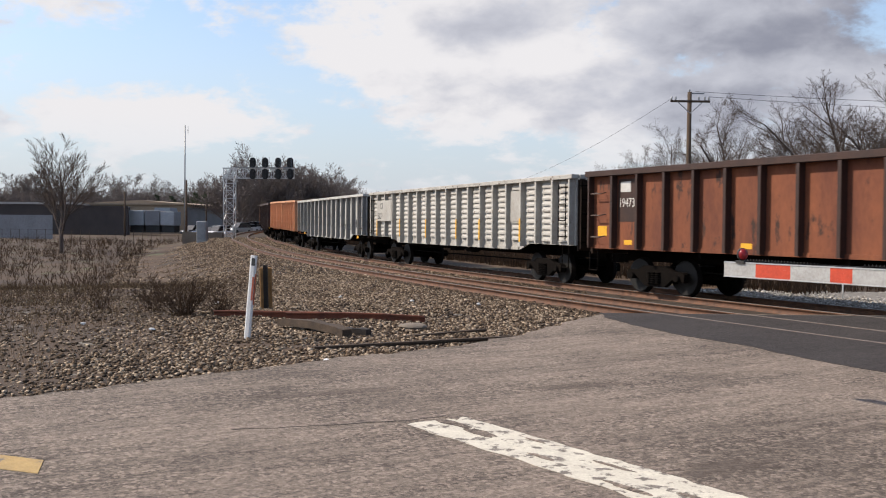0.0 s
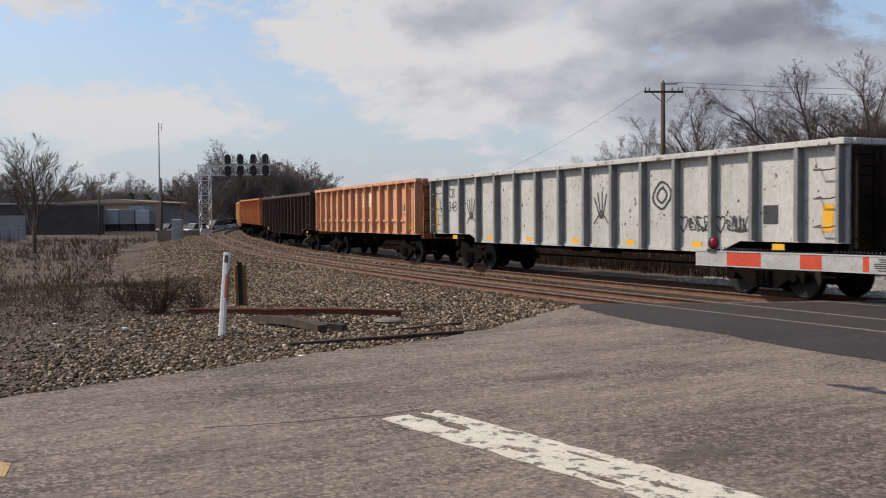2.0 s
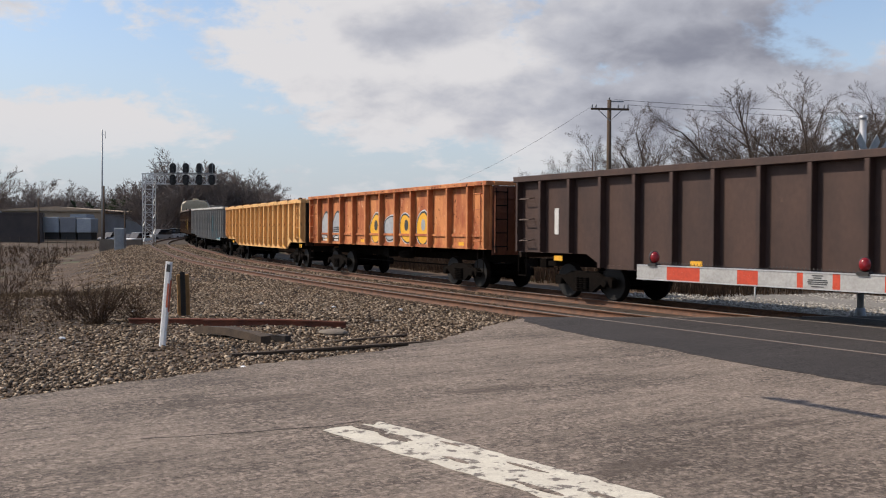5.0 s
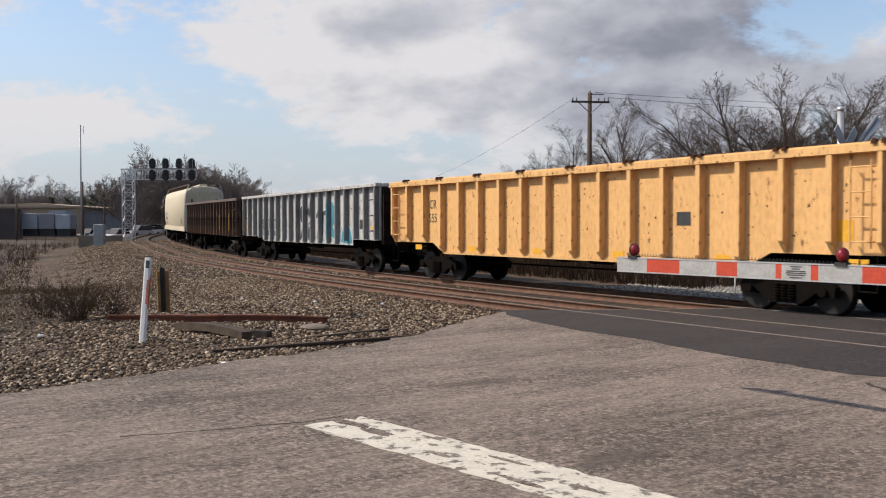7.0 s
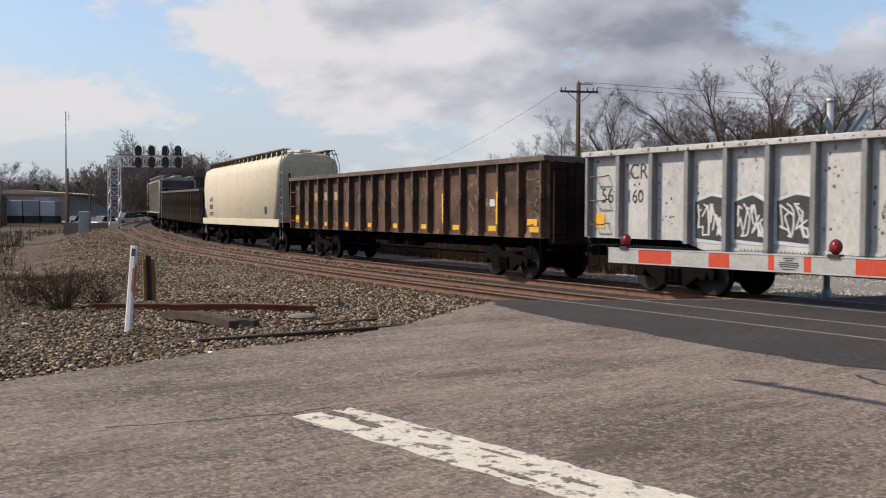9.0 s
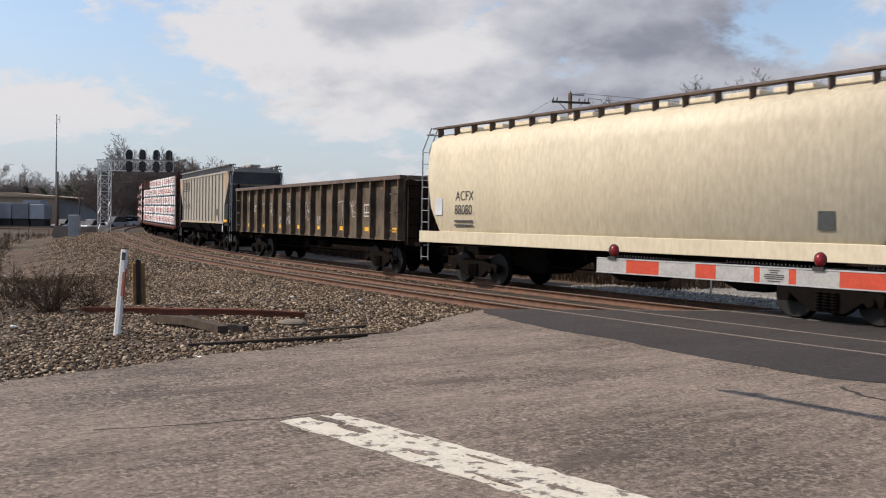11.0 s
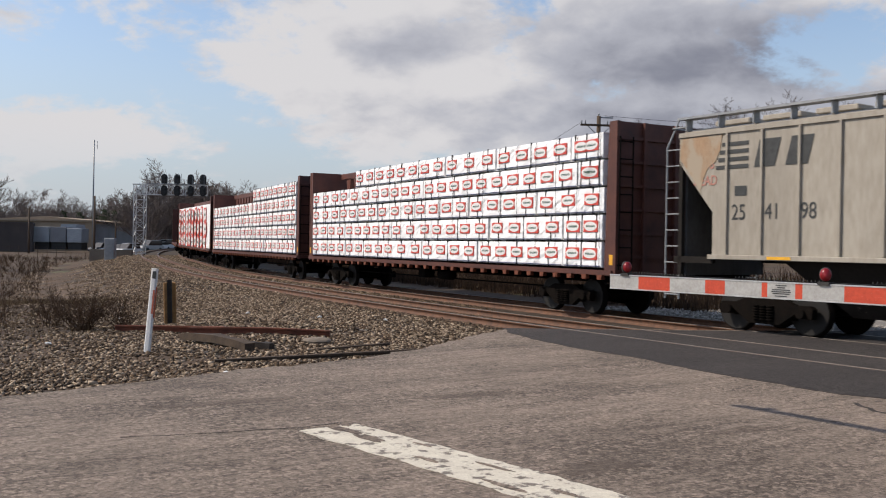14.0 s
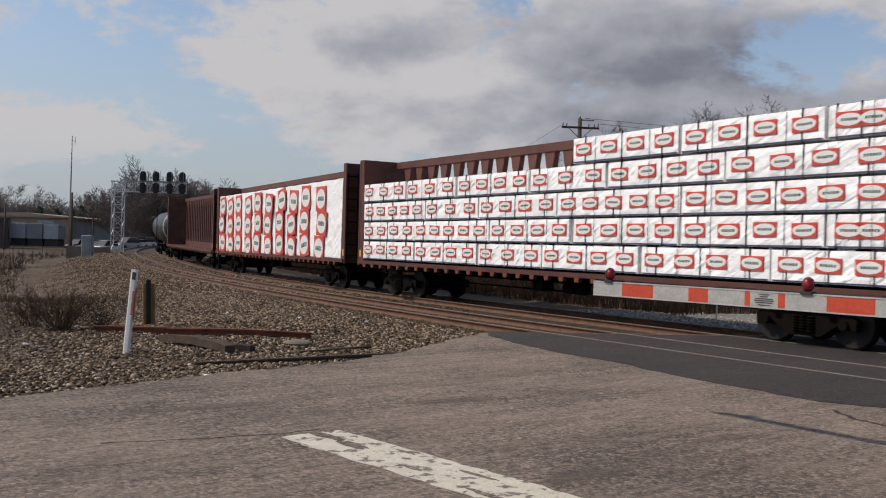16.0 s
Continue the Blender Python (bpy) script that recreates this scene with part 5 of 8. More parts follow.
    # grey-beige hopper
    add(hopper("grey-beige covered hopper car with ribbed sides and rust streaks", 211.1 - 196.18, PAINT["greige"], False), 196.18, 211.1)
    add(centerbeam("maroon centerbeam flat car stacked with white-wrapped lumber, one end lower", 233.46 - 212.66, 1, 0.23), 212.66, 233.46)
    add(centerbeam("maroon centerbeam flat car with white-wrapped lumber packs in steps", 256.31 - 235.18, 1, 0.57), 235.18, 256.31)
    add(centerbeam("maroon centerbeam flat car under a large printed white tarpaulin", 278.3 - 257.68, 2, 0), 257.68, 278.3)
    add(centerbeam("empty maroon centerbeam flat car", 300.2 - 279.55, 0, 0), 279.55, 300.2)
    add(tank_car(15.5), 301.5, 317.0)


CAR_WHITE_B, CAR_WHITE_C, CAR_OLIVE = [], [], []


def hopper(label, length, paint, curved):
    car = thing("hopper_car", label, "hopper car", "freight cars of the train")
    h = length / 2
    running_gear(car, length, 2.45, 1.05)
    low = 1.35 if curved else 1.58
    body = bmesh.new()
    # cross section, lofted along the car
    if curved:
        sect = [(-1.42, low), (-1.46, 1.62), (-1.50, 2.2), (-1.50, 3.1), (-1.46, 3.8), (-1.36, 4.22), (-0.95, 4.48), (0, 4.58)]
    else:
        sect = [(-1.42, low), (-1.42, 2.52), (-1.42, 3.62), (-1.42, 4.22), (-1.40, 4.28), (-1.0, 4.40), (-0.5, 4.48), (0, 4.52)]
    full = sect + [(-y, z) for y, z in reversed(sect[:-1])]
    if curved:
        stations = [(-h + 0.45, 0.90), (-h + 0.55, 1.0), (h - 0.55, 1.0), (h - 0.45, 0.90)]
    else:
        stations = [(-h + 0.42, 1.0), (h - 0.42, 1.0)]
    rings = []
    for x, k in stations:
        ring = []
        for y, z in full:
            # the ends lean in towards the trucks
            lean = 0.0
            if abs(x) > h - 0.6:
                lean = max(0.0, 2.55 - z) * 0.62 if curved else min(max(0.0, 3.62 - z) * 0.86, 0.95)
            ring.append(body.verts.new((x - math.copysign(lean, x), y * k, low + (z - low) * (0.97 if k < 1 else 1.0))))
        rings.append(ring)
    n = len(full)
    for r0, r1 in zip(rings, rings[1:]):
        for i in range(n):
            f = body.faces.new((r0[i], r0[(i + 1) % n], r1[(i + 1) % n], r1[i]))
            f.smooth = curved
    body.faces.new(rings[0])
    body.faces.new(rings[-1][::-1])
    part("body", body, paint, car)
    # discharge bays under the body
    bays = 3
    span = (length - 4.9 - 1.2) / bays
    for k in range(bays):
        xc = (k - 1) * (span + 0.1)
        bm = bmesh.new()
        a, b = span / 2 - 0.05, 0.35
        v0 = [bm.verts.new(p) for p in ((xc - a, -1.36, low - 0.002), (xc + a, -1.36, low - 0.002), (xc + a, 1.36, low - 0.002), (xc - a, 1.36, low - 0.002))]
        v1 = [bm.verts.new(p) for p in ((xc - b, -0.45, 0.42), (xc + b, -0.45, 0.42), (xc + b, 0.45, 0.42), (xc - b, 0.45, 0.42))]
        for i in range(4):
            bm.faces.new((v0[i], v0[(i + 1) % 4], v1[(i + 1) % 4], v1[i]))
        bm.faces.new(v1[::-1])
        bm.faces.new(v0)
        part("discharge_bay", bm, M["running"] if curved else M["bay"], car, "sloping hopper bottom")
    # side sill
    bm = bmesh.new()
    for sgn in (-1, 1):
        a, b = sorted((sgn * 1.425, sgn * 1.50))
        box(bm, -h + (0.1 if curved else 1.3), h - (0.1 if curved else 1.3), a, b, low - (0.19 if curved else 0.07), low + (0.16 if curved else 0.03))
    bmesh.ops.bevel(bm, geom=bm.edges[:], offset=0.01, segments=1, affect="EDGES")
    part("side_sill", bm, paint, car)
    for sgn in (-1, 1):
        bm = bmesh.new()
        box(bm, sgn * h - 0.25, sgn * h + 0.1, -1.45, 1.45, 1.02, 1.14)
        for y in (-0.9, 0.9):
            tube(bm, (sgn * (h - 0.1), y, 1.14), (sgn * (h - 0.42), y, 3.6), 0.05, seg=6)
        part("end_platform", bm, M["running"], car)
    if not curved:
        # thin posts on the side sheets
        bm = bmesh.new()
        prism(bm, [(-0.035, 0), (-0.025, -0.055), (0.025, -0.055), (0.035, 0)], 2, low + 0.05, 4.175)
        me = mesh_of("side_post", bm, paint)
        for x in np.linspace(-h + 1.75, h - 1.75, 14):
            for y, r in ((-1.421, 0), (1.421, 180)):
                put("side_post", me, car, pose(x, y, 0, 0, 0, r))
        for sgn in (-1, 1):
            bm = bmesh.new()
            box(bm, -h + 0.42, h - 0.42, sgn * 1.43 - 0.03, sgn * 1.43 + 0.03, 4.18, 4.28)
            part("eave_rail", bm, paint, car)
    # roof walk, hatches and rails
    zr = 4.60 if curved else 4.54
    bm = bmesh.new()
    box(bm, -0.48, 0.48, -0.28, 0.28, 0.0, 0.12)
    bmesh.ops.bevel(bm, geom=bm.edges[:], offset=0.02, segments=1, affect="EDGES")
    hatch = mesh_of("roof_hatch", bm, paint)
    for k in range(int(length / 1.3)):
        put("roof_hatch", hatch, car, pose(-h + 0.9 + k * 1.3, 0, zr))
    bm = bmesh.new()
    for sgn in (-1, 1):
        y = sgn * (1.02 if curved else 1.22)
        box(bm, -h + 0.3, h - 0.3, y - 0.16, y + 0.16, zr + 0.06, zr + 0.09)
        for k in range(int(length / 0.9)):
            x = -h + 0.5 + k * 0.9
            box(bm, x - 0.015, x + 0.015, y - 0.10, y + 0.10, zr - 0.20, zr + 0.058)
        box(bm, -h + 0.3, h - 0.3, y - 0.17, y - 0.15, zr + 0.05, zr + 0.10)
    part("roof_walk", bm, M["chord"] if curved else M["steel"], car, "grated roof walkway")
    for sgn in (1, -1):
        for y in (-1.34, 1.34):
            x = sgn * (h - 0.18)
            bm = bmesh.new()
            for e in (-0.2, 0.2):
                tube(bm, (x + e, y, 0.6), (x + e, y, 4.0), 0.022, seg=6)
                tube(bm, (x + e, y, 4.0), (x + e - sgn * 0.15, y * 0.84, zr + 0.12), 0.022, seg=6)
            for z in np.arange(0.7, 4.1, 0.36):
                tube(bm, (x - 0.2, y, z), (x + 0.2, y, z), 0.016, seg=6)
            part("ladder", bm, M["steel"], car, "tall end ladder")
    for sgn in (1, -1):
        bm = bmesh.new()
        x = sgn * (h - 0.05)
        for y in (-1.25, 1.25):
            tube(bm, (x - sgn * 0.4, y, zr - 0.1), (x, y, zr - 0.1), 0.02, seg=6)
        tube(bm, (x, -1.25, zr - 0.1), (x, 1.25, zr - 0.1), 0.02, seg=6)
        part("hand_rail", bm, M["steel"], car)
    y = -1.505 if curved else -1.425
    if curved:
        words("car_mark", "ACFX", 0.40, M["mark_dark"], car, -h + 2.1, 2.42, y - 0.002, "dark stencilled letters", 0.9)
        words("car_number", "88080", 0.40, M["mark_dark"], car, -h + 2.05, 2.02, y - 0.002, "dark stencilled number", 0.9)
        for k in range(2):
            plate("data_line", -h + 2.05, -h + 3.0, 1.80 - k * 0.12, 1.85 - k * 0.12, y, M["mark_dark"], car, "line of small dark stencil")
        plate("data_box", h - 2.4, h - 2.05, 1.75, 2.1, y, M["mark_dark"], car, "small dark data stencil")
        plate("data_box", -h + 1.0, -h + 1.4, 2.0, 2.5, y, M["mark_silver"], car, "faded stencil")
    else:
        x = -h + 1.3
        for k in range(4):
            plate("company_mark", x + 0.15 + k * 0.05, x + 0.98, 3.42 + k * 0.16, 3.50 + k * 0.16, y - 0.003, M["mark_dark"], car, "dark faded logo bar")
        for k in range(2):
            blob_plate("company_mark", [(x + 1.12 + k * 0.75, 3.42), (x + 1.62 + k * 0.75, 3.42), (x + 1.76 + k * 0.75, 3.98), (x + 1.26 + k * 0.75, 3.98)], M["mark_dark"], car, y - 0.003, "dark faded logo block")
        posts = np.linspace(-h + 1.75, h - 1.75, 14)
        for k, digits in enumerate(("25", "41", "98")):
            words("car_number", digits, 0.46, M["mark_dark"], car, posts[k] + 0.12 - 0.05 * k, 2.35, y - 0.004, "dark faded number", 0.8)
        words("graffiti", "CHUB", 0.30, M["mark_pink"], car, -h + 0.75, 3.45, y - 0.004, "salmon sprayed word", 0.8)
        words("graffiti", "HEAD", 0.30, M["mark_pink"], car, -h + 0.85, 3.1, y - 0.004, "salmon sprayed word", 0.8)
        plate("company_mark", posts[0] + 0.2, posts[0] + 0.5, 2.85, 3.05, y - 0.003, M["mark_dark"], car, "dark initials block", 0.004)
        plate("data_box", posts[11] + 0.2, posts[11] + 0.52, 1.95, 2.3, y - 0.003, M["mark_dark"], car, "small dark data stencil")
        plate("yellow_patch", h - 1.3, h - 0.55, 1.60, 1.74, y - 0.04, M["yellow_mark"], car, "yellow reflective strip")
        for k in (1, 4, 7, 10):
            plate("yellow_patch", posts[k] + 0.2, posts[k] + 0.75, 1.53, 1.59, y - 0.076, M["yellow_mark"], car, "yellow reflective strip")
        plate("placard_holder", h - 1.75, h - 1.5, 1.08, 1.46, y - 0.02, M["trailer"], car, "pale placard")
        rnd = random.Random(5)
        for sgn in (-1, 1):
            edge = [(0.46, 4.16), (0.46, 3.70), (0.80, 3.30), (1.05, 2.95), (1.12, 3.25), (1.25, 3.48), (1.42, 3.60), (1.55, 3.85), (1.62, 4.16)]
            blob_plate("rust_bloom", [(sgn * (h - a + rnd.uniform(-0.02, 0.02)), z) for a, z in (edge if sgn < 0 else edge[::-1])], PAINT["stain"], car, y - 0.002, "orange rust bloom")
            for yy in (-1.37, 1.37):
                bm = bmesh.new()
                box(bm, sgn * (h - 0.46) - 0.05, sgn * (h - 0.46) + 0.05, yy - 0.05, yy + 0.05, 1.14, 3.66)
                box(bm, *sorted((sgn * (h - 0.3), sgn * (h - 1.38))), yy - 0.05, yy + 0.05, 1.42, 1.56)
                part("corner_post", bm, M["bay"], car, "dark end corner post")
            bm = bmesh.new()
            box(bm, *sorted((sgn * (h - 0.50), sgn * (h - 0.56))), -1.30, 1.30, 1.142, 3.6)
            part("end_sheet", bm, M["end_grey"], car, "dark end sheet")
            # thin cover added over the body's end, its paint dark to stand for shade
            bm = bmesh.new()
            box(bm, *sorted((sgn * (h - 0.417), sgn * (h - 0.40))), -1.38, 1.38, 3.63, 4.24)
            part("upper_end_sheet", bm, M["end_grey"], car, "dirty upper end sheet darkened for shade")
    return car


PACK_H = 0.670


def pack_meshes(length):
    """A pack of lumber in printed plastic wrap, and its parts."""
    rnd = random.Random(int(length * 100))
    bm = bmesh.new()
    n, rows = 34, 7
    folds = [(rnd.uniform(0, length), rnd.uniform(-1.2, 1.2), rnd.uniform(0.02, 0.05)) for _ in range(int(length * 3))]
    # slack, rippled front sheet over a solid pack
    grid = [[None] * (rows + 1) for _ in range(n + 1)]
    for i in range(n + 1):
        for j in range(rows + 1):
            edge = i in (0, n) or j in (0, rows)
            u, v = length * i / n, (PACK_H - 0.045) * j / rows
            out = 0.012 + sum(0.022 * math.exp(-((u - c - s * v) / w) ** 2) for c, s, w in folds) + rnd.uniform(-0.004, 0.004)
            grid[i][j] = bm.verts.new((u - length / 2, -0.612 - (0 if edge else min(out, 0.045) * 0.75), 0.02 + v + (0 if edge else rnd.uniform(-0.012, 0.012))))
    for i in range(n):
        for j in range(rows):
            bm.faces.new((grid[i][j], grid[i + 1][j], grid[i + 1][j + 1], grid[i][j + 1]))
    box(bm, -length / 2 + 0.004, length / 2 - 0.004, -0.597, 0.60, 0.02, PACK_H - 0.025)
    body = mesh_of("lumber_pack", bm, M["wrap"])
    bm = bmesh.new()
    box(bm, -length / 2 + 0.03, length / 2 - 0.03, -0.642, -0.60, 0.035, 0.060)
    stripe = mesh_of("blue_stripe", bm, M["wrap_blue"])
    bm = bmesh.new()
    box(bm, -0.007, 0.007, -0.645, -0.59, 0.0, PACK_H)
    band = mesh_of("strap", bm, M["black"])
    return body, stripe, band


def print_mesh(w, h):
    """A red printed block with a white oval and a dark band, laid on the wrap."""
    bm = bmesh.new()
    box(bm, -w / 2, w / 2, -0.008, 0.02, -h / 2, h / 2, 0)
    oval = [(0.46 * w * math.cos(a), 0.40 * h * math.sin(a)) for a in np.linspace(0, 2 * math.pi, 20, endpoint=False)]
    prism(bm, oval, 1, -0.012, -0.0081, 1)
    for k in range(6):
        x = -0.29 * w + k * 0.105 * w
        box(bm, x, x + 0.072 * w, -0.0145, -0.0121, -0.09 * h, 0.09 * h, 2)
    return mesh_of("printed_mark", bm, M["wrap_red"], M["wrap_oval"], M["wrap_green"])


PRINT = print_mesh(0.56, 0.29)
PRINT_BIG = print_mesh(1.15, 1.0)
PACKS = {}


def centerbeam(label, length, load, step):
    car = thing("centerbeam_car", label, "flat car", "freight cars of the train")
    h = length / 2
    running_gear(car, length, 2.45, 1.02)
    deck = bmesh.new()
    box(deck, -h, h, -1.38, 1.38, 1.03, 1.16)
    part("deck", deck, M["maroon"], car)
    sill = bmesh.new()
    for sgn in (-1, 1):
        a, b = sorted((sgn * 1.385, sgn * 1.47))
        box(sill, -h, h, a, b, 1.05, 1.17)
    part("side_sill", sill, M["maroon"], car)
    bm = bmesh.new()
    prism(bm, [(-0.10, 1.05), (0.10, 1.05), (0.07, 0.93), (-0.07, 0.93)], 1, -1.46, -1.36)
    tube(bm, (0, -1.47, 0.97), (0, -1.30, 0.97), 0.04, seg=8)
    winch = mesh_of("tie_down_winch", bm, M["rust"])
    for x in np.arange(-h + 0.5, h - 0.3, 0.62):
        for r in (0, 180):
            put("tie_down_winch", winch, car, pose(x, 0, 0, 0, 0, r))
    top = 4.80
    for sgn in (1, -1):
        bm = bmesh.new()
        prism(bm, [(sgn * h, 1.165), (sgn * (h - 0.34), 1.165), (sgn * (h - 0.22), top), (sgn * h, top)], 1, -1.40, 1.40)
        part("bulkhead", bm, M["maroon"], car, "tall maroon end bulkhead")
        bm = bmesh.new()
        for y in (-1.36, -0.5, 0.5, 1.36):
            a, b = sorted((sgn * (h + 0.002), sgn * (h + 0.09)))
            box(bm, a, b, y - 0.05, y + 0.05, 1.0, top)
        for z in np.linspace(1.5, 4.4, 6):
            a, b = sorted((sgn * (h + 0.003), sgn * (h + 0.06)))
            box(bm, a, b, -1.3, 1.3, z - 0.04, z + 0.04)
        part("bulkhead_ribs", bm, M["maroon"], car)
        ladder(car, sgn * (h + 0.14), -1.15, 1.3, 4.3, M["running"], 8, 0.4, False)
        plate("yellow_patch", sgn * h - (0.14 if sgn > 0 else -0.02), sgn * h - (0.02 if sgn > 0 else -0.14), 1.3, 1.55, -1.403, M["yellow_mark"], car, "yellow edge strip")
    bm = bmesh.new()
    box(bm, -h + 0.36, h - 0.36, -0.13, 0.13, top - 0.26, top - 0.02)
    box(bm, -h + 0.36, h - 0.36, -0.10, 0.10, 1.165, 1.5)
    part("centre_beam", bm, M["maroon"], car)
    bm = bmesh.new()
    prism(bm, [(-0.20, 1.502), (0.20, 1.502), (0.12, 1.9), (0.12, 4.0), (0.24, top - 0.262), (-0.24, top - 0.262), (-0.12, 4.0), (-0.12, 1.9)], 1, -0.09, 0.09)
    post = mesh_of("centre_post", bm, M["maroon"])
    for x in np.linspace(-h + 1.1, h - 1.1, int(length / 0.85)):
        put("centre_post", post, car, Matrix.Translation((x, 0, 0)))
    rnd = random.Random(int(length * 10))
    x0, x1 = -h + 0.40, h - 0.36
    if load == 1:
        for layer in range(5):
            z = 1.21 + layer * (PACK_H + 0.005)
            start = x0 + (step * (x1 - x0) if layer == 4 else 0.0)
            lengths = []
            x = start
            while x1 - x > 1.0:
                ln = min(rnd.choice((3.05, 3.66, 3.66, 4.27)), x1 - x)
                if x1 - x - ln < 1.0:
                    ln = x1 - x
                ln = round(ln - 0.012, 2)
                lengths.append((x + ln / 2, ln))
                x += ln + 0.03
            for xc, ln in lengths:
                key = round(ln, 1)
                if key not in PACKS:
                    PACKS[key] = pack_meshes(key - 0.02)
                body, stripe, band = PACKS[key]
                for y, r in ((-0.83, 0), (0.83, 180)):
                    pk = put("lumber_pack", body, car, pose(xc, y + rnd.uniform(-0.03, 0.02), z, 0, 0, r), "lumber pack in printed white plastic wrap")
                    put("blue_stripe", stripe, pk)
                    for e in (-0.36, 0.0, 0.36):
                        put("strap", band, pk, Matrix.Translation((ln * e, 0, 0)))
                    if r == 0:
                        n = max(2, int(ln / 0.80))
                        for k in range(n):
                            px = -ln / 2 + 0.45 + (ln - 0.9) * k / max(1, n - 1)
                            put("printed_mark", PRINT, pk, pose(px, -0.640, 0.36 + rnd.uniform(-0.015, 0.015), 0, rnd.uniform(-2, 2), 0), "red block with a white oval")
        for x in np.arange(x0 + 0.4, x1, 0.93):
            bm = bmesh.new()
            zt = 1.21 + (5 if x > x0 + step * (x1 - x0) else 4) * (PACK_H + 0.005) - 0.025
            tube(bm, (x, -1.46, 1.16), (x, -1.485, zt - 0.03), 0.006, seg=5)
            tube(bm, (x, -1.485, zt - 0.03), (x, -1.40, zt), 0.006, seg=5)
            tube(bm, (x, -1.40, zt), (x, -0.2, zt), 0.006, seg=5)
            part("tie_down_cable", bm, M["black"], car)
    elif load == 2:
        bm = bmesh.new()
        n, rows = 46, 12
        grid = [[bm.verts.new((x0 + (x1 - x0) * i / n, -1.34 - 0.05 * math.sin(i * 1.7) * (0.3 + j / rows) - rnd.uniform(0, 0.03), 1.2 + 3.05 * j / rows)) for j in range(rows + 1)] for i in range(n + 1)]
        for i in range(n):
            for j in range(rows):
                f = bm.faces.new((grid[i][j], grid[i + 1][j], grid[i + 1][j + 1], grid[i][j + 1]))
                f.smooth = True
        for y0, y1 in ((-1.28, -0.14), (0.14, 1.4)):
            box(bm, x0 + 0.01, x1 - 0.01, y0, y1, 1.17, 4.26)
        tarp = part("tarpaulin", bm, M["wrap"], car, "creased white printed tarpaulin")
        for k, x in enumerate(np.arange(x0 + 0.9, x1 - 0.5, 1.85)):
            for j in range(3):
                put("printed_mark", PRINT_BIG, tarp, pose(x + rnd.uniform(-0.25, 0.25), -1.43, 1.66 + j * 1.0 - 0.12 * (k % 2), 0, rnd.uniform(-9, 6), 0), "large red block with a white oval")
    return car


def tank_car(length):
    car = thing("tank_car", "black tank car with a grey band", "tank car", "freight cars of the train")
    h = length / 2
    running_gear(car, length, 2.45, 1.0)
    bm = bmesh.new()
    r, zc = 1.42, 2.55
    lathe(bm, [(-h + 0.5, 0.0), (-h + 0.55, 0.5), (-h + 0.75, 1.1), (-h + 1.0, r), (h - 1.0, r), (h - 0.75, 1.1), (h - 0.55, 0.5), (h - 0.5, 0.0)], 32, "x", (0, 0, zc))
    part("tank", bm, PAINT["tank"], car)
    bm = bmesh.new()
    lathe(bm, [(h - 2.2, r + 0.003), (h - 2.2, r + 0.012), (h - 1.1, r + 0.012), (h - 1.1, r + 0.003)], 32, "x", (0, 0, zc))
    part("band", bm, M["steel"], car, "pale grey band")
    bm = bmesh.new()
    lathe(bm, [(3.9, 0.0), (3.9, 0.42), (4.3, 0.42), (4.35, 0.0)], 18, "z")
    part("dome", bm, PAINT["tank"], car)
    ladder(car, 0.0, -1.5, 1.2, 3.9, M["running"], 8)
    return car


build_train()


def motions():
    times = [k * 0.25 for k in range(65)]
    for car, centre, half in CARS:
        rows = []
        for t in times:
            s = centre - SPEED * t
            a, _ = on_line(s - half)
            b, _ = on_line(s + half)
            mid = (a + b) / 2
            za, zb = float(grade(s - half)), float(grade(s + half))
            rows.append((t, pose(mid.x, mid.y, (za + zb) / 2, 0, math.degrees(math.atan2(zb - za, 2 * half)), math.degrees(math.atan2(a.y - b.y, a.x - b.x)))))
        walk(car, rows)
    turn = [(k / FPS, math.degrees(SPEED * k / FPS / 0.458)) for k in range(int(16 * FPS) + 1)]
    for axle, x in AXLES:
        walk(axle, [(t, pose(x, 0, 0.458, 0, (a + 180) % 360 - 180, 0)) for t, a in turn])


# ---- paint left on the cars ----
def letterforms(rnd, x0, x1, z0, z1, n):
    """Angular strokes that read as sprayed letters without spelling anything."""
    out = []
    w = (x1 - x0) / n
    for k in range(n):
        a, b = x0 + k * w, x0 + (k + 1) * w
        pts = [(rnd.uniform(a, b), rnd.uniform(z0, z1)) for _ in range(3)]
        run = []
        for i in range(14):
            t = i / 13
            cx = a + (b - a) * (0.5 + 0.5 * math.sin(t * rnd.uniform(5, 8) + k))
            cz = z0 + (z1 - z0) * (0.5 + 0.5 * math.cos(t * rnd.uniform(6, 9) + 2 * k))
            run.append((cx, cz))
        out += [run, [pts[0], pts[1], pts[2]]]
    return out


def curl(rnd, x, z, r, turns=1.3):
    return [(x + r * math.cos(a) * (1 + 0.25 * math.sin(2 * a + 1)), z + 1.2 * r * math.sin(a)) for a in np.linspace(0.4, 0.4 + turns * 2 * math.pi, 18)]


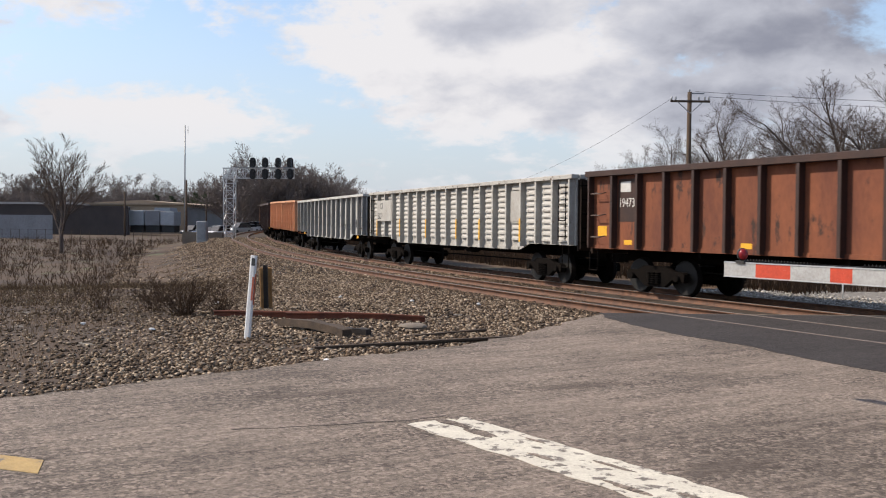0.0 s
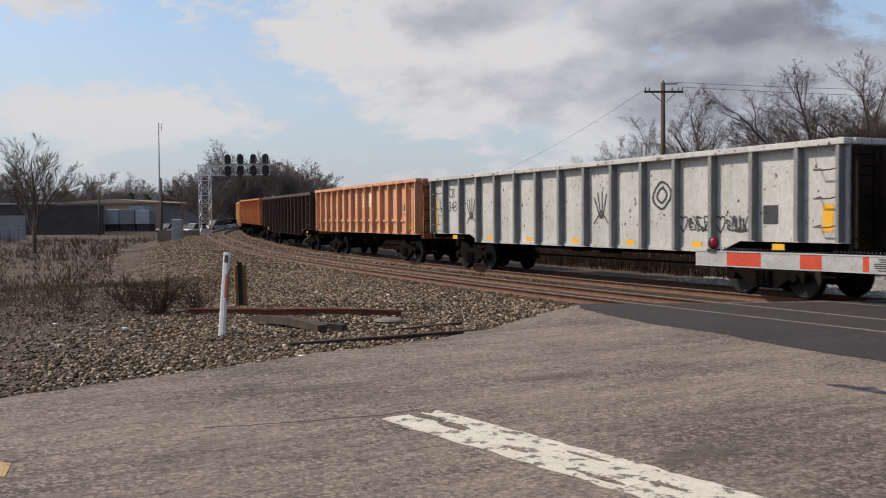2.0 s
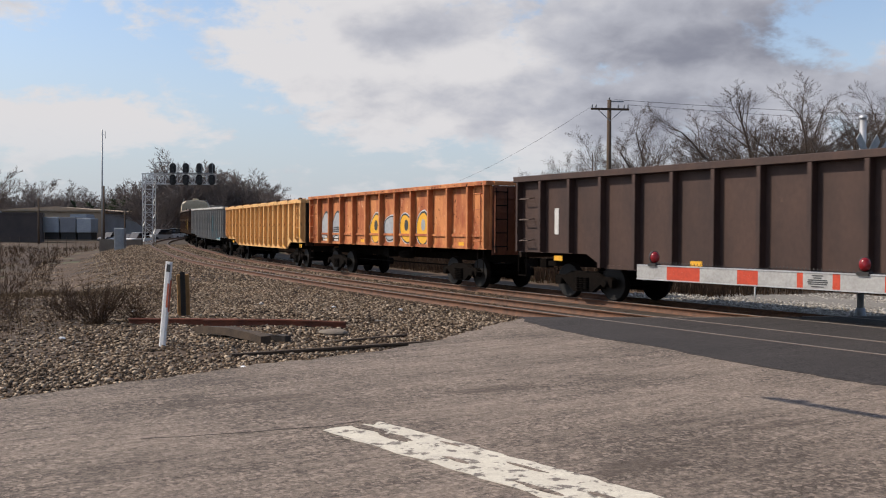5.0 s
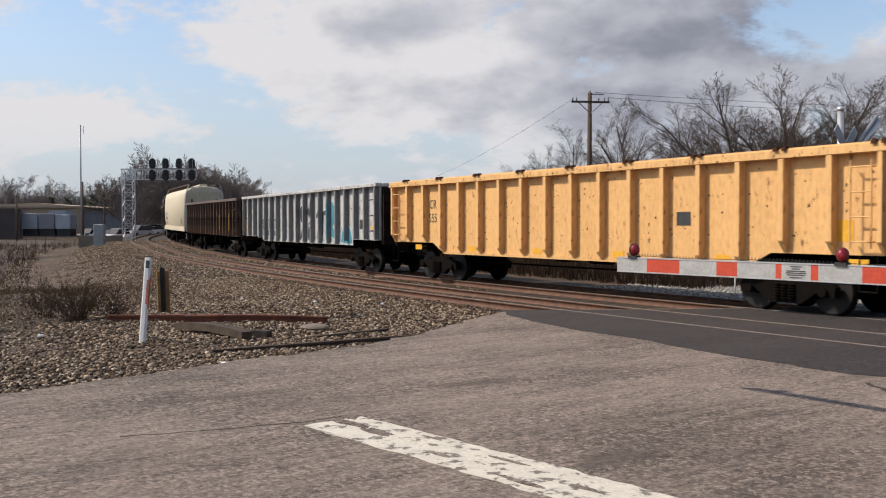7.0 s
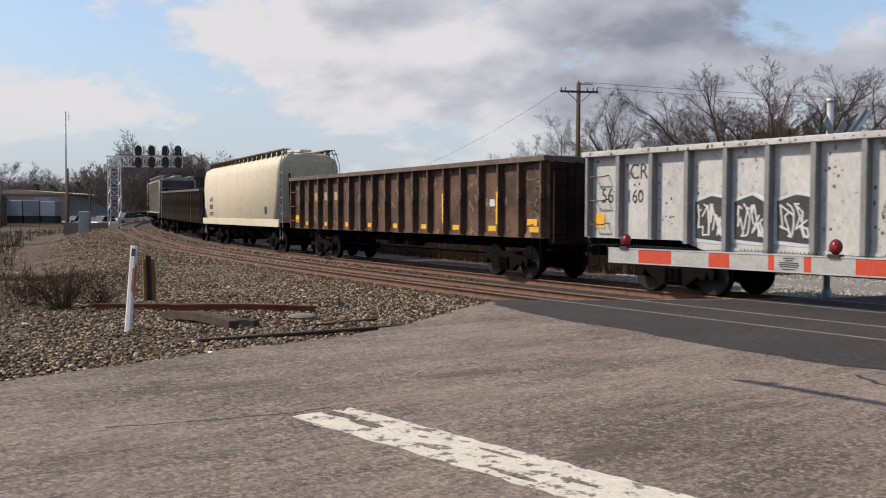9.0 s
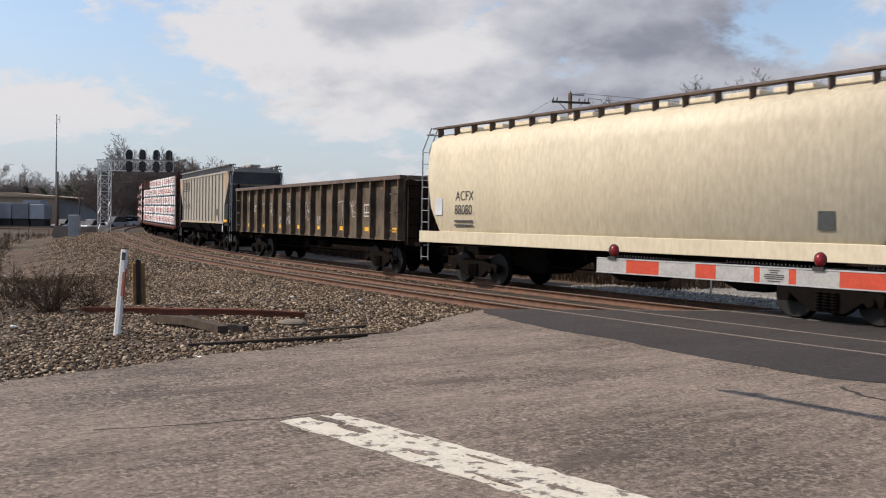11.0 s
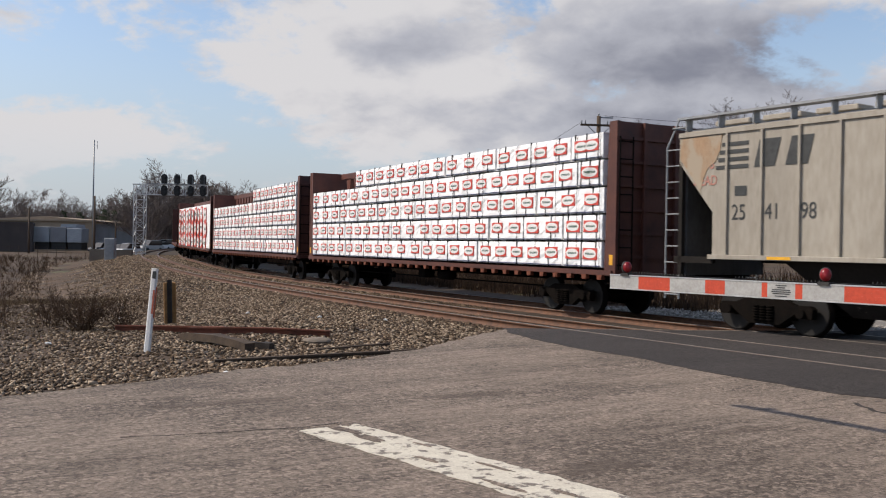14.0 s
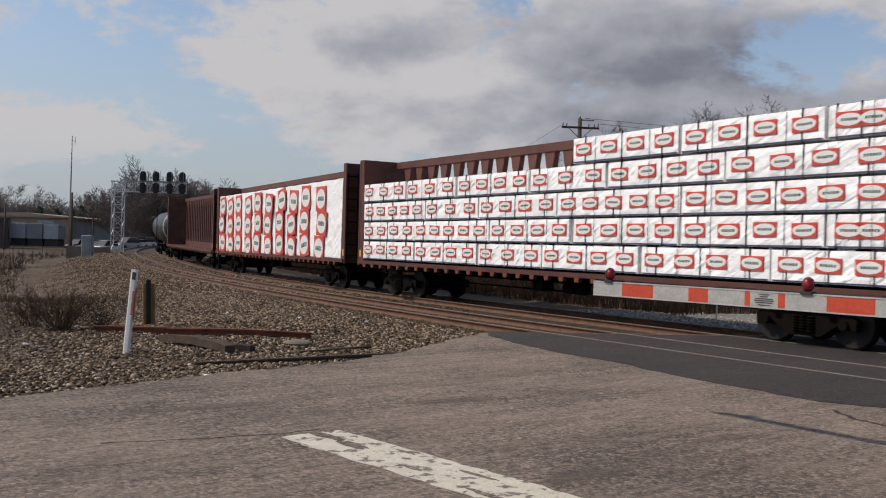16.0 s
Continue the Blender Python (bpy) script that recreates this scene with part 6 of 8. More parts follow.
def build_graffiti():
    rnd = random.Random(21)
    y = -SKIN - 0.004
    car, xs = CAR_WHITE_B
    for k in (2, 8):
        cx = (xs[k] + xs[k + 1]) / 2
        st = [[(cx + 0.05 * math.cos(i), 1.75), (cx + 0.42 * math.cos(1.0 + i * 0.5), 2.05 + 0.42 * math.sin(1.0 + i * 0.5))] for i in range(4)]
        scrawl("graffiti", st + [[(cx - 0.35, 1.6), (cx, 1.95), (cx + 0.3, 1.6)]], 0.045, M["mark_dark"], car, y, "dark spiky spray tag")
    cx = (xs[10] + xs[11]) / 2
    scrawl("round_mark", [curl(rnd, cx, 2.3, 0.28, 1.0), curl(rnd, cx, 2.3, 0.15, 1.0)], 0.06, M["mark_dark"], car, y, "round dark stencil")
    for k, n in ((11, 4), (12, 5)):
        heart = [(xs[k] + 0.16 + 0.13 * math.sin(a) ** 3 * 1.2, 1.62 + 0.014 * (13 * math.cos(a) - 5 * math.cos(2 * a) - 2 * math.cos(3 * a))) for a in np.linspace(0, 2 * math.pi, 16)]
        scrawl("graffiti", [heart] + letterforms(rnd, xs[k] + 0.36, xs[k + 1] - 0.12, 1.42, 1.78, n - 1), 0.035, M["mark_dark"], car, y, "dark scrawled tag")
    car, xs = CAR_WHITE_C

    def along(u):
        return float(np.interp(u, range(len(xs)), xs))

    def sprayed(shapes, m, edge_m, name_label):
        """Rounded letter bodies with a pale edge, over sheets and posts alike."""
        for pts in shapes:
            cx, cz = sum(p[0] for p in pts) / len(pts), sum(p[1] for p in pts) / len(pts)
            solid = [(along(u), z) for u, z in pts]
            rim = [(along(cx + (u - cx) * 1.10) + (0.05 if u > cx else -0.05), cz + (z - cz) * 1.06 + (0.04 if z > cz else -0.04)) for u, z in pts]
            blob_plate("graffiti", rim, M[edge_m], car, y + 0.001 - 0.0007 * (len(pts) % 3), "pale edge of sprayed letters")
            blob_plate("graffiti", solid, M[m], car, y - 0.006, name_label)
            for k in range(int(math.ceil(min(p[0] for p in pts))), int(max(p[0] for p in pts)) + 1):
                zs = []
                for (ua, za), (ub, zb) in zip(pts, pts[1:] + pts[:1]):
                    if (ua - k) * (ub - k) < 0:
                        zs.append(za + (zb - za) * (k - ua) / (ub - ua))
                if len(zs) >= 2:
                    plate("graffiti", xs[k] - 0.051, xs[k] + 0.051, min(zs), max(zs), -W - 0.003, M[m], car, "sprayed paint across a post", 0.003)

    def round_shape(u, z, ru, rz, wob=0.12, n=16, ph=0.0):
        return [(u + ru * math.cos(a) * (1 + wob * math.sin(3 * a + ph)), z + rz * math.sin(a) * (1 + wob * math.cos(2 * a + ph))) for a in np.linspace(0, 2 * math.pi, n, endpoint=False)]

    def bar(u0, z0, u1, z1, wu, wz):
        return [(u0 - wu, z0 - wz), (u1 - wu, z1 - wz), (u1, z1), (u1 + wu, z1 + wz), (u0 + wu, z0 + wz), (u0, z0)]

    # block of small dark letters with white outlines
    for k in (3, 4, 5):
        sprayed([[(k + 0.14, 1.28), (k + 0.86, 1.22), (k + 0.88, 2.02 + 0.1 * (k % 2)), (k + 0.55, 2.18), (k + 0.12, 2.05)]], "mark_dark", "mark_silver", "dark sprayed letter block")
        scrawl("graffiti", letterforms(rnd, along(k + 0.2), along(k + 0.82), 1.35, 2.0, 2), 0.035, M["mark_white"], car, y - 0.013, "white letter outlines")
    # large black letters
    sprayed([round_shape(9.45, 2.25, 0.36, 0.42), bar(9.2, 1.15, 9.75, 2.05, 0.16, 0.10), round_shape(10.55, 1.38, 0.40, 0.36, 0.1, 16, 1.0),
             bar(10.1, 2.45, 10.9, 2.0, 0.10, 0.13), bar(10.2, 1.75, 10.95, 2.25, 0.10, 0.10), bar(10.85, 1.2, 10.9, 2.75, 0.12, 0.05)], "mark_dark", "mark_silver", "large black sprayed letter")
    sprayed([bar(11.25, 2.16, 12.55, 2.30, 0.05, 0.10), bar(11.45, 1.2, 11.75, 2.14, 0.13, 0.02), bar(12.0, 1.3, 12.1, 2.16, 0.13, 0.02)], "mark_dark", "mark_silver", "black sprayed letter with two stems")
    # teal letters
    sprayed([round_shape(13.15, 2.32, 0.42, 0.40, 0.14, 16, 2.0), bar(12.75, 1.15, 13.25, 2.0, 0.28, 0.06), bar(13.2, 1.5, 14.0, 1.22, 0.10, 0.16), bar(13.2, 1.75, 13.75, 2.0, 0.12, 0.10),
             [(14.25, 1.06), (14.3, 1.4), (14.55, 1.68), (14.9, 1.78), (15.2, 1.62), (15.4, 1.3), (15.42, 1.06)]], "mark_teal", "mark_silver", "teal sprayed letter")
    cx = along(15.7)
    scrawl("graffiti", letterforms(rnd, cx - 0.2, cx + 0.2, 1.55, 1.9, 3) + [[(cx - 0.05, 1.5), (cx - 0.05, 1.3)], [(cx + 0.1, 1.5), (cx + 0.02, 1.38), (cx + 0.12, 1.36)]], 0.025, M["mark_dark"], car, y, "small dark spray tag")
    for k in range(3):
        plate("data_box", along(16.2) + k * 0.2, along(16.2) + k * 0.2 + 0.17, 1.62, 1.98, y, M["mark_dark"], car, "dark data panel")
    plate("yellow_patch", along(17.3), along(17.95), 1.62, 1.74, y, M["yellow_mark"], car, "orange-yellow stencil patch")
    car, xs = CAR_OLIVE
    for k in (3, 4, 5, 6, 8, 9, 11, 12):
        x0, x1 = xs[k] + 0.16, xs[k + 1] - 0.12
        cx = (x0 + x1) / 2
        kind = k % 4
        if kind == 0:
            st = letterforms(rnd, x0, x1, 1.75, 2.5, 1)
        elif kind == 1:
            st = letterforms(rnd, cx - 0.25, cx + 0.28, 1.6, 1.95, 2)
        elif kind == 2:
            st = letterforms(rnd, x0, x1, 1.6, 1.95, 3) + letterforms(rnd, x0, x1, 2.15, 2.5, 3)
        else:
            st = [[(x0, 2.45), (cx, 2.52), (x1, 2.42)], [(cx, 2.5), (cx - 0.03, 1.65)], [(cx, 2.0), (x1, 1.95)]]
        scrawl("graffiti", st, 0.017, M["mark_silver"], car, y, "thin white spray scrawl")
    a, b = xs[13] + 0.3, xs[13] + 0.75
    scrawl("data_frame", [[(a, 1.95), (b, 1.95), (b, 2.35), (a, 2.35), (a, 1.95)], [((a + b) / 2, 1.95), ((a + b) / 2, 2.35)], [(a, 2.08), (b, 2.08)]], 0.035, M["mark_white"], car, y, "white data frame")


build_graffiti()


# ---- the crossing gate ----
def build_gate():
    size = 1.118
    tip, way = Vector((1.901, 10.06, 1.331)), Vector((0.60, -0.80, 0.004)).normalized()
    gate = thing("crossing_gate", "red and white striped crossing gate arm, lowered over the road", "crossing gate")
    yaw = math.degrees(math.atan2(way.y, way.x))
    frame_m = pose(*tip, 0, 0, yaw) @ Matrix.Scale(size, 4)
    # bands along the arm from its tip: end, colour
    bands = [(0.37, 0), (0.75, 1), (1.15, 0), (1.36, 1), (1.73, 0), (1.785, 1), (2.045, 2), (2.11, 1), (2.47, 0), (2.86, 1), (3.3, 0), (3.7, 1), (4.1, 0), (4.5, 1), (4.9, 0), (5.3, 1), (6.4, 0)]
    a = 0.0
    hgt = 0.061
    for b, kind in bands:
        bm = bmesh.new()
        box(bm, a, b, -0.017, 0.017, -hgt, hgt)
        for z in (-0.040, -0.013, 0.013, 0.040):
            box(bm, a, b, -0.0182, -0.0171, z - 0.003, z + 0.003)
        name = ("white_band", "red_band", "notice")[kind]
        part(name, bm, (M["arm_white"], M["arm_red"], M["arm_white"])[kind], gate, ("white reflective band", "red reflective band", "white notice plate")[kind], frame_m)
        if kind == 2:
            for k, (z, w) in enumerate(((0.042, 0.10), (0.024, 0.07), (0.006, 0.17), (-0.010, 0.18), (-0.026, 0.16), (-0.046, 0.11))):
                bm = bmesh.new()
                c = (a + b) / 2
                box(bm, c - w / 2, c + w / 2, -0.0205, -0.0184, z - 0.0038, z + 0.0038)
                part("print_bar", bm, M["mark_dark"], gate, "", frame_m)
        a = b
    bm = bmesh.new()
    for z in (-hgt - 0.006, hgt + 0.006):
        box(bm, 0.0, 6.4, -0.022, 0.022, z - 0.005, z + 0.005)
    part("edge_trim", bm, M["alu"], gate, "", frame_m)
    # coiled lamp cable along the top
    bm = bmesh.new()
    prev = None
    for k in range(900):
        x = 0.22 + k * 0.0068
        slack = 0.012 * math.sin(x * 5.0)
        p = (x, 0.012 * math.cos(k * 1.25), hgt + 0.028 + slack * 0.4 + 0.011 * math.sin(k * 1.25))
        if prev and (k // 60) % 3 != 2:
            tube(bm, prev, p, 0.003, seg=3, caps=False)
        elif prev:
            p = (p[0], 0.0, hgt + 0.02)
            tube(bm, prev, p, 0.003, seg=3, caps=False)
        prev = p
    part("lamp_cable", bm, M["black"], gate, "coiled black lamp cable", frame_m)
    for x, turn in ((0.20, -25), (2.30, -60), (4.4, -25)):
        lamp = put("gate_lamp", None, gate, frame_m @ Matrix.Translation((x, 0, hgt)) @ Matrix.Scale(0.88, 4), "round red gate lamp")
        lamp.empty_display_size = 0.05
        bm = bmesh.new()
        box(bm, -0.055, 0.055, -0.04, 0.04, 0.0, 0.03)
        tube(bm, (-0.04, 0, -0.12), (-0.04, 0, 0.03), 0.009, seg=6)
        tube(bm, (0.04, 0, -0.03), (0.04, 0, 0.03), 0.009, seg=6)
        part("lamp_base", bm, M["black"], lamp)
        bm = bmesh.new()
        lathe(bm, [(-0.062, 0.0), (-0.058, 0.024), (-0.044, 0.042), (-0.025, 0.050), (0.025, 0.050), (0.044, 0.042), (0.058, 0.024), (0.062, 0.0)], 18, "x", (0, 0, 0.078))
        for v in bm.verts:
            v.co.z *= 1.22
        part("lens", bm, M["lens_red"], lamp, "", pose(0, 0, 0, 0, 0, turn))
        bm = bmesh.new()
        lathe(bm, [(-0.016, 0.048), (-0.016, 0.056), (0.016, 0.056), (0.016, 0.048)], 18, "x", (0, 0, 0.078))
        for v in bm.verts:
            v.co.z *= 1.22
        part("lens_ring", bm, M["black"], lamp, "", pose(0, 0, 0, 0, 0, turn))
    # mast and mechanism beside the road
    base = tip + way * 6.7 * size
    mast = thing("gate_mast", "silver gate mast with its mechanism box beside the road", "gate mast", m=pose(base.x, base.y, 0, 0, 0, yaw))
    bm = bmesh.new()
    tube(bm, (0.3, 0, -0.02), (0.3, 0, 4.2), 0.065, seg=14)
    lathe(bm, [(-0.02, 0.0), (-0.02, 0.24), (0.05, 0.22), (0.18, 0.10), (0.30, 0.085), (0.30, 0.0)], 16, "z", (0.3, 0, 0))
    part("pole", bm, M["alu"], mast)
    bm = bmesh.new()
    box(bm, 0.02, 0.58, -0.34, -0.072, 0.95, 1.65)
    bmesh.ops.bevel(bm, geom=bm.edges[:], offset=0.02, segments=2, affect="EDGES")
    part("mechanism_box", bm, M["steel"], mast)
    bm = bmesh.new()
    box(bm, -0.32, 0.35, -0.40, -0.345, 1.30, 1.46)
    box(bm, 0.35, 1.2, -0.40, -0.345, 1.24, 1.52)
    part("counterweight_arm", bm, M["steel"], mast)


def build_far_mast():
    """The crossing signal on the other side of the tracks."""
    p = Vector((9.05, 21.2, -0.27))
    mast = thing("crossing_signal", "silver crossing signal mast with a crossbuck beyond the tracks", "crossing signal", m=pose(*p, 0, 0, 40))
    bm = bmesh.new()
    tube(bm, (0, 0, 0.0), (0, 0, 4.62), 0.072, seg=16)
    tube(bm, (0, 0, 4.62), (0, 0, 4.70), 0.085, seg=16)
    part("pole", bm, M["alu"], mast)
    bm = bmesh.new()
    lathe(bm, [(0.0, 0.0), (0.0, 0.27), (0.06, 0.25), (0.2, 0.12), (0.36, 0.10), (0.36, 0.0)], 18, "z")
    part("base", bm, M["steel"], mast)
    for r in (45, -45):
        bm = bmesh.new()
        box(bm, -0.62, 0.62, -0.012, 0.012, -0.115, 0.115)
        part("crossbuck_board", bm, M["steel"], mast, "dull silver back of a crossbuck board", pose(0.02, -0.10 if r > 0 else -0.13, 3.78, 0, r, 0))
    for x in (-0.42, 0.42):
        bm = bmesh.new()
        lathe(bm, [(-0.02, 0.0), (-0.02, 0.25), (0.01, 0.25), (0.01, 0.0)], 20, "y", (x, -0.2, 2.9))
        lathe(bm, [(-0.28, 0.15), (-0.02, 0.15), (-0.02, 0.0)], 16, "y", (x, -0.2, 2.9))
        part("flasher", bm, M["black"], mast, "black flasher lamp")
    bm = bmesh.new()
    tube(bm, (-0.45, -0.12, 2.9), (0.45, -0.12, 2.9), 0.03, seg=8)
    part("cross_arm", bm, M["alu"], mast)
    # raised tubes of the gate arm's counterweight behind the board
    for dx in (0.0, 0.11):
        bm = bmesh.new()
        tube(bm, (0.08 + dx * 0.77, -0.06 - dx * 0.64, 3.40), (0.62 + dx * 0.77, -0.52 - dx * 0.64, 4.48), 0.05, seg=10)
        part("tilted_tube", bm, M["alu"] if dx else M["steel"], mast, "slanting pale tube")


build_gate()
build_far_mast()


# ---- posts, scrap and brush on the near shoulder ----
def at_ground(x, y):
    z, _, _ = bed_z(np.array([x]), np.array([y]))
    return float(z[0])


def rail_piece(name, a, b, material, label, lift=0.0, sag=0.0):
    """A length of scrap rail lying on the stones."""
    a, b = Vector(a), Vector(b)
    n = 8
    ring = []
    w = (b - a).normalized()
    side = Vector((-w.y, w.x, 0))
    for k in range(n + 1):
        c = a.lerp(b, k / n) + Vector((0, 0, lift + sag * math.sin(math.pi * k / n)))
        ring.append([c + side * o + Vector((0, 0, z + 0.17)) for o, z in RAIL])
    bm = bmesh.new()
    vs = [[bm.verts.new(p) for p in r] for r in ring]
    m = len(RAIL)
    for r0, r1 in zip(vs, vs[1:]):
        for i in range(m):
            bm.faces.new((r0[i], r0[(i + 1) % m], r1[(i + 1) % m], r1[i]))
    bm.faces.new(vs[0])
    bm.faces.new(vs[-1][::-1])
    return tagged(new(name, mesh_of(name, bm, material)), label, "scrap rail")


def build_scrap():
    post = thing("marker_post", "leaning white plastic marker post with a red band", "marker post", m=pose(-4.71, 14.5, at_ground(-4.71, 14.5), 0, 5.2, -14))
    bm = bmesh.new()
    prism(bm, [(-0.055, -0.012), (-0.03, -0.028), (0.03, -0.028), (0.055, -0.012), (0.055, 0.012), (-0.055, 0.012)], 2, -0.1, 1.34)
    part("blade", bm, M["post_white"], post)
    bm = bmesh.new()
    box(bm, 0.0565, 0.060, -0.02, 0.02, 0.55, 1.05)
    box(bm, 0.018, 0.0525, -0.0305, -0.0285, 0.62, 1.0)
    part("red_band", bm, M["post_red"], post, "faded red reflective band")
    bm = bmesh.new()
    box(bm, -0.02, 0.045, -0.0315, -0.0285, 1.18, 1.30)
    part("label_patch", bm, M["mark_dark"], post, "small dark sticker")
    stub = thing("rail_stub", "upright stub of rusty rail bolted to a weathered board", "stub post", m=pose(-5.95, 19.7, at_ground(-5.95, 19.7) - 0.02, 1, -1.5, 10))
    bm = bmesh.new()
    prism(bm, [(-0.07, -0.07), (0.07, -0.07), (0.07, -0.05), (0.012, -0.04), (0.012, 0.05), (0.036, 0.06), (0.036, 0.09), (-0.036, 0.09), (-0.036, 0.06), (-0.012, 0.05), (-0.012, -0.04), (-0.07, -0.05)], 2, -0.1, 0.98)
    part("rail_web", bm, M["dark_wood"], stub, "dark rusty rail", pose(0.03, -0.075, 0, 0, 0, 90) @ Matrix.Diagonal((0.7, 0.6, 1, 1)))
    bm = bmesh.new()
    box(bm, -0.11, 0.15, 0.0, 0.07, 0.0, 0.92)
    bmesh.ops.bevel(bm, geom=bm.edges[:], offset=0.015, segments=1, affect="EDGES")
    part("board", bm, M["stub_wood"], stub, "orange-brown weathered board")
    g = at_ground(-4, 17.8)
    rail_piece("scrap_rail", (-6.5, 18.0, g - 0.055), (-4.3, 17.82, g - 0.03), M["rust"], "red-rusted scrap rail end sunk in the ballast")
    rail_piece("scrap_rail", (-4.95, 17.72, g - 0.045), (-2.2, 17.62, g - 0.055), M["rust"], "long red-rusted scrap rail lying on the ballast", 0.0, 0.03)
    rail_piece("scrap_rail", (-3.35, 13.4, at_ground(-3.3, 13.4) - 0.11), (-0.42, 15.0, at_ground(-0.5, 15.0) - 0.10), M["old_wood"], "dark rail half sunk in the stones")
    rail_piece("scrap_rail", (-2.1, 15.3, at_ground(-2, 15.3) - 0.12), (-0.95, 16.0, at_ground(-0.95, 16) - 0.11), M["old_wood"], "short dark rail end in the stones")

    def plank(a, b, w, h, material, label, sag=0.0):
        a, b = Vector(a), Vector(b)
        bm = bmesh.new()
        d = (b - a)
        n = 6
        u = d.normalized()
        s = Vector((-u.y, u.x, 0)) * w / 2
        rnd = random.Random(int(a.x * 100))
        rings = []
        for k in range(n + 1):
            c = a.lerp(b, k / n) + Vector((0, 0, sag * math.sin(math.pi * k / n) + rnd.uniform(-0.01, 0.01)))
            rings.append([bm.verts.new(c + o) for o in (-s, s, s + Vector((0, 0, h * rnd.uniform(0.85, 1.1))), -s + Vector((0, 0, h)))])
        for r0, r1 in zip(rings, rings[1:]):
            for i in range(4):
                bm.faces.new((r0[i], r0[(i + 1) % 4], r1[(i + 1) % 4], r1[i]))
        bm.faces.new(rings[0])
        bm.faces.new(rings[-1][::-1])
        tagged(new("old_timber", mesh_of("old_timber", bm, material)), label, "timber")
    g = at_ground(-4, 15.8)
    plank((-4.65, 16.35, g + 0.03), (-3.2, 15.1, g + 0.0), 0.20, 0.13, M["old_wood"], "bowed grey-brown timber on the stones", 0.05)
    plank((-3.35, 15.6, g - 0.02), (-2.9, 15.45, g - 0.02), 0.18, 0.12, M["dark_wood"], "short dark timber end in the stones")
    bm = bmesh.new()
    bmesh.ops.create_icosphere(bm, subdivisions=2, radius=0.22)
    for v in bm.verts:
        v.co.z *= 0.3
        v.co.x *= 1.3
        v.co *= 1 + 0.25 * noise.noise(v.co * 5)
    ob = tagged(new("concrete_lump", mesh_of("concrete_lump", bm, M["concrete"])), "broken lump of tan concrete on the ballast", "rubble")
    ob.location = (-2.25, 16.4, at_ground(-2.25, 16.4) + 0.05)
    rnd = random.Random(8)
    for x, y in ((-3.1, 22.5), (-1.4, 21.4), (-6.6, 15.2), (-5.2, 24.0), (-7.4, 20.8), (-8.3, 16.1), (-2.9, 12.3)):
        bm = bmesh.new()
        bmesh.ops.create_icosphere(bm, subdivisions=1, radius=0.06)
        for v in bm.verts:
            v.co *= rnd.uniform(0.6, 1.3)
            v.co.z *= 0.5
        ob = tagged(new("litter", mesh_of("litter", bm, M["post_white"])), "scrap of white litter on the ground", "litter")
        ob.location = (x, y, at_ground(x, y) + 0.04)


def stems(rnd, x, y, z, n, height, spread, r=0.006, fork=3):
    segs = []
    for _ in range(n):
        a, lean = rnd.uniform(0, 2 * math.pi), rnd.uniform(0.05, spread)
        p = Vector((x + rnd.gauss(0, 0.09), y + rnd.gauss(0, 0.09), z - 0.03))
        d = Vector((math.cos(a) * lean, math.sin(a) * lean, 1.0)).normalized()
        ln = height * rnd.uniform(0.5, 1.05)
        k = 4
        for i in range(k):
            q = p + d * ln / k
            segs.append((p, q, r * (1 - 0.7 * i / k), r * (1 - 0.7 * (i + 1) / k)))
            if i >= 1:
                for _ in range(fork):
                    e = (d + Vector((rnd.gauss(0, 0.5), rnd.gauss(0, 0.5), rnd.gauss(0.1, 0.3)))).normalized()
                    q2 = q + e * ln * rnd.uniform(0.1, 0.28)
                    segs.append((q, q2, r * 0.45, r * 0.2))
            p = q
            d = (d + Vector((rnd.gauss(0, 0.13), rnd.gauss(0, 0.13), 0))).normalized()
    return segs


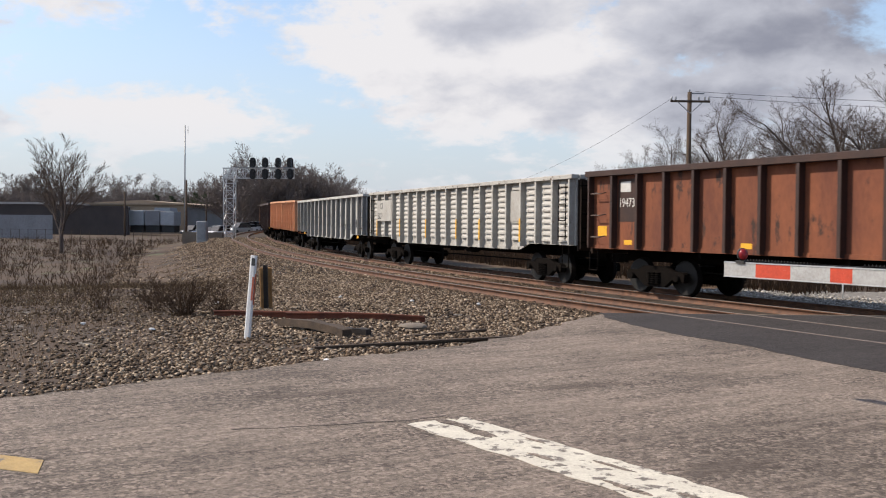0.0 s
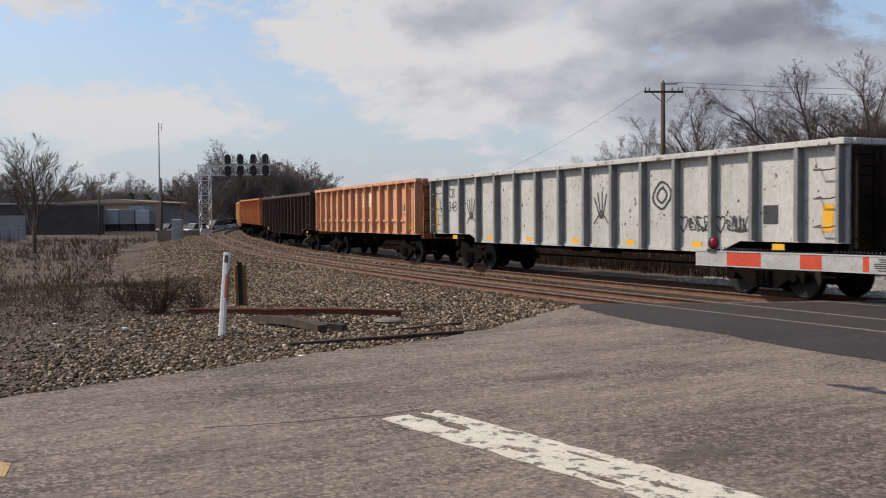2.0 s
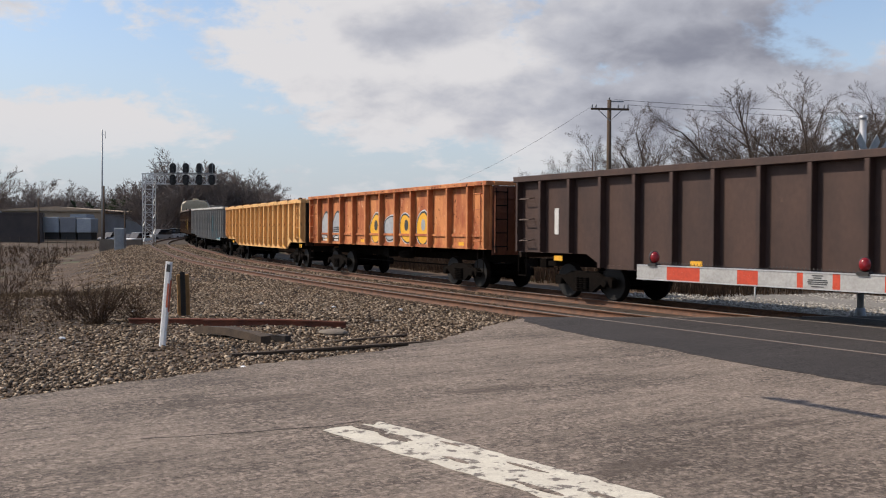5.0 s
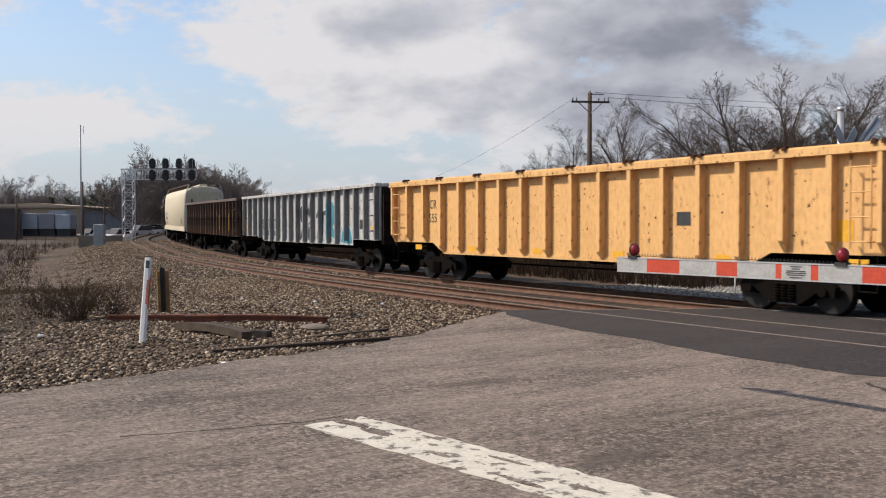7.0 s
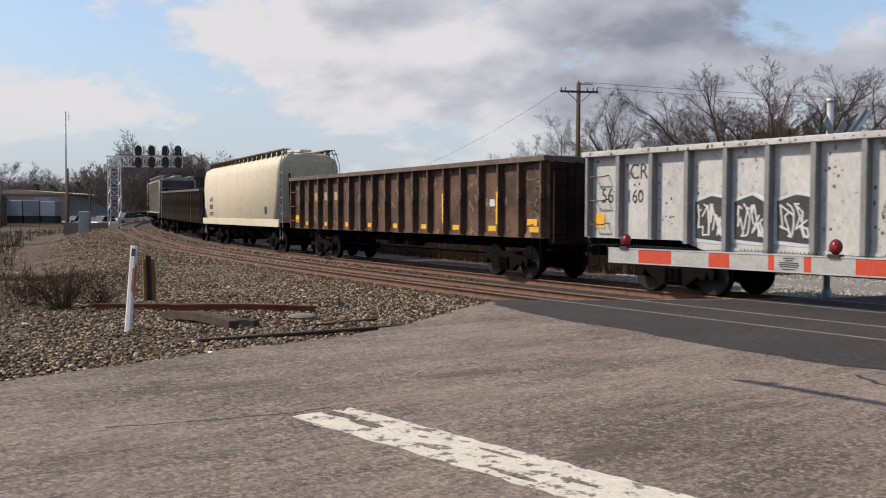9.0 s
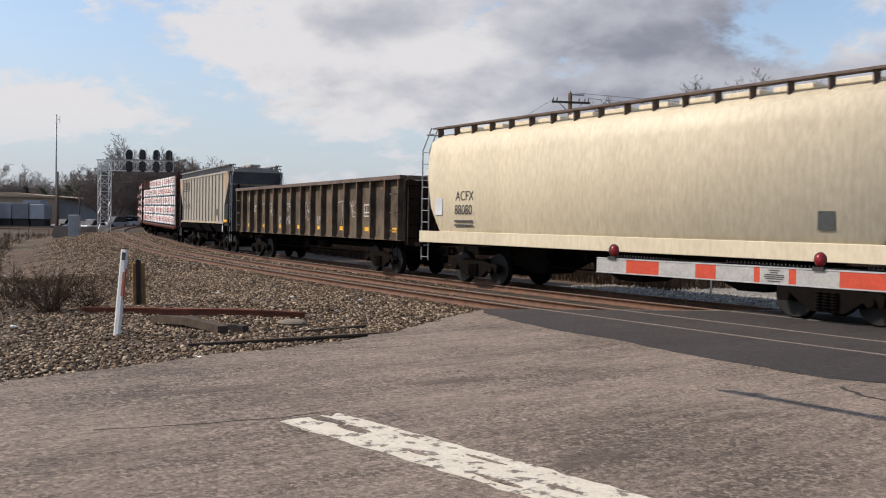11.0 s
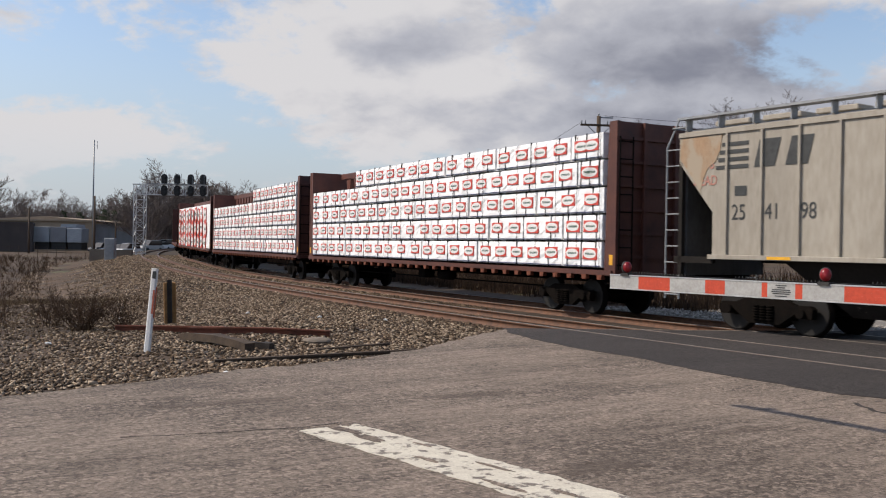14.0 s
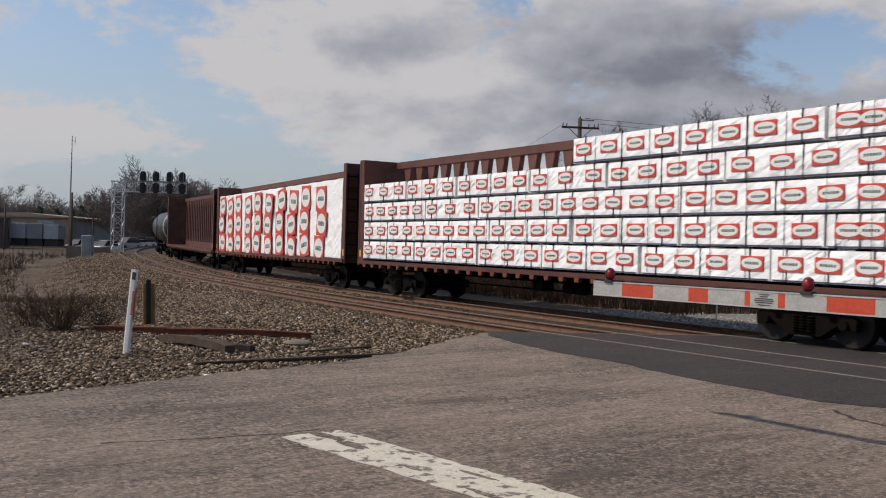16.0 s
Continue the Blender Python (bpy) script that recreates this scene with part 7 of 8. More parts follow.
def build_brush():
    rnd = random.Random(5)
    for x, y, n, hgt, sp in ((-7.2, 18.2, 95, 0.9, 1.35), (-6.5, 18.4, 50, 0.6, 1.4), (-8.1, 18.9, 40, 0.75, 1.3), (-9.6, 19.5, 30, 0.6, 1.2)):
        me = limbs_mesh("bush", stems(rnd, x, y, at_ground(x, y), n, hgt, sp, 0.007, 4), M["brush"])
        tagged(new("bush", me), "leafless brown bush on the ballast edge", "bush")
    # ditch thicket
    segs = []
    for _ in range(1900):
        s, d = rnd.uniform(22, 105), rnd.uniform(BED_NEAR + 6.5, BED_NEAR + 30)
        p, _h = on_line(s, d)
        segs += stems(rnd, p.x + rnd.gauss(0, 0.5), p.y + rnd.gauss(0, 0.5), float(ground_z(np.array([p.x]), np.array([p.y]))[0]), 4, rnd.uniform(0.2, 0.62) * (1.2 + noise.noise(Vector((p.x * 0.12, p.y * 0.12, 3)))), 1.1, 0.018, 2)
    for _ in range(500):
        x, y = rnd.uniform(-17, -8), rnd.uniform(16, 30)
        segs += stems(rnd, x, y, at_ground(x, y), 3, rnd.uniform(0.12, 0.4), 1.3, 0.007, 2)
    for _ in range(900):
        p, _h = on_line(rnd.uniform(4, 75), rnd.uniform(-13, -5.2))
        segs += stems(rnd, p.x, p.y, float(ground_z(np.array([p.x]), np.array([p.y]))[0]), 4, rnd.uniform(0.4, 1.1), 0.9, 0.016, 2)
    for _ in range(1300):
        p, _h = on_line(rnd.uniform(-40, 6), rnd.uniform(-22, -11.8))
        segs += stems(rnd, p.x, p.y, float(ground_z(np.array([p.x]), np.array([p.y]))[0]), 4, rnd.uniform(0.4, 1.0), 0.9, 0.016, 2)
    tagged(new("thicket", limbs_mesh("thicket", segs, M["brush"])), "dry brown thicket in the ditch", "brush", kind="stuff")
    rng = np.random.default_rng(6)
    n = 30000
    x, y = rng.uniform(-24, -5, n), rng.uniform(10, 40, n)
    keep = left_of_road(x, y) & (rng.random(n) < smooth((-x - 4.5 - 0.12 * (y - 10)) / 5.0))
    keep &= np.array([noise.noise(Vector((a * 0.4, b * 0.4, 0))) > -0.12 for a, b in zip(x, y)])
    x, y = x[keep], y[keep]
    z, s, d = bed_z(x, y)
    ok = d > BED_NEAR + 1.8
    segs = []
    for a, b, c in zip(x[ok], y[ok], z[ok]):
        q = Vector((a + rng.normal(0, 0.06), b + rng.normal(0, 0.06), c + rng.uniform(0.06, 0.26)))
        segs.append((Vector((a, b, c - 0.02)), q, 0.005, 0.001))
    tagged(new("dry_grass", limbs_mesh("dry_grass", segs, M["grass"])), "sparse tufts of dry winter grass", "grass", kind="stuff")
    segs = [on_line(rng.uniform(-34, 6), -11.2 - 5.5 * rng.random() ** 1.4) for _ in range(12000)]
    segs += [on_line(rng.uniform(3, 70), -5.2 - 6.0 * rng.random() ** 1.3) for _ in range(22000)]
    low = ground_z(np.array([p.x for p, _h in segs]), np.array([p.y for p, _h in segs]))
    segs = [(Vector((p.x, p.y, z - 0.03)), Vector((p.x + rng.normal(0, 0.12), p.y + rng.normal(0, 0.12), z + rng.uniform(0.25, 0.75))), 0.018, 0.003) for (p, _h), z in zip(segs, low)]
    tagged(new("tall_grass", limbs_mesh("tall_grass", segs, M["brush"])), "tall dry brown grass on the bank beyond the tracks", "grass", kind="stuff")


build_scrap()
build_brush()


# ---- trees ----
def grow(rnd, height, trunk, spread, levels=4, lean=0.0, split=0.26):
    """Limbs of a bare tree, (p0, p1, r0, r1): a short trunk that forks into long rising limbs with finer and finer side branches."""
    segs = []
    pieces, reach = (5, 8, 6, 4, 3), (0, 0.50, 0.60, 0.62, 0.66)

    def limb(p, d, ln, r, level):
        k = pieces[min(level, 4)]
        r_end = max(r * 0.30, 0.004)
        for i in range(k):
            q = p + d * ln / k
            ra, rb = r + (r_end - r) * i / k, r + (r_end - r) * (i + 1) / k
            segs.append((p, q, ra, rb))
            f = (i + 1) / k
            if level < levels and f > 0.24:
                for _ in range(2 if rnd.random() < 0.45 else 1):
                    u = d.orthogonal().normalized()
                    u.rotate(Matrix.Rotation(rnd.uniform(0, 2 * math.pi), 3, d))
                    e = (d + u * rnd.uniform(0.55, 1.05) * min(spread, 1.1) + Vector((0, 0, 0.12))).normalized()
                    limb(q, e, ln * (1.05 - 0.55 * f) * reach[min(level + 1, 4)] * rnd.uniform(0.7, 1.15), max(rb * rnd.uniform(0.42, 0.6), 0.004), level + 1)
            p = q
            d = (d + Vector((rnd.gauss(0, 0.07), rnd.gauss(0, 0.07), 0.05 + rnd.gauss(0, 0.04)))).normalized()

    p, d = Vector((0, 0, -0.3)), Vector((lean, 0, 1)).normalized()
    top = p + d * height * split
    segs.append((p, top, trunk, trunk * 0.82))
    n = rnd.choice((6, 7))
    turn = rnd.uniform(0, 6.28)
    for k in range(n):
        a = turn + 2 * math.pi * k / n + rnd.gauss(0, 0.25)
        tilt = (0.10 if k == 0 else rnd.uniform(0.35, 1.25)) * spread
        e = Vector((math.cos(a) * tilt, math.sin(a) * tilt, 1.0)).normalized()
        limb(top - d * height * 0.05 * (k % 3), e, height * (0.66 if k == 0 else rnd.uniform(0.5, 0.66)), trunk * rnd.uniform(0.48, 0.62), 1)
    zmax = max(s[1].z for s in segs)
    k = height / zmax
    wide = Vector((1.28, 1.28, 1.0)) * k
    return [(a * wide, b * wide, r, q) for a, b, r, q in segs]


def tree_parts(seed, height, trunk, spread, levels, twig, material, lean=0.0, split=0.25):
    rnd = random.Random(seed)
    segs = grow(rnd, height, trunk, spread, levels, lean, split)
    segs = [(a, b, max(r, twig), max(q, twig * 0.6)) for a, b, r, q in segs]
    thick = [s for s in segs if s[2] > trunk * 0.34]
    thin = [s for s in segs if s[2] <= trunk * 0.34]
    return limbs_mesh("trunk", thick, material, 7), limbs_mesh("crown", thin, material, 3)


TREES = {}


def tree(name, label, seed, x, y, height, trunk=0.2, spread=0.8, levels=4, twig=0.012, turn=0.0, group="", material="bark", split=0.25, base=None):
    if seed not in TREES:
        TREES[seed] = (tree_parts(seed, 10.0, trunk, spread, levels, twig, M[material], 0.0, split))
    a, b = TREES[seed]
    z = float(ground_z(np.array([x]), np.array([y]))[0]) if base is None else base
    k = (height - z) / 10.0
    ob = thing(name, label, "tree", group, m=pose(x, y, z, 0, 0, turn))
    ob.scale = (k, k, k)
    put("trunk", a, ob)
    put("crown", b, ob)
    return ob


def pine(x, y, height, seed):
    rnd = random.Random(seed)
    z = float(ground_z(np.array([x]), np.array([y]))[0])
    ob = thing("pine_tree", "dark green pine in the far tree line", "tree", "far tree line", m=pose(x, y, z))
    bm = bmesh.new()
    tube(bm, (0, 0, -0.3), (0, 0, height * 0.95), 0.22, 0.04, 8)
    part("trunk", bm, M["bark_hazed"], ob)
    segs = []
    for _ in range(1500):
        t = rnd.random()
        zz = height * (0.25 + 0.75 * t)
        r = height * 0.24 * (1 - t) ** 0.7 * rnd.uniform(0.2, 1.0) + 0.15
        a = rnd.uniform(0, 2 * math.pi)
        p = Vector((math.cos(a) * r, math.sin(a) * r, zz + rnd.gauss(0, 0.3)))
        q = p + Vector((rnd.gauss(0, 0.4), rnd.gauss(0, 0.4), rnd.gauss(0.1, 0.25)))
        segs.append((p, q, 0.16, 0.05))
    put("crown", limbs_mesh("crown", segs, M["pine"], 4), ob)


def px(x, d):
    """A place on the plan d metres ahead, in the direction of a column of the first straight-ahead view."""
    return (x - 784) / 1644 * d


def hz(y, d):
    return 1.75 + (400 - y) / 1644 * d


def build_trees():
    right = "bare trees beyond the tracks"
    tree("bare_tree", "tall leafless tree with a forked round crown beyond the tracks", 31, px(1122, 76), 76, hz(166, 76), 0.30, 1.0, 5, 0.0052, 20, right)
    tree("bare_tree", "spreading leafless tree beside a utility pole", 32, px(1018, 80), 80, hz(212, 80), 0.24, 1.25, 5, 0.0052, 70, right)
    tree("bare_tree", "tall leafless tree in a dense group beyond the tracks", 34, px(1305, 74), 74, hz(142, 74), 0.30, 0.9, 5, 0.0052, 0, right)
    tree("bare_tree", "tall leafless tree in a dense group beyond the tracks", 35, px(1400, 72), 72, hz(112, 72), 0.33, 0.9, 5, 0.0052, 40, right)
    tree("bare_tree", "tall leafless tree in a dense group beyond the tracks", 34, px(1465, 70), 70, hz(128, 70), 0.2, 0.9, 5, 0.0052, 130, right)
    tree("bare_tree", "low leafless tree in a dense group beyond the tracks", 33, px(1245, 78), 78, hz(210, 78), 0.14, 1.05, 5, 0.0052, 200, right)
    tree("bare_tree", "leafless tree at the edge of a group beyond the tracks", 31, px(1585, 72), 72, hz(160, 72), 0.2, 1.0, 5, 0.0052, 250, right)
    tree("bare_tree", "leafless tree at the edge of a group beyond the tracks", 35, px(1690, 74), 74, hz(120, 74), 0.2, 0.9, 5, 0.0052, 300, right)
    tree("bare_tree", "small far leafless tree beyond the tracks", 32, px(905, 130), 130, hz(284, 130), 0.16, 1.25, 5, 0.0052, 0, right)
    tree("bare_tree", "small far leafless tree beyond the tracks", 33, px(560, 190), 190, hz(372, 190), 0.16, 1.25, 5, 0.0052, 0, right)
    tree("bare_tree", "leafless tree with upright forks in the dry field", 36, px(-94, 78), 78, hz(234, 78), 0.2, 0.7, 4, 0.014, 0, "", "bark", 0.28)
    # clump behind the signal bridge
    far = "far tree line"
    rnd = random.Random(14)
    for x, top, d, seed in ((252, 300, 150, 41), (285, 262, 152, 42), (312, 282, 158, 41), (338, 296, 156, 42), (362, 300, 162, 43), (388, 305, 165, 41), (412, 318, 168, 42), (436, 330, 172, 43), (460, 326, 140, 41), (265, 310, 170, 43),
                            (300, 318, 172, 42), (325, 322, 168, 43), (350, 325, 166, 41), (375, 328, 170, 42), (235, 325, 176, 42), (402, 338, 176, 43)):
        tree("bare_tree", "leafless tree in the dense clump behind the signal bridge", seed, px(x, d), d, hz(top - 10, d), 0.24, 0.9, 4, 0.020, rnd.uniform(0, 360), far, "bark_hazed", 0.22)
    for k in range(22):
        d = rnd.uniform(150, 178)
        tree("bare_tree", "leafless tree in the dense clump behind the signal bridge", rnd.choice((41, 42, 43)), px(rnd.uniform(238, 420), d), d, hz(rnd.uniform(285, 325), d), 0.24, 0.9, 4, 0.020, rnd.uniform(0, 360), far, "bark_hazed", 0.22)
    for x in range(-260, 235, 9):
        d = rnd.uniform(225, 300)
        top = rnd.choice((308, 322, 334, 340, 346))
        tree("bare_tree", "leafless tree in the far tree line", rnd.choice((41, 42, 43)), px(x, d), d, hz(top, d), 0.24, 0.9, 4, 0.020, rnd.uniform(0, 360), far, "bark_hazed", 0.22)
    for k, (x, top, d) in enumerate(((165, 345, 215), (186, 338, 210), (204, 342, 205), (150, 350, 225), (60, 352, 250), (90, 348, 250), (-20, 350, 260), (330, 340, 180), (360, 345, 182), (395, 350, 186), (120, 352, 240), (290, 345, 178), (20, 352, 255), (310, 352, 176))):
        pine(px(x, d), d, hz(top, d) - 0.3, 60 + k)
    # low scrub that closes the distance
    segs = []
    for _ in range(3600):
        x = rnd.uniform(-420, 1900)
        d = rnd.uniform(250, 330) if x < 560 else rnd.uniform(95, 135)
        p = (px(x, d), d)
        segs += stems(rnd, p[0], p[1], float(0.6), 2, rnd.uniform(1.8, 5.0) * (2.2 if x < 560 else 0.75), 0.5, 0.13 if x < 560 else 0.05, 1)
    tagged(new("scrub", limbs_mesh("scrub", segs, M["bark_hazed"])), "far leafless scrub along the horizon", "brush", kind="stuff")


build_trees()


# ---- poles, signals and buildings ----
def utility_pole(x, y, top, label, arms=True, turn=0.0):
    z = float(ground_z(np.array([x]), np.array([y]))[0])
    ob = thing("utility_pole", label, "utility pole", m=pose(x, y, 0, 0, 0, turn))
    bm = bmesh.new()
    tube(bm, (0, 0, z - 0.5), (0, 0, top), 0.17, 0.12, 10)
    part("pole", bm, M["pole_wood"], ob)
    if arms:
        bm = bmesh.new()
        box(bm, -1.15, 1.15, -0.19, -0.10, top - 0.62, top - 0.50)
        part("cross_arm", bm, M["pole_wood"], ob)
        bm = bmesh.new()
        for e in (-1, 1):
            tube(bm, (e * 0.7, -0.15, top - 0.62), (0, -0.15, top - 1.25), 0.025, seg=6)
        part("brace", bm, M["steel"], ob)
        for xx in (-1.08, -0.85, 0.5, 0.85, 1.08):
            bm = bmesh.new()
            lathe(bm, [(top - 0.5, 0.02), (top - 0.42, 0.055), (top - 0.38, 0.04), (top - 0.34, 0.055), (top - 0.28, 0.02)], 10, "z", (xx, -0.145, 0))
            part("insulator", bm, M["steel"], ob)
        bm = bmesh.new()
        lathe(bm, [(top, 0.02), (top + 0.1, 0.06), (top + 0.16, 0.03)], 10, "z")
        box(bm, 0.1, 0.85, -0.05, 0.02, top - 0.12, top - 0.05)
        part("top_pin", bm, M["steel"], ob)
    return ob


def wire(a, b, sag, r=0.012):
    bm = bmesh.new()
    a, b = Vector(a), Vector(b)
    prev = a
    for k in range(1, 17):
        t = k / 16
        p = a.lerp(b, t) - Vector((0, 0, sag * 4 * t * (1 - t)))
        tube(bm, prev, p, r, seg=4, caps=False)
        prev = p
    tagged(new("power_line", mesh_of("power_line", bm, M["black"])), "thin dark overhead power line", "power line")


def lattice(bm, p0, p1, w, dpt, r, n, up):
    """A four-chord lattice beam from p0 to p1."""
    p0, p1 = Vector(p0), Vector(p1)
    a = (p1 - p0).normalized()
    u = Vector(up)
    v = a.cross(u).normalized()
    corners = [(sx, sy) for sx in (-1, 1) for sy in (-1, 1)]
    def at(t, c):
        return p0.lerp(p1, t) + u * c[0] * w / 2 + v * c[1] * dpt / 2
    for c in corners:
        tube(bm, at(0, c), at(1, c), r, seg=4)
    for k in range(n):
        t0, t1 = k / n, (k + 1) / n
        for c0, c1 in ((corners[0], corners[1]), (corners[1], corners[3]), (corners[3], corners[2]), (corners[2], corners[0])):
            x, y = (c0, c1) if k % 2 else (c1, c0)
            tube(bm, at(t0, x), at(t1, y), r * 0.6, seg=4)
            tube(bm, at(t1, c0), at(t1, c1), r * 0.6, seg=4)


def build_signals():
    d = 95.0
    x0, x1 = px(222, d), px(346, d)
    zt, zb = hz(300, d), hz(318, d)
    ob = thing("signal_bridge", "grey lattice cantilever signal bridge with black signal heads", "signal bridge")
    bm = bmesh.new()
    lattice(bm, (x0 + 0.35, d, -0.4), (x0 + 0.35, d, zt), 1.05, 0.8, 0.055, 10, (1, 0, 0))
    part("tower", bm, M["alu"], ob, "pale grey lattice tower")
    bm = bmesh.new()
    lattice(bm, (x0 - 0.3, d, (zt + zb) / 2), (x1, d, (zt + zb) / 2), zt - zb, 0.8, 0.05, 10, (0, 0, 1))
    part("beam", bm, M["alu"], ob, "pale grey lattice beam")
    bm = bmesh.new()
    box(bm, px(245, d), x1, d - 0.9, d - 0.52, zt + 0.02, zt + 0.07)
    for x in np.linspace(px(245, d), x1, 6):
        tube(bm, (x, d - 0.9, zt + 0.05), (x, d - 0.9, zt + 1.1), 0.025, seg=4)
    tube(bm, (px(245, d), d - 0.9, zt + 1.1), (px(272, d), d - 0.9, zt + 1.1), 0.03, seg=4)
    part("walkway", bm, M["steel"], ob)
    bm = bmesh.new()
    wdt, hgt = 0.33, 0.55
    pts = [(wdt * math.cos(a), (hgt - wdt) * (1 if math.sin(a) > 0 else -1) + wdt * math.sin(a)) for a in np.linspace(0.01, 2 * math.pi - 0.01, 22)]
    prism(bm, pts, 1, -0.04, 0.04)
    for z in (0.25, -0.25):
        lathe(bm, [(-0.30, 0.12), (-0.30, 0.13), (-0.04, 0.13), (-0.04, 0.12)], 12, "y", (0, 0, z))
    head = mesh_of("signal_head", bm, M["black"])
    for x in (274, 297, 321, 343):
        put("signal_head", head, ob, pose(px(x, d), d - 0.62, hz(291, d)), "black oval signal head")
        put("signal_head", head, ob, pose(px(x, d), d - 0.62, hz(311, d)), "black oval signal head")
    # antenna and nearby pole
    ob = thing("antenna_mast", "thin grey antenna mast", "antenna")
    bm = bmesh.new()
    ax = px(144, 125)
    tube(bm, (ax, 125, -0.5), (ax, 125, hz(222, 125)), 0.13, 0.09, 8)
    part("mast", bm, M["steel"], ob)
    bm = bmesh.new()
    tube(bm, (ax - 0.1, 125, hz(230, 125)), (ax + 0.5, 125, hz(232, 125)), 0.03, seg=4)
    tube(bm, (ax + 0.45, 125, hz(238, 125)), (ax + 0.45, 125, hz(224, 125)), 0.03, seg=4)
    part("aerial", bm, M["steel"], ob)
    utility_pole(px(147, 122), 122, hz(322, 122), "short brown utility pole near the antenna", False)
    utility_pole(px(30, 140), 140, hz(345, 140), "far thin utility pole by the sheds", False)
    utility_pole(px(185, 170), 170, hz(368, 170), "far thin utility pole by the sheds", False)
    utility_pole(px(1043, 55), 55, hz(166, 55), "brown wooden utility pole with a crossarm and insulators", True, 8)
    utility_pole(px(645, 135), 135, hz(334, 135), "far wooden utility pole with a crossarm", True, 10)
    py, pt = 55, hz(166, 55)
    pxx = px(1043, 55)
    wire((pxx + 0.3, py, pt + 0.02), (pxx + 60, py + 6, pt + 0.4), 0.9)
    wire((pxx + 1.05, py - 0.1, pt - 0.3), (pxx + 60, py + 6, pt - 0.3), 0.9)
    wire((pxx - 1.05, py - 0.1, pt - 0.4), (px(645, 135) + 0.6, 135, hz(334, 135) - 0.3), 1.6, 0.009)
    # relay cabinet, low wall
    cz = float(ground_z(np.array([px(178, 84)]), np.array([84.0]))[0])
    bm = bmesh.new()
    box(bm, px(168, 84), px(186, 84), 83.6, 84.2, cz - 0.2, hz(397, 84))
    bmesh.ops.bevel(bm, geom=bm.edges[:], offset=0.04, segments=1, affect="EDGES")
    cab = tagged(new("relay_cabinet", mesh_of("relay_cabinet", bm, M["steel"])), "silver trackside relay cabinet", "cabinet")
    bm = bmesh.new()
    box(bm, px(171, 84), px(183, 84), 83.56, 83.596, cz + 0.3, hz(399, 84))
    part("door", bm, M["steel"], cab)
    bm = bmesh.new()
    box(bm, px(140, 92), px(215, 92), 91.8, 92.3, -0.8, hz(417, 92))
    tagged(new("low_wall", mesh_of("low_wall", bm, M["concrete"])), "low pale concrete wall by the tracks", "wall")
    bm = bmesh.new()
    tube(bm, (8.5, 27, -0.4), (8.5, 27, 0.55), 0.025, seg=8)
    tagged(new("marker_stake", mesh_of("marker_stake", bm, M["post_white"])), "thin white marker stake in the gravel", "stake")


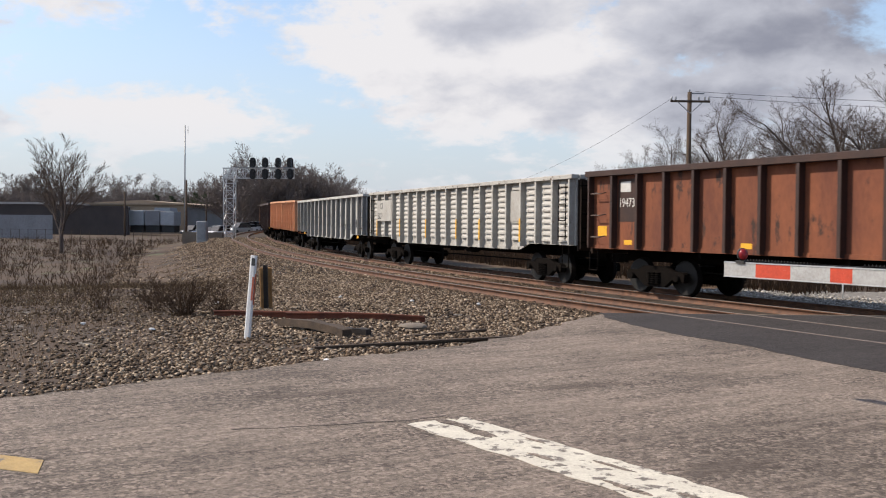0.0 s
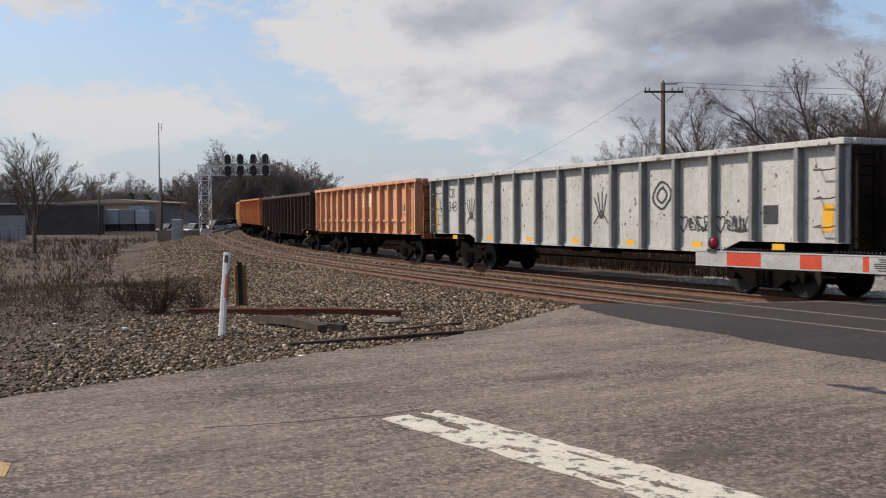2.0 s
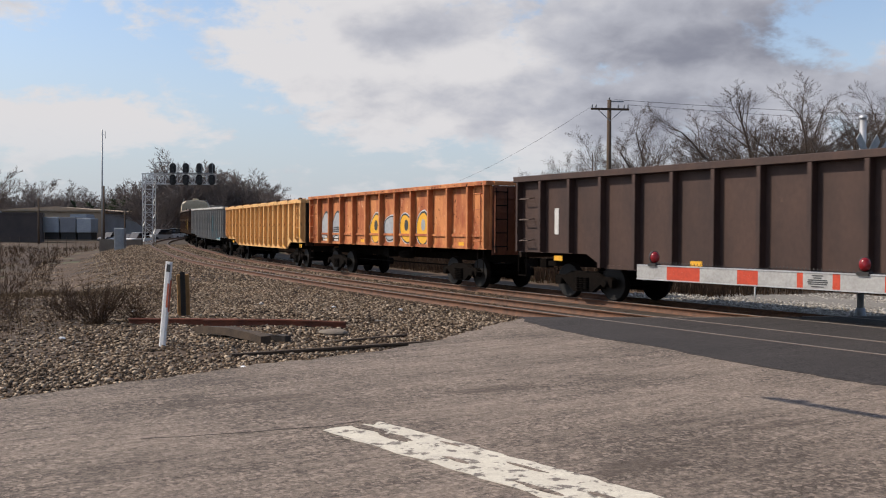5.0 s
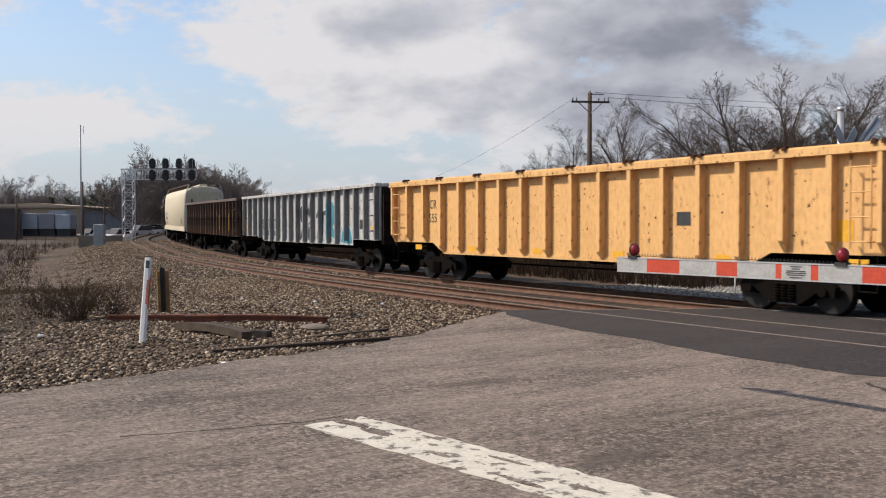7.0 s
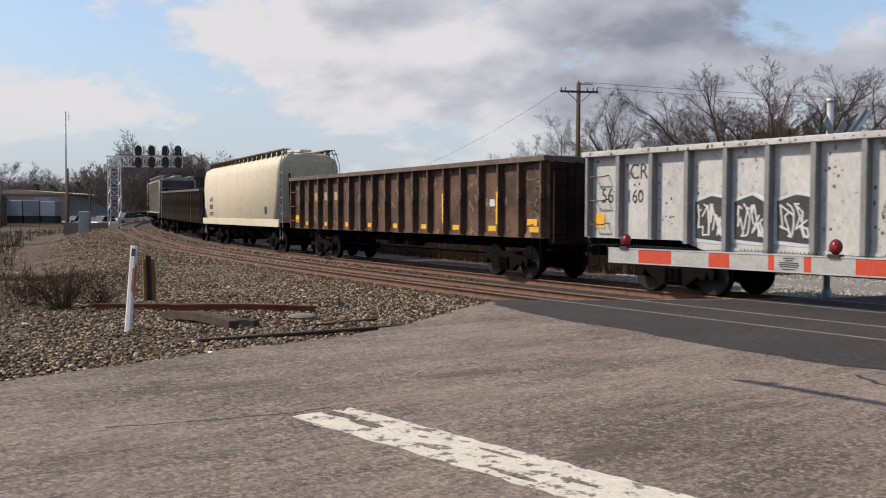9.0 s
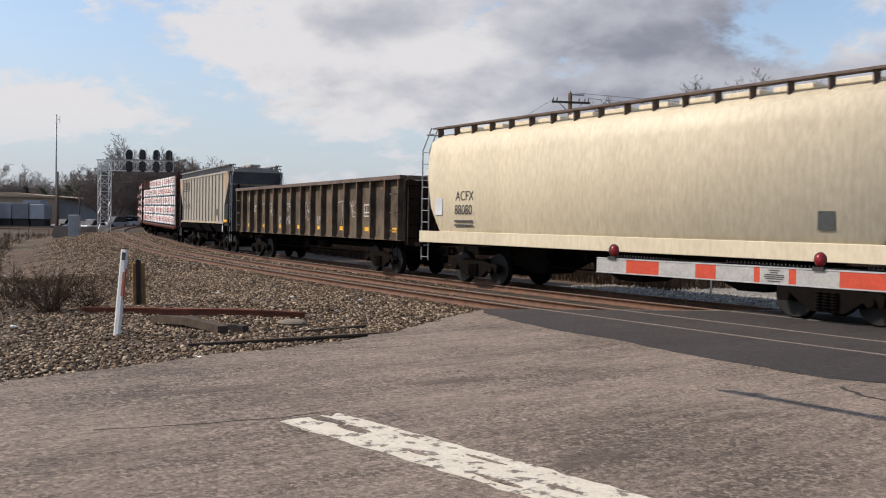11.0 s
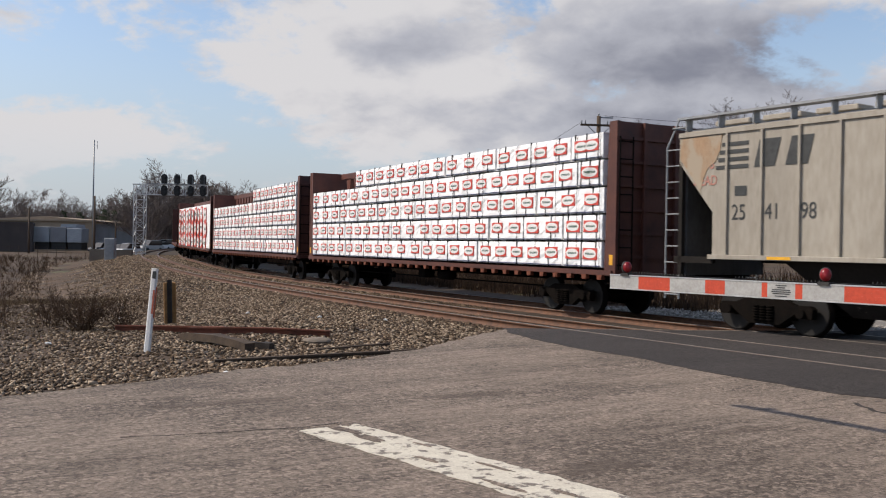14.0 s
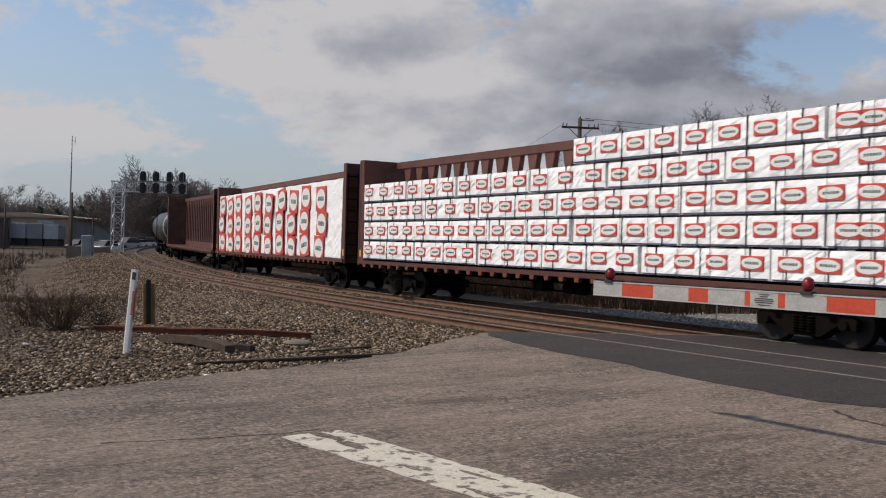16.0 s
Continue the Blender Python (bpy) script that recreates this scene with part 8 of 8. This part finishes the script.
def build_sheds():
    def block(name, outline, z0, z1, wall, roof, label, ribs=0.0):
        ob = thing(name, label, "building")
        bm = bmesh.new()
        prism(bm, outline, 2, z0, z1)
        part("wall", bm, wall, ob)
        cx, cy = sum(p[0] for p in outline) / len(outline), sum(p[1] for p in outline) / len(outline)
        bm = bmesh.new()
        prism(bm, [(cx + (x - cx) * 1.02, cy + (y - cy) * 1.02) for x, y in outline], 2, z1 + 0.002, z1 + 0.35)
        part("roof", bm, roof, ob)
        return ob
    tan = block("warehouse", [(px(-60, 172), 172), (px(145, 172), 172), (px(190, 215), 215), (px(-40, 215), 215)], -0.5, hz(368, 172), M["warehouse"], M["warehouse"], "tan metal-clad warehouse with a low gable")
    bm = bmesh.new()
    prism(bm, [(px(-60, 172), hz(366, 172)), (px(145, 172), hz(366, 172)), (px(60, 172), hz(359, 172))], 1, 171.9, 214)
    part("gable", bm, M["warehouse"], tan)
    grey = block("warehouse", [(px(146, 174), 174), (px(218, 205), 205), (px(150, 235), 235), (px(100, 200), 200)], -0.5, hz(375, 174), M["warehouse_grey"], M["warehouse_grey"], "grey metal-clad wing of the warehouse")
    for k, x in enumerate((38, 68, 98)):
        t = thing("box_trailer", "pale parked box trailer" if k else "light blue-grey parked box trailer", "trailer", "parked trailers")
        a, b = px(x, 150), px(x + 28 - (2 if k == 2 else 0), 150)
        bm = bmesh.new()
        box(bm, a, b, 150, 153, 1.25, hz(378 if k < 2 else 380, 150))
        bmesh.ops.bevel(bm, geom=bm.edges[:], offset=0.05, segments=1, affect="EDGES")
        part("box", bm, M["trailer"] if k != 1 else M["warehouse_grey"], t)
        bm = bmesh.new()
        box(bm, a + 0.1, b - 0.1, 150.3, 152.7, 0.1, 1.25)
        part("chassis", bm, M["black"], t)
    bm = bmesh.new()
    prism(bm, [(px(92, 156), hz(380, 156)), (px(123, 156), hz(380, 156)), (px(121, 156), hz(373, 156)), (px(94, 156), hz(373, 156))], 1, 154.5, 158)
    tagged(new("canopy", mesh_of("canopy", bm, M["trailer"])), "pale canopy roof by the trailers", "canopy")
    shed = block("shed", [(px(-420, 150), 150), (px(-55, 150), 150), (px(-40, 170), 170), (px(-420, 170), 170)], -0.6, hz(368, 150), M["dark_shed"], M["roof"], "long dark shed with a pale roof edge")
    shed2 = block("shed", [(px(-56, 148), 148), (px(36, 148), 148), (px(40, 160), 160), (px(-50, 160), 160)], -0.6, hz(374, 148), M["dark_shed"], M["dark_shed"], "dark red-brown open shed")
    bm = bmesh.new()
    box(bm, px(-330, 120), px(-110, 120), 119.9, 120.1, -1.0, hz(388, 120))
    tagged(new("panel_fence", mesh_of("panel_fence", bm, M["warehouse_grey"])), "low grey panel fence in the dry field", "fence")
    fence = thing("wire_fence", "thin wire fence on steel posts in the field", "fence")
    for k in range(22):
        x = px(-260 + k * 17, 100)
        bm = bmesh.new()
        tube(bm, (x, 100, -1.2), (x, 100, 0.9), 0.025, seg=5)
        part("post", bm, M["old_wood"], fence)
    for z in (0.85, 0.3, -0.3):
        bm = bmesh.new()
        tube(bm, (px(-260, 100), 100, z), (px(-260 + 21 * 17, 100), 100, z), 0.012, seg=4)
        part("fence_wire", bm, M["old_wood"], fence)


def parked_car(x, y, turn, paint, label, suv=False):
    z = float(ground_z(np.array([x]), np.array([y]))[0])
    ob = thing("parked_car", label, "car", "cars in the far lot", m=pose(x, y, z, 0, 0, turn))
    h = 1.75 if suv else 1.45
    bm = bmesh.new()
    prism(bm, [(-2.2, 0.35), (2.2, 0.35), (2.25, 0.7), (2.05, 0.9), (1.1, 0.98), (-2.0, 1.0), (-2.25, 0.85)], 1, -0.88, 0.88)
    bmesh.ops.bevel(bm, geom=bm.edges[:], offset=0.06, segments=2, affect="EDGES")
    part("body", bm, paint, ob)
    bm = bmesh.new()
    prism(bm, [(-1.95 if suv else -1.6, 0.97), (1.05, 0.97), (0.35, h), (-1.7 if suv else -1.0, h)], 1, -0.76, 0.76)
    bmesh.ops.bevel(bm, geom=bm.edges[:], offset=0.05, segments=2, affect="EDGES")
    part("cabin", bm, M["glass"], ob, "dark windows")
    bm = bmesh.new()
    box(bm, -1.6 if suv else -0.95, 0.32, -0.74, 0.74, h - 0.03, h + 0.03)
    part("roof", bm, paint, ob)
    for wx in (-1.35, 1.35):
        for wy in (-0.82, 0.82):
            bm = bmesh.new()
            lathe(bm, [(-0.1, 0.0), (-0.1, 0.3), (-0.07, 0.33), (0.07, 0.33), (0.1, 0.3), (0.1, 0.0)], 16, "y", (wx, wy, 0.33))
            wh = part("wheel", bm, M["rubber"], ob)
    return ob


def build_cars():
    white = mat("white car paint", (0.72, 0.72, 0.72), (0.66, 0.66, 0.66), 0.25, 0, 1, 8, None, bump=0.0, spec=0.6)
    dark = mat("dark blue car paint", (0.03, 0.04, 0.06), (0.03, 0.035, 0.05), 0.25, 0, 1, 8, None, bump=0.0, spec=0.6)
    grey = mat("silver car paint", (0.38, 0.39, 0.40), (0.33, 0.34, 0.35), 0.3, 0.2, 1, 8, None, bump=0.0, spec=0.6)
    for x, d, turn, p, label, suv in ((207, 132, 250, white, "white parked car in the far lot", True), (190, 134, 255, dark, "dark blue parked car in the far lot", True), (176, 140, 260, dark, "dark parked car in the far lot", False),
                                      (246, 140, 245, grey, "silver parked car in the far lot", True), (262, 146, 250, white, "white parked car in the far lot", False), (274, 150, 240, white, "white parked car in the far lot", True),
                                      (198, 158, 250, grey, "silver parked car in the far lot", False), (160, 150, 250, dark, "dark parked car in the far lot", True)):
        parked_car(px(x, d), d, turn, p, label, suv)


build_signals()
build_sheds()
build_cars()


build_stones()
motions()
